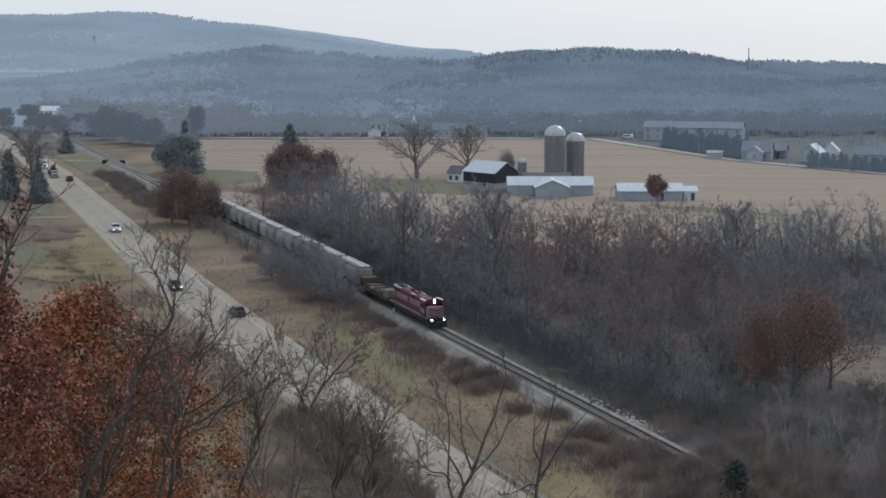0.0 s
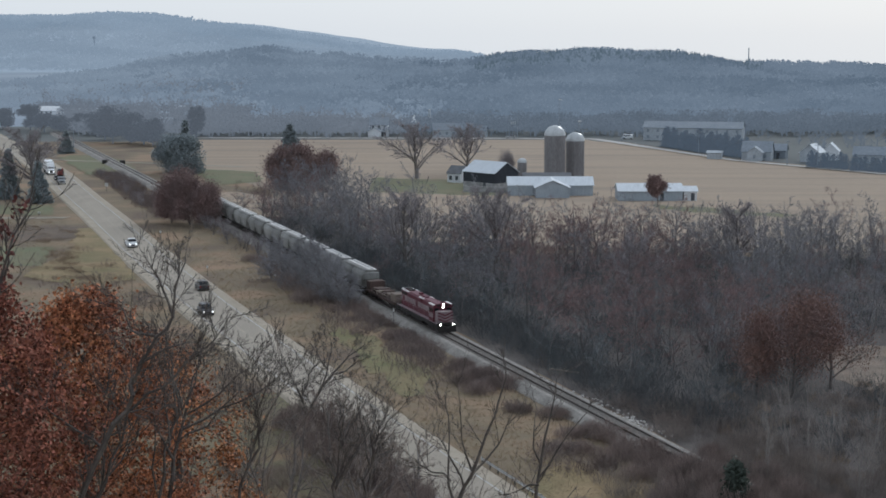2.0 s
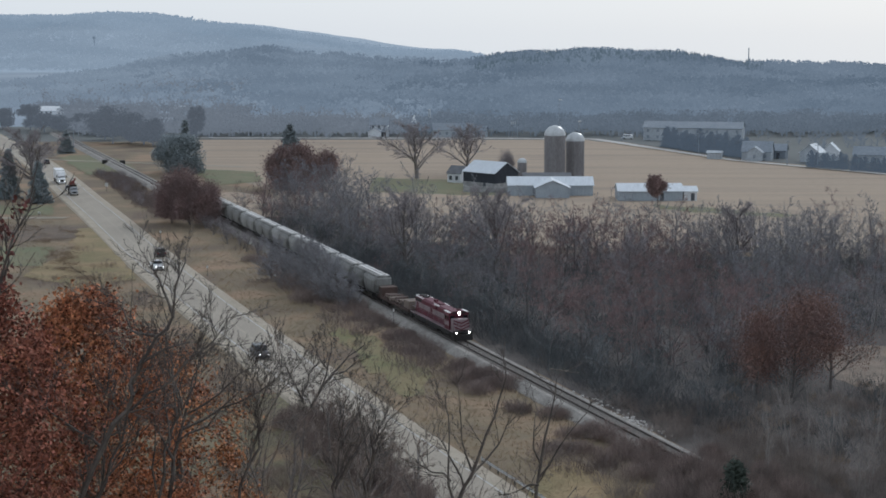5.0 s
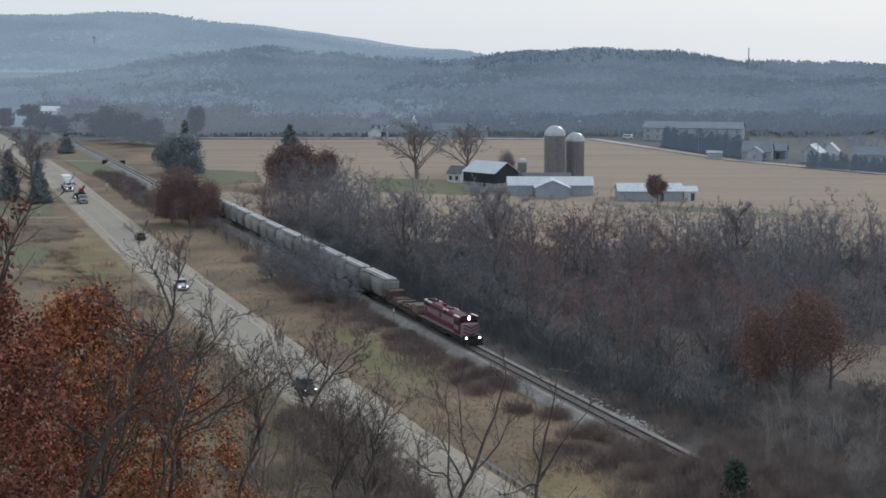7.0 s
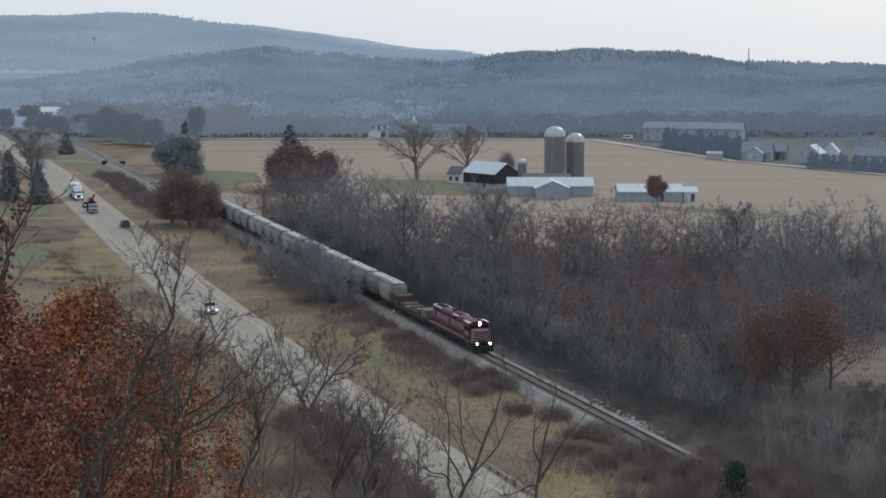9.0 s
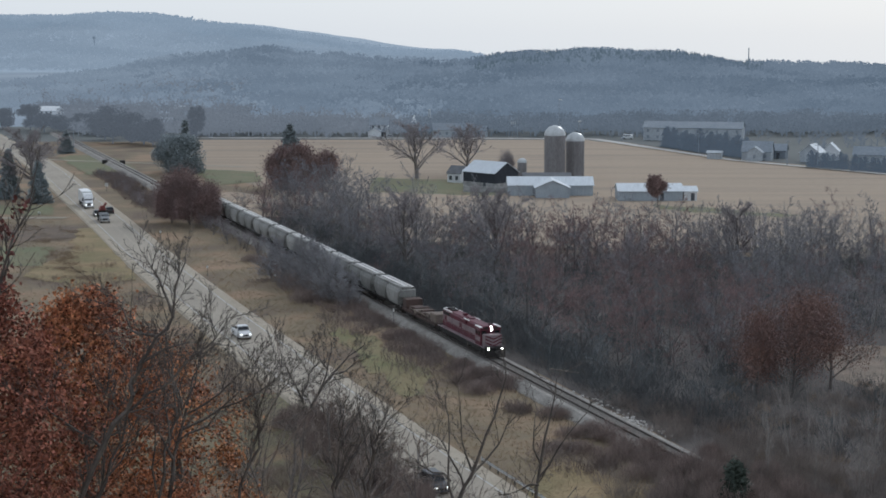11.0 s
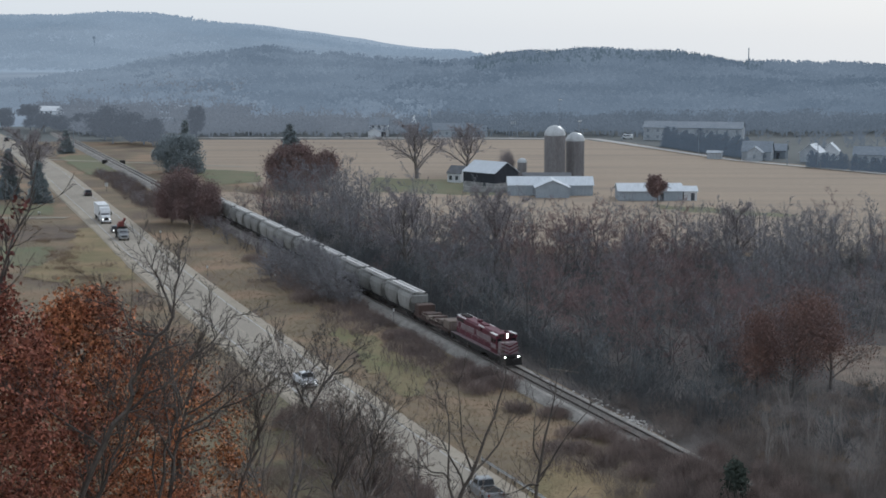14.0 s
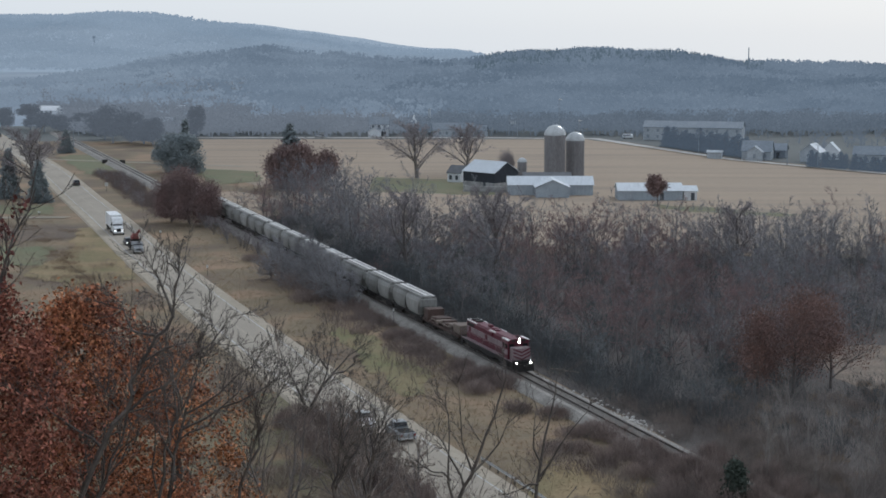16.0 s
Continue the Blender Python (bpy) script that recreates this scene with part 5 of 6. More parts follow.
def build_hopper():
    """A covered hopper with two bulging bays a side; origin at its front coupler."""
    L = 15.0
    t = thing("hopper_car", Matrix(), "dusty light grey covered hopper rail car", "rail car", "covered hoppers of the train")
    prof = [(-1.25, 1.25), (-1.45, 1.7), (-1.56, 2.5), (-1.52, 3.3), (-1.30, 3.85), (-0.75, 4.15), (0.75, 4.15), (1.30, 3.85), (1.52, 3.3), (1.56, 2.5), (1.45, 1.7), (1.25, 1.25)]
    for k in range(2):
        y1 = -0.95 - k * 6.6
        bm = bmesh.new()
        rings = []
        for q, sc in ((0.0, 0.86), (0.0, 0.95), (0.12, 0.985), (0.5, 1.0), (0.88, 0.985), (1.0, 0.95), (1.0, 0.86)):
            ring = []
            for x, z in prof:
                cut = 0.10 + 0.62 * max(0.0, 3.1 - z) / 1.65 * abs(2 * q - 1) ** 3
                ring.append(bm.verts.new((x * (sc if z < 4 else 1), y1 - 6.55 * q + (cut if q > 0.5 else -cut if q < 0.5 else 0), z)))
            rings.append(ring)
        for a, b in zip(rings, rings[1:]):
            for i in range(len(prof)):
                bm.faces.new((a[i], a[(i + 1) % len(prof)], b[(i + 1) % len(prof)], b[i]))
        bm.faces.new(rings[0][::-1]), bm.faces.new(rings[-1])
        bmesh.ops.recalc_face_normals(bm, faces=bm.faces)
        part("bay", bm, HOPPERGREY, t, smooth=False)
        bm = bmesh.new()
        for s in (-1, 1):
            prism(bm, [(s * 1.38, 1.0), (s * 0.5, 0.55), (s * 0.3, 0.55), (s * 0.3, 1.24), (s * 1.38, 1.24)], y1 - 5.4, y1 - 1.0)
        part("outlet", bm, UNDER, t)
    one("web", UNDER, t, (0, -7.475, 2.55), (2.3, 0.3, 2.5))
    one("side_sill", UNDER, t, (0, -L / 2, 1.05), (2.5, L - 1.0, 0.28), 0.02)
    # hatch row and one walkway are paler: roof highlight put into their colour
    for s in (-1, 1):
        one("roof_walk", HOPPERROOF if s < 0 else HOPPERGREY, t, (s * 0.95, -L / 2, 4.22), (0.42, L - 1.5, 0.06), 0.01, "grey roof walkway")
    one("hatch", HOPPERROOF, t, (0, -L / 2, 4.24), (0.66, L - 2.2, 0.14), 0.03)
    for y0, sg in ((-0.95, 1), (-L + 0.95, -1)):
        for s in (-1, 1):
            bm = bmesh.new()
            rod(bm, (s * 1.3, y0 + sg * 0.35, 1.1), (s * 1.3, y0 + sg * 0.35, 3.9), 0.05, 6)
            box(bm, (s * 1.3, y0 + sg * 0.1, 3.9), (0.12, 0.5, 0.10))
            for k in range(6):
                rod(bm, (s * 1.3, y0 + sg * 0.35, 1.3 + k * 0.42), (s * 0.9, y0 + sg * 0.35, 1.3 + k * 0.42), 0.02, 5)
            part("end_ladder", bm, HOPPERGREY, t)
        one("end_slope", HOPPERGREY, t, (0, y0 + sg * 0.28, 3.2), (2.7, 0.5, 1.2), 0.08)
        one("end_platform", UNDER, t, (0, y0 + sg * 0.3, 1.12), (2.6, 0.9, 0.14), 0.02)
    bogie(t, -2.4, 2)
    bogie(t, -L + 2.4, 2)
    for y in (-0.12, -L + 0.12):
        one("coupler", UNDER, t, (0, y, 0.88), (0.34, 0.55, 0.34), 0.05)
    return t


TRAIN = [(build_locomotive(), 0.0), (build_gondola(), 21.0)]
hopper = build_hopper()
for k in range(12):
    TRAIN.append((hopper if k == 0 else copy_thing(hopper, Matrix()), 38.2 + 15.0 * k))


# ---------- fields, lawns, lanes ----------
def patch(name, material, pts, z, label, category, ragged=0.0):
    """A flat piece of ground, its edge straight or ragged."""
    bm = bmesh.new()
    if ragged:
        rng = np.random.default_rng(len(pts) + int(abs(pts[0][1])))
        fine = []
        for (xa, ya), (xb, yb) in zip(pts, pts[1:] + pts[:1]):
            k = max(2, int(math.hypot(xb - xa, yb - ya) / 3))
            fine += [(xa + (xb - xa) * i / k + rng.normal() * ragged, ya + (yb - ya) * i / k + rng.normal() * ragged * 2) for i in range(k)]
        pts = fine
    top = [bm.verts.new((x, y, z)) for x, y in pts]
    bm.faces.new(top)
    bmesh.ops.recalc_face_normals(bm, faces=bm.faces)
    if bm.faces[:][0].normal.z < 0:
        bmesh.ops.reverse_faces(bm, faces=bm.faces)
    ob = part(name, bm, material)
    return tagged(ob, label, category, kind="structure")


GREENVERGE = mat("greenish verge grass", (0.150, 0.150, 0.072), 0.95, (0.205, 0.165, 0.095), 0.14, 20, 0.1, grain=0.15)
BROWNFIELD = mat("brown weedy soil", (0.155, 0.118, 0.088), 0.95, (0.105, 0.085, 0.07), 0.25, 14, 0.1, grain=0.35)
DRYWEED = mat("greyed tan weeds", (0.225, 0.178, 0.140), 0.95, (0.155, 0.128, 0.105), 0.25, 14, 0.1, grain=0.3)
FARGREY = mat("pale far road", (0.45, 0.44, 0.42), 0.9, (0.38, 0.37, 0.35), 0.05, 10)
LANE = mat("gravel farm lane", (0.30, 0.27, 0.22), 0.95, (0.22, 0.2, 0.16), 0.2, 10)
patch("corn_field", FIELD, [(-108, 692), (62, 692), (102, 576), (140, 520), (250, 400), (250, 312), (60, 332), (0, 345), (-30, 392), (-48, 462), (-82, 535)], 0.05, "wide tan field of harvested corn stubble", "field")
patch("corn_field", FIELD, [(-60, 462), (-44, 440), (-30, 405), (-34, 395), (-52, 402), (-72, 456)], 0.045, "tan strip of corn stubble beside the railway", "field")
patch("lawn_1", LAWN, [(-23, 507), (7, 499), (16, 470), (17, 449), (-21, 461)], 0.10, "mown green farm lawn", "lawn", 0.5)
patch("lawn_2", LAWN, [(57, 424), (68, 420), (86, 405), (92, 398), (84, 397), (70, 405), (56, 415)], 0.10, "strip of green grass beside the field", "lawn", 0.6)
patch("lawn_3", LAWN, [(-84, 541), (-62, 530), (-56, 494), (-70, 480), (-76, 505)], 0.10, "strip of green grass beside the field", "lawn", 0.6)
patch("lawn_4", LAWN, [(-143, 592), (-131, 612), (-103, 540), (-108, 516), (-116, 520)], 0.10, "green grass between highway and railway", "lawn", 0.7)
patch("lawn_5", LAWN, [(-170, 425), (-104, 425), (-99, 402), (-160, 402)], 0.10, "green lawn beside the highway", "lawn", 0.7)
patch("lawn_6", LAWN, [(-140, 345), (-84, 341), (-79, 312), (-130, 306)], 0.10, "green lawn beside the highway", "lawn", 0.7)
patch("lane", LANE, [(-160, 395), (-160, 390), (-94, 393.5), (-93, 397)], 0.14, "pale gravel driveway to the highway", "lane")
patch("lane_crossing", LANE, [(-150, 585), (-150, 582), (-70, 548), (-68, 551)], 0.12, "gravel farm lane across the railway", "lane")
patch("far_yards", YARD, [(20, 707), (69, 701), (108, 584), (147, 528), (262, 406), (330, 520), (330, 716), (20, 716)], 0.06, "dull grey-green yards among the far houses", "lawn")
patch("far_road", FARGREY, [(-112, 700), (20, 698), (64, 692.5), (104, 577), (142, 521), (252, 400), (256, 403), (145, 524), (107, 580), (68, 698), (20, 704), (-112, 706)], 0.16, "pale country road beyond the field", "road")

patch("clearing", DRYWEED, [(52, 229), (61, 231), (90, 226), (90, 199), (58, 197), (53, 205)], 0.09, "tan grassy clearing behind a rust-brown oak", "clearing", 0.5)
patch("garden_bed", BROWNFIELD, [(-150, 380), (-88, 380), (-82, 357), (-90, 350), (-150, 352)], 0.10, "brown weedy garden bed beside the lawn", "garden", 0.5)
patch("weed_strip", VERGE, [(-81, 376), (-70, 338), (-58, 296), (-66, 285), (-80, 300), (-79, 338), (-86, 372)], 0.11, "tan weedy strip between lawn and ditch", "weeds", 0.7)
patch("green_verge", GREENVERGE, [(-15.0, 244), (-9.0, 236), (-2.5, 213), (-2.0, 199), (-6.5, 198), (-12.0, 220), (-17.0, 240)], 0.07, "greenish grass between highway and railway", "grass", 0.8)
patch("verge_meadow", VERGE, [(8.0, 151), (11.5, 166), (18.0, 163), (21.0, 153), (22, 146), (9, 144)], 0.06, "tan grass between highway and railway", "grass", 0.5)
# darker furrows across the stubble
fv, ff = [], []
for k in range(9):
    yy = 560 + k * 14
    for i in range(13):
        x = -96 + k * 0.5 + i * (5.5 + 0.3 * k)
        o = 1.2 * noise.noise(Vector((x * 0.05, k, 2.0)))
        fv += [(x, yy + o - 0.05 * x, 0.075), (x, yy + o + 1.1 - 0.05 * x, 0.075)]
        if i:
            a = len(fv) - 4
            ff.append((a, a + 2, a + 3, a + 1))
FURROW = mat("darker furrow strips", (0.245, 0.185, 0.135), 0.95, (0.285, 0.22, 0.16), 0.1, 20)
tagged(link_mesh("furrows", fv, ff, FURROW), "darker furrows across the stubble field", "furrows", kind="stuff")

# ---------- buildings ----------
WHITEWALL = mat("white painted boards", (0.70, 0.72, 0.74), 0.7, (0.60, 0.62, 0.64), 0.4, 9, streak=(1, 1, 4))
# shade on the sheds' near walls is put into this blue-grey
PALEWALL = mat("pale metal siding with shade in its colour", (0.36, 0.405, 0.445), 0.6, (0.30, 0.34, 0.378), 0.4, 9, streak=(5, 1, 1))
METALROOF = mat("white ribbed metal roof", (0.58, 0.62, 0.66), 0.5, (0.48, 0.52, 0.56), 0.3, 12, streak=(6, 1, 1))
DARKBOARD = mat("dark barn boards", (0.045, 0.05, 0.06), 0.85, (0.03, 0.034, 0.042), 0.5, 9, streak=(6, 6, 1))
STONEWALL = mat("whitewashed stone", (0.40, 0.40, 0.39), 0.9, (0.22, 0.22, 0.22), 0.7, 6)
GREYROOF = mat("grey asphalt shingles", (0.16, 0.165, 0.175), 0.9, (0.12, 0.125, 0.135), 0.6, 9)
WINDOWDARK = mat("dark window glass", (0.10, 0.112, 0.125), 0.25)
STAVE = mat("grey concrete silo staves", (0.235, 0.23, 0.235), 0.85, (0.17, 0.165, 0.17), 0.35, 10, 0.02, streak=(1, 1, 0.25))
DOME = mat("pale galvanised dome", (0.50, 0.52, 0.53), 0.4, (0.40, 0.42, 0.43), 0.4, 8, metal=0.25)
# haze over the far houses is mixed into wall and roof colours
HAZEWALL = mat("far walls with haze in the colour", (0.42, 0.455, 0.49), 0.9, (0.35, 0.385, 0.42), 0.2, 8)
HAZEROOF = mat("far roofs with haze in the colour", (0.25, 0.28, 0.315), 0.9, (0.215, 0.245, 0.28), 0.2, 8)


def gable_house(name, x, y, rz, w, d, wall_h, ridge, label, category, wall, roof, windows=(), door=True, base=None, eave=0.35, z=0.0, chimney=False):
    """Ridge along local x; w along the ridge, d across it; windows: (face, along, height) on the front (-y) or the end (+x, -x)."""
    t = thing(name, pose(x, y, z, 0, 0, rz), label, category)
    bm = bmesh.new()
    prism(bm, [(-d / 2, -0.2), (d / 2, -0.2), (d / 2, wall_h), (0, ridge), (-d / 2, wall_h)], -w / 2, w / 2)
    bmesh.ops.rotate(bm, verts=bm.verts, matrix=Matrix.Rotation(radians(-90), 3, "Z"))
    part("wall", bm, wall, t)
    rise = ridge - wall_h
    run = d / 2
    k = (run + eave) / run
    th = 0.14
    for s in (-1, 1):
        bm = bmesh.new()
        prism(bm, [(0, ridge + 0.03), (s * run * k, ridge - rise * k + 0.03), (s * run * k, ridge - rise * k + 0.03 + th), (0, ridge + 0.03 + th)], -w / 2 - eave, w / 2 + eave)
        bmesh.ops.rotate(bm, verts=bm.verts, matrix=Matrix.Rotation(radians(-90), 3, "Z"))
        part("roof", bm, roof, t)
    if base:
        one("foundation", STONEWALL, t, (0, 0, base / 2 - 0.1), (w + 0.12, d + 0.12, base + 0.2), 0.02, "whitewashed stone foundation")
    for face, a, zz in windows:
        c = {"f": (a, -d / 2 - 0.02, zz), "r": (w / 2 + 0.02, a, zz), "l": (-w / 2 - 0.02, a, zz)}[face]
        sz = (1.0, 0.10, 1.3) if face == "f" else (0.10, 1.0, 1.3)
        wf = one("window", wall, t, c, tuple(v + (0.24 if v > 0.2 else 0) for v in sz), 0.01)
        c2 = tuple(v + o for v, o in zip(c, {"f": (0, -0.03, 0), "r": (0.03, 0, 0), "l": (-0.03, 0, 0)}[face]))
        # panes of hazy houses take the haze-tinted roof colour, for less contrast
        one("pane", HAZEROOF if wall is HAZEWALL else WINDOWDARK, wf, c2, sz)
    if door:
        one("door", WINDOWDARK, t, (w * 0.18, -d / 2 - 0.02, 1.05), (1.0, 0.10, 2.1), 0.01)
    if chimney:
        one("chimney", STONEWALL, t, (w * 0.2, 0, ridge + 0.5), (0.6, 0.6, 1.4), 0.03)
    return t


def silo(x, y, r, h, label, group="farm silos"):
    """Concrete staves with steel hoops under a metal dome; h: to the top of the dome."""
    t = thing("silo", pose(x, y, 0), label, "silo", group)
    body = h - r * 0.92
    bm = bmesh.new()
    rod(bm, (0, 0, -0.2), (0, 0, body), r, 40)
    part("wall", bm, STAVE, t)
    n = int(body / 1.3)
    for k in range(n):
        bm = bmesh.new()
        rod(bm, (0, 0, 0.6 + k * 1.3), (0, 0, 0.66 + k * 1.3), r + 0.03, 40)
        part("hoop", bm, STAVE, t)
    bm = bmesh.new()
    bmesh.ops.create_uvsphere(bm, u_segments=32, v_segments=16, radius=r * 1.02)
    bmesh.ops.delete(bm, geom=[v for v in bm.verts if v.co.z < -0.01], context="VERTS")
    for v in bm.verts:
        v.co.z = v.co.z * 0.92 + body
    part("dome", bm, DOME, t, smooth=True)
    bm = bmesh.new()
    box(bm, (-0.35, -r - 0.18, body / 2 - 0.1), (0.7, 0.36, body - 0.4), 0.04)
    part("chute", bm, STAVE, t)
    return t


silo(35.4, 505, 3.35, 16.8, "tall grey concrete silo with a pale dome")
silo(42.3, 511, 2.95, 14.3, "grey concrete silo with a pale dome beside a taller one")
silo(24.8, 500, 1.45, 6.9, "small grey silo with a pale dome behind the barn")
gable_house("barn", 14.2, 474, -46, 13.0, 10.0, 5.0, 7.9, "dark board barn with a white metal roof on a stone base", "barn", DARKBOARD, METALROOF, base=2.0,
            windows=(("f", -2.5, 3.4), ("r", 0, 3.6)))
gable_house("farmhouse", 4.8, 493, -30, 4.6, 5.6, 3.0, 5.0, "small white farmhouse with a grey roof beside the barn", "house", WHITEWALL, GREYROOF,
            windows=(("f", -1.2, 1.5), ("f", 1.0, 1.5), ("r", 0, 1.5)), door=False)
gable_house("farm_shed", 30.5, 455, 0, 24.0, 9.0, 3.0, 5.0, "long low pale shed with a white metal roof", "shed", PALEWALL, METALROOF)
gable_house("farm_shed", 30.6, 449, 90, 10.0, 9.4, 2.9, 4.9, "pale gabled shed wing with a white metal roof", "shed", PALEWALL, METALROOF, door=False)
gable_house("farm_shed", 57.0, 441, 0, 17.6, 9.0, 2.7, 4.4, "low pale shed with a white metal roof beside the field", "shed", PALEWALL, METALROOF)
gable_house("farm_shed", 68.0, 440, 0, 3.6, 6.0, 2.6, 3.7, "small white shed beside a longer one", "shed", WHITEWALL, METALROOF)
gable_house("farm_shed", 31.0, 477, 0, 14.0, 8.0, 2.5, 4.2, "grey-roofed shed at the foot of the silos", "shed", STONEWALL, GREYROOF, door=False)
# stone yard wall below the barn
bm = bmesh.new()
box(bm, (0, 0, 0.8), (15.0, 0.5, 1.9), 0.05)
yard = part("yard_wall", bm, STONEWALL)
yard.matrix_basis = pose(13.2, 459.5, 0, 0, 0, -14)
tagged(yard, "low whitewashed stone yard wall below the barn", "wall")

# houses beyond the field
two = (("f", -2.6, 1.5), ("f", 0, 1.5), ("f", 2.6, 1.5), ("f", -2.6, 4.2), ("f", 0, 4.2), ("f", 2.6, 4.2))
gable_house("house", -28.6, 718, 0, 8.4, 7.0, 5.4, 8.4, "white two-storey farmhouse beyond the field", "house", WHITEWALL, HAZEROOF, windows=two, chimney=True)
gable_house("house", -30.5, 712, 90, 4.0, 5.8, 2.4, 3.9, "small white shed beside a far farmhouse", "shed", WHITEWALL, HAZEWALL, door=False)
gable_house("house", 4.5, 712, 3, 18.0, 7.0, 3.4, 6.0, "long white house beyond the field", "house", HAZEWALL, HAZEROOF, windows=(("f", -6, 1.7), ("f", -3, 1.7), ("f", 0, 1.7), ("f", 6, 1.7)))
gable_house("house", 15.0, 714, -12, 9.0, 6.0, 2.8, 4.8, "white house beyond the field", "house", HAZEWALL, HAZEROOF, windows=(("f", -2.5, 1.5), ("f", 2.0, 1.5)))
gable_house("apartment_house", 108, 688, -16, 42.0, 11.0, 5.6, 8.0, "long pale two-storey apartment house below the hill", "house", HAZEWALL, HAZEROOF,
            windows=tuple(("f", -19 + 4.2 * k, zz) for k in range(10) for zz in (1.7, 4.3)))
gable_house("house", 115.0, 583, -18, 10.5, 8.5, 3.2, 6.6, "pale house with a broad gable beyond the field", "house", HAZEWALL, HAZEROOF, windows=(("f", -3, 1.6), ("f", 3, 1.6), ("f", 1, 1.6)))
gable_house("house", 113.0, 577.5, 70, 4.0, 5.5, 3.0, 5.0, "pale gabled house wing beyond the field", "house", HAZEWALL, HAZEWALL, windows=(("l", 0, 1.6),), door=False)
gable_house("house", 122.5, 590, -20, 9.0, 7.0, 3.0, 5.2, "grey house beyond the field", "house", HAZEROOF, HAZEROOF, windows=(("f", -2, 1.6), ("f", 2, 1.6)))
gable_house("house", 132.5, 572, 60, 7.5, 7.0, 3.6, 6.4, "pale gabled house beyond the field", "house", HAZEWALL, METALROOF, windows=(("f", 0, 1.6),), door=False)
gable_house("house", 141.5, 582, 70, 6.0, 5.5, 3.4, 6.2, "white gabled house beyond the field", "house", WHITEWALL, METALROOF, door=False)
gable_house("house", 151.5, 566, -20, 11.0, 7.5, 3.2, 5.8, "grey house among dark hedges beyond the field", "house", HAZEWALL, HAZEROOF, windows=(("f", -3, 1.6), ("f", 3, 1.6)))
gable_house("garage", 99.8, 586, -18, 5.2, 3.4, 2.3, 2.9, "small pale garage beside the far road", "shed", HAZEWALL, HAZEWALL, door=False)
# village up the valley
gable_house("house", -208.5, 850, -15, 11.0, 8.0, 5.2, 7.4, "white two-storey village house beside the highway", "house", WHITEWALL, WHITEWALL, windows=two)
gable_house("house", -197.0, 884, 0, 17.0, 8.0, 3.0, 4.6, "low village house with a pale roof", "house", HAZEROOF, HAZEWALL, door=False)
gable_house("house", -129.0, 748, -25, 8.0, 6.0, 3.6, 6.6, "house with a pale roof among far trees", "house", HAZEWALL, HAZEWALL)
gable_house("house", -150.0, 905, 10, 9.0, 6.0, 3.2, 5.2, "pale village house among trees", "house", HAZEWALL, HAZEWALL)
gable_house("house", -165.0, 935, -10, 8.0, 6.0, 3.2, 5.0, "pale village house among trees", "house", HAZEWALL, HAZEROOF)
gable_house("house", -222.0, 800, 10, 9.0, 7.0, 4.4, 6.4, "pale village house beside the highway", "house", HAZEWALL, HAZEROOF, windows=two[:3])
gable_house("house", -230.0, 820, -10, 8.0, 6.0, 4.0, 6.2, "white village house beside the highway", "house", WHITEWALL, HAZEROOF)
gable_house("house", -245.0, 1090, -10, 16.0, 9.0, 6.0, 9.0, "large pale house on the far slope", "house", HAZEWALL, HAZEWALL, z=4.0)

# tall things in the distance
bm = bmesh.new()
rod(bm, (0, 0, -0.2), (0, 0, 11.5), 0.75, 12, 0.6)
chim = part("chimney_stack", bm, HAZEWALL)
chim.matrix_basis = pose(-6.2, 730, 0)
tagged(chim, "tall pale chimney stack beyond the field", "chimney")
t = thing("church", pose(-13.0, 722, 0), "white church tower with a pointed spire", "church")
one("tower", WHITEWALL, t, (0, 0, 3.0), (2.6, 2.6, 6.4), 0.1)
bm = bmesh.new()
rod(bm, (0, 0, 6.2), (0, 0, 9.6), 1.3, 8, 0.05)
part("spire", bm, WHITEWALL, t)
t = thing("power_pole", pose(31.1, 709, 0), "double wooden pole carrying transformers", "pole")
for dx in (-1.9, 1.9):
    bm = bmesh.new()
    rod(bm, (dx, 0, -0.2), (dx, 0, 9.6), 0.16, 8, 0.12)
    part("post", bm, HAZEROOF, t)
bm = bmesh.new()
box(bm, (0, 0, 7.2), (4.4, 0.2, 0.25))
part("crossarm", bm, HAZEROOF, t)
for dx in (-0.9, 0, 0.9):
    bm = bmesh.new()
    rod(bm, (dx, -0.2, 5.6), (dx, -0.2, 7.0), 0.30, 10)
    part("transformer", bm, HAZEWALL, t)
# both masts share the hills' haze tint and glow
bm = bmesh.new()
rod(bm, (0, 0, -1), (0, 0, 21.0), 0.6, 8, 0.35)
ma = part("mast", bm, FARPINE)
ma.matrix_basis = pose(247, 1300, terrain(247, 1300))
tagged(ma, "tall dark mast on the wooded hill", "mast")
bm = bmesh.new()
rod(bm, (0, 0, -1), (0, 0, 16.0), 0.9, 8, 0.5)
box(bm, (0, 0, 15.0), (4.2, 1.5, 3.6), 0.4)
ma = part("radio_mast", bm, FARWOOD)
ma.matrix_basis = pose(-509, 2350, terrain(-509, 2350))
tagged(ma, "thin faint radio mast on the far hill", "mast")
# dark evergreen rows beside the far houses
rng_h = np.random.default_rng(90)
rowtree = None
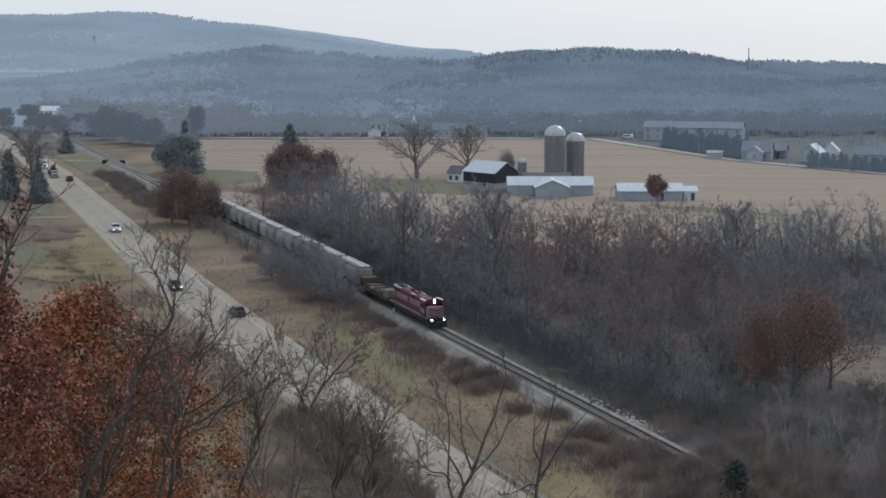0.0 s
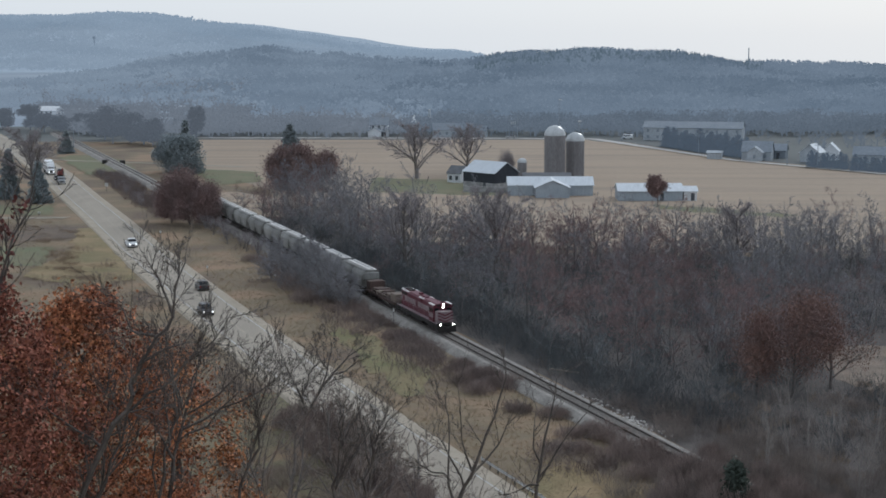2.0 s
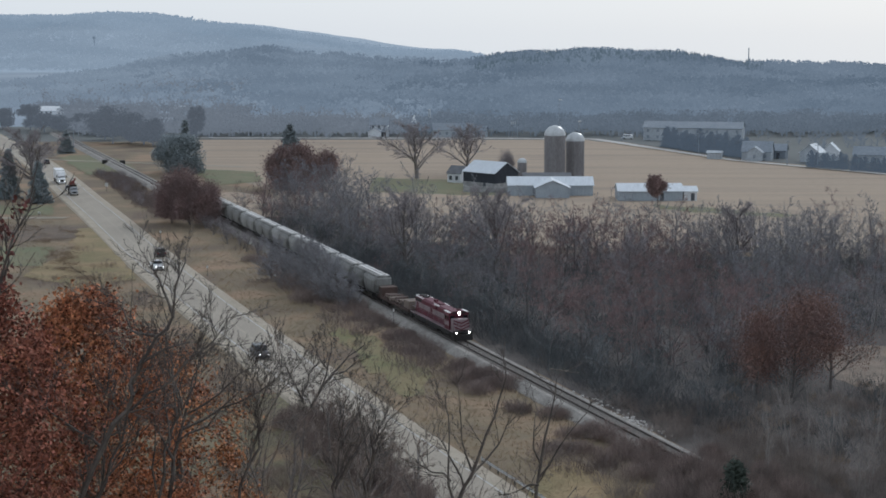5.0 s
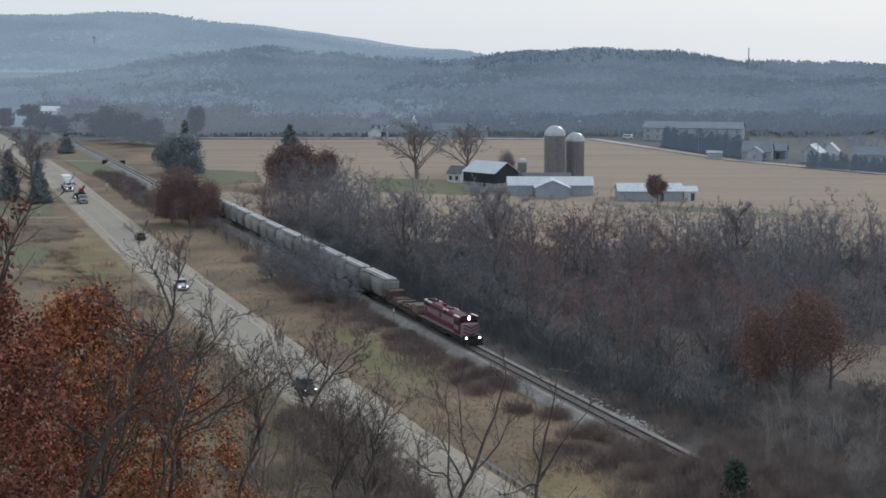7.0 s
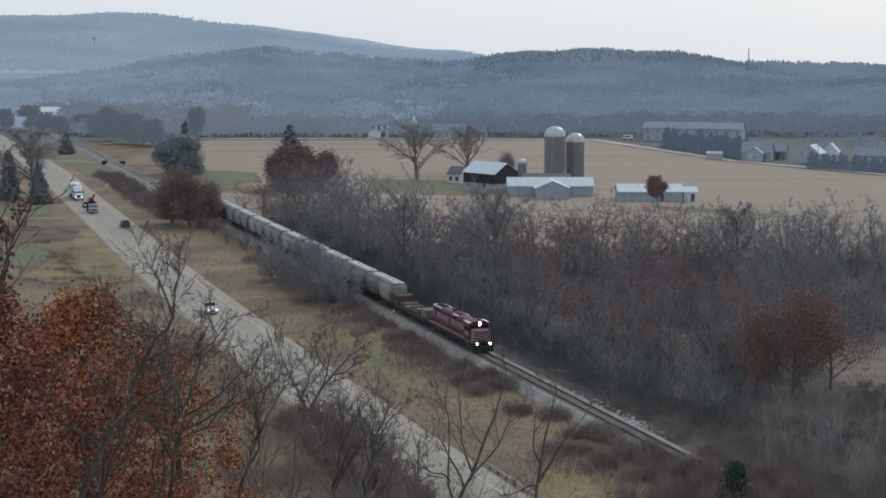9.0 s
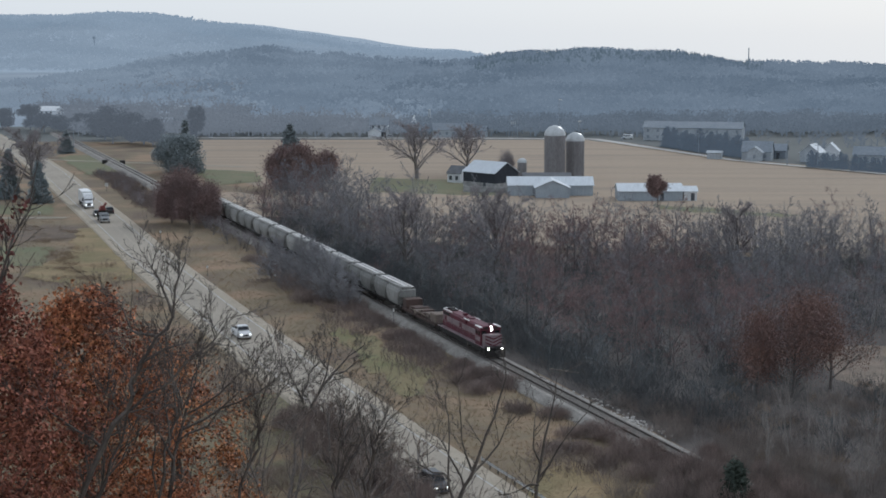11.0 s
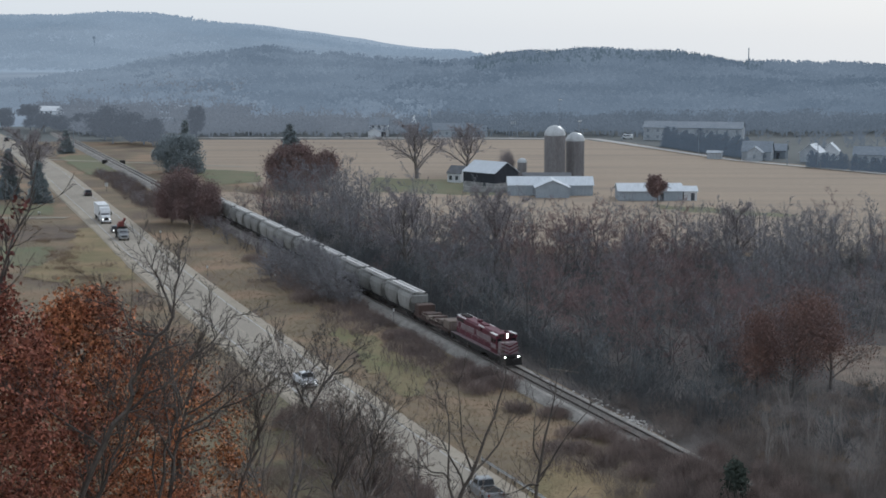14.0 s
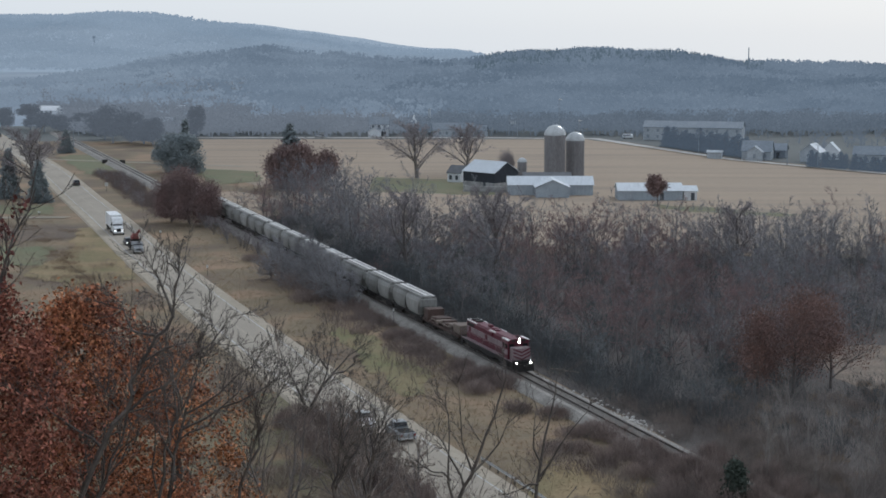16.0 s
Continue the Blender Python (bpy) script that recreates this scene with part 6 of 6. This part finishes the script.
for x, y, h, n in ((90, 650, 8.0, 24), (127, 548, 5.5, 18)):
    ex, ey = (112, 590) if n == 24 else (152, 520)
    for k in range(n):
        q = k / (n - 1)
        px, py = x + (ex - x) * q + rng_h.normal() * 0.6, y + (ey - y) * q + rng_h.normal() * 0.8
        if rowtree is None:
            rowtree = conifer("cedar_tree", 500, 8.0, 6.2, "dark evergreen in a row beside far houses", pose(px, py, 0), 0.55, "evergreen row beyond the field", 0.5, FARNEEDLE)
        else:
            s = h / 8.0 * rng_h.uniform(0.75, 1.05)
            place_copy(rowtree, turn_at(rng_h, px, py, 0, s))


# ---------- small things along the line and the road ----------
POSTGREY = mat("weathered grey post", (0.13, 0.12, 0.115), 0.9, (0.09, 0.085, 0.08), 1.0, 6)
SIGNWHITE = mat("white sign plate", (0.62, 0.62, 0.6), 0.6, (0.5, 0.5, 0.48), 1.0, 6)
GALV = mat("galvanised guard rail", (0.48, 0.48, 0.47), 0.45, (0.38, 0.38, 0.37), 0.8, 8, metal=0.3)
ROCK = mat("pale broken stone", (0.52, 0.50, 0.47), 0.95, (0.36, 0.345, 0.32), 1.2, 8)
LOG = mat("bleached fallen log", (0.34, 0.31, 0.26), 0.95, (0.24, 0.215, 0.18), 1.0, 8)

# sleepers, too small to pick apart
sl_v, sl_f = [], []
rng_s = np.random.default_rng(14)
y = 100.0
while y < 420:
    c, a = np.array((track_x(y), y, 0.84)), radians(19.65)
    ax, ay = np.array((math.cos(a), math.sin(a), 0)), np.array((-math.sin(a), math.cos(a), 0))
    k = len(sl_v)
    for dz in (-0.08, 0.08):
        for sx, sy in ((-1, -1), (1, -1), (1, 1), (-1, 1)):
            sl_v.append(c + ax * sx * 1.28 + ay * sy * 0.115 + (0, 0, dz + rng_s.uniform(-0.01, 0.01)))
    sl_f += [(k + 4, k + 5, k + 6, k + 7), (k, k + 1, k + 5, k + 4), (k + 1, k + 2, k + 6, k + 5), (k + 2, k + 3, k + 7, k + 6), (k + 3, k, k + 4, k + 7)]
    y += 0.50
tagged(link_mesh("sleepers", sl_v, sl_f, SLEEPER), "weathered timber sleepers under the rails", "sleepers", kind="stuff")


def guard_rail():
    """A W-beam barrier beside the highway, with its posts."""
    y0, y1 = 118.0, 166.0
    t = thing("guard_rail", pose(0, 0, 0), "galvanised steel guard rail beside the highway", "guard rail")
    prof = [(0.0, 0.48), (0.08, 0.54), (0.0, 0.62), (0.08, 0.70), (0.0, 0.78)]
    vs, fs = [], []
    n = 12
    for i in range(n + 1):
        y = y0 + (y1 - y0) * i / n
        for dx, z in prof:
            vs.append((road_x(y) + 5.9 * 1.064 + dx, y, z))
        for dx, z in prof[::-1]:
            vs.append((road_x(y) + 5.9 * 1.064 + dx + 0.02, y, z))
    m = len(prof) * 2
    for i in range(n):
        for j in range(m):
            fs.append((i * m + j, i * m + (j + 1) % m, (i + 1) * m + (j + 1) % m, (i + 1) * m + j))
    link_mesh("beam", vs, fs, GALV, t)
    for i in range(25):
        y = y0 + (y1 - y0) * i / 24
        one("post", POSTGREY, t, (road_x(y) + 5.9 * 1.064 + 0.16, y, 0.34), (0.15, 0.15, 0.85), 0.01)


guard_rail()


def post_sign(name, x, y, h, label, plate=None, size=(0.5, 0.6), colour=None, r=0.05):
    t = thing(name, pose(x, y, 0), label, "sign" if plate else "post")
    bm = bmesh.new()
    rod(bm, (0, 0, -0.2), (0, 0, h), r, 6)
    part("post", bm, POSTGREY, t)
    if plate:
        one("plate", colour or SIGNWHITE, t, (0, -0.06, h - size[1] / 2), (size[0], 0.03, size[1]), 0.01)


post_sign("mile_post", track_x(246) - 4.4, 246, 3.0, "slim grey post with a white plate beside the track", True, (0.25, 0.5))
post_sign("signal_post", track_x(329) - 5.5, 329, 2.6, "dark post beside the railway", r=0.12)
post_sign("road_sign", road_x(462) + 9.5, 462, 2.6, "white road sign beside the highway", True, (0.9, 1.0), r=0.08)
post_sign("road_sign", road_x(300) + 7.2, 300, 1.9, "small white marker beside the highway", True, (0.35, 0.5))
post_sign("road_sign", road_x(352) + 7.0, 352, 2.2, "thin road marker beside the highway", True, (0.4, 0.5))
post_sign("post", -31.0, 292, 1.5, "pale marker post in the grass", True, (0.3, 0.5))
post_sign("mailbox_post", -101.5, 399, 1.2, "mailbox post beside the driveway", True, (0.6, 0.4), r=0.06)
# utility poles before the far houses
for x, y, h in ((98, 612, 9.0), (120, 556, 9.0), (128, 545, 8.5), (60, 702, 8.5), (-148, 640, 8.0)):
    t = thing("utility_pole", pose(x, y, 0), "wooden utility pole beside a far road", "pole", "utility poles")
    bm = bmesh.new()
    rod(bm, (0, 0, -0.2), (0, 0, h), 0.15, 7, 0.11)
    part("post", bm, HAZEROOF, t)
    one("crossarm", HAZEROOF, t, (0, 0, h - 0.7), (2.2, 0.12, 0.14))
# yard lamps beyond the silos
for x, y, h in ((47.5, 560, 15.2), (43.5, 600, 21.0)):
    t = thing("yard_lamp", pose(x, y, 0), "tall grey yard lamp pole", "lamp")
    bm = bmesh.new()
    rod(bm, (0, 0, -0.2), (0, 0, h), 0.12, 7, 0.08)
    part("post", bm, HAZEROOF, t)
    one("lamp_head", SIGNWHITE, t, (0.4, 0, h), (1.2, 0.4, 0.25), 0.05)


def rock(x, y, s, seed):
    rng = random.Random(seed)
    bm = bmesh.new()
    bmesh.ops.create_icosphere(bm, subdivisions=1, radius=s)
    for v in bm.verts:
        v.co *= rng.uniform(0.7, 1.2)
        v.co.z *= 0.7
    ob = part("rock", bm, ROCK)
    ob.matrix_basis = pose(x, y, s * 0.35 + 0.25, 0, 0, rng.uniform(0, 360))
    return tagged(ob, "pale broken rock beside the track", "rock", "rocks beside the track")


rng_r = random.Random(8)
for k in range(70):
    y = rng_r.triangular(174, 200, 183)
    rock(track_x(y) + rng_r.uniform(3.0, 4.6), y, rng_r.uniform(0.10, 0.26), k)
for x0, y0, x1, y1 in ((14.5, 212, 18.0, 208), (24.5, 190, 28.0, 186)):
    bm = bmesh.new()
    rod(bm, (x0, y0, 0.6), (x1, y1, 0.9), 0.14, 8, 0.08)
    rod(bm, (x0 + 1.6, y0 - 1.8, 0.7), (x0 + 2.6, y0 - 1.2, 1.6), 0.06, 6, 0.02)
    tagged(part("fallen_log", bm, LOG), "bleached fallen log at the edge of the wood", "log")

# two dark track machines' cabinets at the farm crossing
for dx in (-3.4, 3.2):
    t = thing("signal_cabinet", pose(track_x(561) + dx, 561 - dx * 0.3, 0), "dark equipment cabinet beside the far crossing", "cabinet")
    one("body", UNDER, t, (0, 0, 0.7), (1.8, 1.0, 1.4), 0.08)
    one("lid", POSTGREY, t, (0, 0, 1.45), (2.0, 1.2, 0.12), 0.03)

# parked vehicles far off
for x, y, rz, paint, lab, h in ((80.5, 696, 80, WHITEWALL, "white van parked beyond the field", 2.2),):
    t = thing("van", pose(x, y, 0, 0, 0, rz), lab, "van")
    bm = bmesh.new()
    box(bm, (0, 0, 1.25), (1.9, 4.8, 1.7), 0.2, (0.9, 0.86))
    part("body", bm, paint, t)
    for sx in (-0.85, 0.85):
        for sy in (-1.5, 1.5):
            bm = bmesh.new()
            rod(bm, (sx - 0.1, sy, 0.34), (sx + 0.1, sy, 0.34), 0.34, 12)
            part("wheel", bm, UNDER, t)
        one("side_window", WINDOWDARK, t, (sx * 1.06, 0.4, 1.65), (0.06, 3.0, 0.5), 0.02)


# ---------- road vehicles ----------
CARWHITE = mat("white car paint", (0.70, 0.71, 0.72), 0.3, (0.62, 0.63, 0.64), 0.5, 5)
CARBLACK = mat("black car paint", (0.04, 0.043, 0.05), 0.3, (0.05, 0.05, 0.056), 0.5, 5)
CARGREY = mat("dark grey car paint", (0.055, 0.05, 0.052), 0.35, (0.045, 0.042, 0.044), 0.5, 5)
CARSILVER = mat("silver grey car paint", (0.30, 0.31, 0.32), 0.35, (0.25, 0.26, 0.27), 0.5, 5)
CRANERED = mat("faded red machinery paint", (0.24, 0.068, 0.06), 0.6, (0.18, 0.055, 0.05), 1.0, 5)
CARGLASS = mat("dark tinted glass", (0.03, 0.034, 0.04), 0.12)
TYRE = mat("black tyre rubber", (0.025, 0.025, 0.025), 0.9)
CHROME = mat("dull chrome", (0.55, 0.55, 0.55), 0.3, metal=0.8)
TAILRED = mat("red tail lamp lens", (0.25, 0.02, 0.02), 0.3)
BOXWHITE = mat("white trailer panels", (0.74, 0.75, 0.76), 0.45, (0.66, 0.67, 0.68), 0.3, 6)
CARLAMP = mat("lit car headlamp", (1.0, 0.96, 0.88), 0.3, (1.0, 0.96, 0.88), emit=2.2)


def wheel(parent, x, y, r=0.36, w=0.24):
    bm = bmesh.new()
    rod(bm, (x - w / 2, y, r), (x + w / 2, y, r), r, 16)
    wh = part("wheel", bm, TYRE, parent)
    bm = bmesh.new()
    rod(bm, (x - w / 2 - 0.012, y, r), (x + w / 2 + 0.012, y, r), r * 0.55, 12)
    part("rim", bm, CHROME, wh)


def loft(bm, rows):
    """A body through cross sections; rows: y, half width, bottom, top."""
    rings = []
    for y, w, z0, z1 in rows:
        b = min(0.12, w * 0.2)
        ring = [(-w, z0), (w, z0), (w, z1 - b), (w - b, z1), (-w + b, z1), (-w, z1 - b)]
        rings.append([bm.verts.new((x, y, z)) for x, z in ring])
    for a, b in zip(rings, rings[1:]):
        for i in range(6):
            bm.faces.new((a[i], a[(i + 1) % 6], b[(i + 1) % 6], b[i]))
    bm.faces.new(rings[0][::-1]), bm.faces.new(rings[-1])
    bmesh.ops.recalc_face_normals(bm, faces=bm.faces)


def car(name, paint, label, category="car", lamps=False, length=4.6, high=1.5, width=1.82, pickup=False):
    """A passenger car, van-backed car or pickup; origin on the road below its middle, +y forward."""
    t = thing(name, Matrix(), label, category)
    h, w, b = length / 2, width / 2, high * 0.60
    bm = bmesh.new()
    loft(bm, [(-h, w * 0.90, 0.38, b * 0.92), (-h + 0.15, w, 0.28, b), (h * 0.30, w, 0.26, b), (h - 0.45, w * 0.97, 0.28, b * 0.92), (h, w * 0.86, 0.36, b * 0.72)])
    part("body", bm, paint, t)
    c0, c1 = (-0.35, h * 0.42) if pickup else (-h * 0.86, h * 0.36)
    bm = bmesh.new()
    box(bm, (0, (c0 + c1) / 2, (b + high) / 2 - 0.02), (width * 0.93, c1 - c0, high - b + 0.02), 0.08, (0.82, 0.80 if pickup else 0.74))
    cabin = part("cabin", bm, paint, t)
    zc, hh = (b + high) / 2 + 0.01, (high - b) * 0.72
    cy, cl = (c0 + c1) / 2, c1 - c0
    tp = 0.80 if pickup else 0.74
    lean = cl * (1 - tp) / 2 / (high - b)
    for sg, nm in ((1, "windscreen"), (-1, "rear_window")):
        bm = bmesh.new()
        yb, yt = cy + sg * (cl / 2 - lean * (high - b) * 0.16 + 0.015), cy + sg * (cl / 2 - lean * (high - b) * 0.84 + 0.015)
        z0, z1 = b + (high - b) * 0.14, b + (high - b) * 0.84
        wb, wt = width * 0.42, width * 0.37
        a = [bm.verts.new(p) for p in ((-wb, yb, z0), (wb, yb, z0), (wt, yt, z1), (-wt, yt, z1))]
        bb = [bm.verts.new((v.co.x, v.co.y - sg * 0.05, v.co.z)) for v in a]
        bm.faces.new(a), bm.faces.new(bb[::-1])
        for i in range(4):
            bm.faces.new((a[i], bb[i], bb[(i + 1) % 4], a[(i + 1) % 4]))
        bmesh.ops.recalc_face_normals(bm, faces=bm.faces)
        part(nm, bm, CARGLASS, cabin)
    for s in (-1, 1):
        bm = bmesh.new()
        box(bm, (s * width * 0.428, cy, zc), (0.05, cl * 0.72, hh * 0.82), 0.0, (1, 0.8))
        for v in bm.verts:
            v.co.x -= s * (v.co.z - b) * 0.12 - s * 0.03
        part("side_window", bm, CARGLASS, cabin)
        one("headlight", CARLAMP if lamps else CHROME, t, (s * w * 0.66, h - 0.03, b * 0.70), (0.34, 0.10, 0.17), 0.03)
        one("tail_light", TAILRED, t, (s * w * 0.78, -h + 0.01, b * 0.78), (0.24, 0.08, 0.24), 0.02)
        one("mirror", paint, t, (s * (w + 0.06), h * 0.30, b + 0.12), (0.18, 0.10, 0.14), 0.03)
    one("grille", TYRE, t, (0, h - 0.01, b * 0.58), (width * 0.42, 0.08, 0.24), 0.02)
    one("bumper", CHROME if pickup else paint, t, (0, h + 0.02, 0.42), (width * 0.9, 0.14, 0.2), 0.04)
    one("rear_bumper", CHROME if pickup else paint, t, (0, -h - 0.02, 0.45), (width * 0.9, 0.14, 0.2), 0.04)
    if pickup:
        # no hollow is modelled; a dark slab on the body marks the bed
        one("cargo_bed", TYRE, t, (0, -h * 0.56, b - 0.06), (width * 0.82, h * 0.78, 0.14), 0.0, "flush dark slab in place of an open cargo bed")
    for s in (-1, 1):
        for y in (h * 0.62, -h * 0.62):
            wheel(t, s * (w - 0.10), y)
    return t


def semi_truck():
    t = thing("semi_truck", Matrix(), "white semi truck with a white box trailer on the highway", "truck")
    bm = bmesh.new()
    box(bm, (0, -8.0, 2.62), (2.6, 8.4, 2.85), 0.05)
    tr = part("trailer", bm, BOXWHITE, t)
    one("trailer_frame", UNDER, tr, (0, -7.6, 1.08), (1.2, 8.6, 0.22))
    one("roof_rail", CHROME, tr, (0, -4.2, 4.02), (2.5, 0.08, 0.08))
    bm = bmesh.new()
    loft(bm, [(-3.0, 1.18, 0.6, 3.55), (-2.2, 1.22, 0.6, 3.75), (-1.2, 1.22, 0.6, 3.55), (-0.55, 1.15, 0.6, 2.75), (-0.35, 1.12, 0.6, 1.95)])
    cabp = part("cab", bm, CARWHITE, t)
    bm = bmesh.new()
    loft(bm, [(-0.5, 1.10, 0.55, 1.95), (0.5, 1.06, 0.55, 1.82), (1.25, 0.98, 0.55, 1.62), (1.45, 0.86, 0.60, 1.45)])
    part("bonnet", bm, CARWHITE, cabp)
    bm = bmesh.new()
    a = [bm.verts.new(p) for p in ((-1.0, -0.33, 2.02), (1.0, -0.33, 2.02), (0.98, -0.62, 2.78), (-0.98, -0.62, 2.78))]
    bb = [bm.verts.new((v.co.x, v.co.y - 0.06, v.co.z)) for v in a]
    bm.faces.new(a), bm.faces.new(bb[::-1])
    for i in range(4):
        bm.faces.new((a[i], bb[i], bb[(i + 1) % 4], a[(i + 1) % 4]))
    bmesh.ops.recalc_face_normals(bm, faces=bm.faces)
    part("windscreen", bm, CARGLASS, cabp)
    one("grille", TYRE, t, (0, 1.46, 1.15), (0.95, 0.08, 0.75), 0.04, "dark radiator grille")
    one("bumper", CARWHITE, t, (0, 1.48, 0.62), (2.3, 0.22, 0.36), 0.06)
    for s in (-1, 1):
        one("headlight", CARLAMP, t, (s * 0.80, 1.40, 1.02), (0.36, 0.16, 0.24), 0.04, "lit headlight")
        one("mirror", TYRE, t, (s * 1.42, -0.35, 2.25), (0.22, 0.12, 0.62), 0.03)
        one("side_window", CARGLASS, t, (s * 1.21, -1.3, 2.45), (0.06, 0.8, 0.66), 0.02)
        bm = bmesh.new()
        rod(bm, (s * 1.0, -2.9, 0.9), (s * 1.0, -1.7, 0.9), 0.32, 12)
        part("fuel_tank", bm, CHROME, t)
        for y in (0.65, -4.3, -5.6, -10.2, -11.4):
            wheel(t, s * 1.05, y, 0.52, 0.34)
    return t


def crane_truck():
    """A flatbed work truck that carries a folded red boom."""
    t = thing("crane_truck", Matrix(), "grey work truck carrying a folded red boom lift", "truck")
    bm = bmesh.new()
    loft(bm, [(-1.0, 1.05, 0.5, 2.25), (0.6, 1.08, 0.5, 2.25), (0.95, 1.05, 0.5, 1.85), (1.3, 1.02, 0.5, 1.35), (2.35, 0.98, 0.5, 1.25), (2.5, 0.9, 0.55, 1.0)])
    cabp = part("cab", bm, CARSILVER, t)
    one("windscreen", CARGLASS, cabp, (0, 0.98, 1.66), (1.75, 0.20, 0.46), 0.04)
    one("grille", TYRE, t, (0, 2.50, 0.88), (1.1, 0.08, 0.36), 0.03)
    one("bumper", CHROME, t, (0, 2.56, 0.55), (2.0, 0.16, 0.22), 0.04)
    for s in (-1, 1):
        one("headlight", CHROME, t, (s * 0.78, 2.46, 0.92), (0.32, 0.1, 0.2), 0.03)
        one("mirror", TYRE, t, (s * 1.2, 0.9, 1.6), (0.2, 0.1, 0.36), 0.03)
        for y in (1.75, -4.2):
            wheel(t, s * 0.92, y, 0.44, 0.3)
    one("flatbed", UNDER, t, (0, -3.4, 1.0), (2.35, 4.8, 0.26), 0.03)
    for s in (-1, 1):
        one("side_rack", UNDER, t, (s * 1.12, -3.2, 1.6), (0.08, 4.2, 0.9), 0.02)
    one("headache_rack", UNDER, t, (0, -1.12, 1.95), (2.1, 0.12, 1.5), 0.03)
    one("turret", CRANERED, t, (0.1, -2.6, 2.2), (1.5, 1.8, 2.2), 0.12, "red boom turret")
    bm = bmesh.new()
    box(bm, (0, 0, 0), (0.42, 5.0, 0.46), 0.05)
    bo = part("boom", bm, CRANERED, t, "red folded boom")
    bo.matrix_basis = pose(-0.35, -2.2, 3.7, 20, 0, 4)
    bm = bmesh.new()
    box(bm, (0, 0, 0), (0.30, 3.2, 0.34), 0.04)
    bo = part("boom", bm, CRANERED, t)
    bo.matrix_basis = pose(0.45, -2.2, 3.3, -6, 0, -3)
    one("basket", CRANERED, t, (0.1, -1.2, 3.4), (1.1, 0.8, 0.9), 0.05)
    return t


VEHICLES = dict(
    semi=semi_truck(), crane=crane_truck(),
    white=car("white_pickup", CARWHITE, "white pickup truck driving on the highway", "pickup truck", True, 5.6, 1.85, 2.0, True),
    black=car("black_suv", CARBLACK, "black sport utility car with lit headlights", "car", True, 4.8, 1.75, 1.95),
    follower=car("dark_car", CARBLACK, "dark car with lit headlights following a work truck", "car", True, 4.6, 1.5, 1.82),
    leaving=car("dark_grey_car", CARGREY, "dark grey car driving away on the highway", "car", False, 4.7, 1.7, 1.9),
    distant=car("dark_van", CARGREY, "dark car far along the highway", "car", False, 4.7, 1.7, 1.9),
    passing=car("grey_car", CARSILVER, "small grey car on the far country road", "car", False, 4.5, 1.5, 1.8),
    silver=car("silver_pickup", CARSILVER, "silver grey pickup truck driving away on the highway", "pickup truck", False, 5.6, 1.85, 2.0, True),
)


# ---------- what moves ----------
def on_road(y, offset, away):
    bend = math.degrees(math.atan((road_x(y - 6) - road_x(y + 6)) / 12.0))
    return pose(road_x(y) + offset * 1.064, y, 0.305, 0, 0, bend + (0 if away else 180))


def on_track(y, back):
    """The pose of a rail car whose front coupler is `back` metres behind the train's nose, itself at y."""
    yy = y + back * 0.9418
    return pose(track_x(yy), yy, RAIL_Z, 0, 0, 199.65)


def motions():
    nose = [(0.0, 238.4), (2.0, 234.6), (4.0, 230.1), (6.5, 225.2), (9.0, 220.2), (11.5, 215.0), (14.0, 210.4), (16.0, 206.4)]
    for ob, back in TRAIN:
        walk(ob, [(t, on_track(y, back)) for t, y in nose])
    runs = dict(
        semi=(-1.35, False, [(0.0, 537.2), (3.5, 499.5), (8.0, 449.0), (12.5, 399.0), (16.0, 359.5)]),
        crane=(-1.35, False, [(0.0, 505.5), (3.5, 467.0), (8.0, 417.5), (12.5, 368.2), (16.0, 329.6)]),
        follower=(-1.35, False, [(0.0, 517.5), (3.5, 480.0), (8.0, 430.5), (12.5, 381.0), (16.0, 342.0)]),
        white=(-1.15, False, [(0.0, 366.0), (1.5, 345.5), (3.5, 323.4), (9.0, 258.8), (12.0, 225.8), (14.0, 203.4), (16.0, 181.4)]),
        black=(-2.2, False, [(0.0, 281.5), (1.5, 262.3), (3.5, 238.5), (7.0, 199.5), (16.0, 100.0)]),
        leaving=(2.3, True, [(0.0, 254.8), (1.5, 274.7), (3.5, 303.7), (7.0, 351.6), (9.0, 376.5), (14.5, 455.8), (16.0, 478.0)]),
        distant=(1.8, True, [(0.0, 492.7), (1.5, 512.4), (16.0, 705.0)]),
        silver=(1.25, True, [(0.0, 40.0), (11.0, 118.0), (14.5, 158.8), (16.0, 176.1)]),
    )
    walk(VEHICLES["passing"], [(t, pose(x, y, 0.17, 0, 0, 90)) for t, x, y in ((0.0, 41.5, 699.5), (7.0, 0.0, 702.0), (16.0, -54.0, 703.0))])
    for key, (off, away, rows) in runs.items():
        walk(VEHICLES[key], [(t, on_road(y, off, away)) for t, y in rows])


motions()
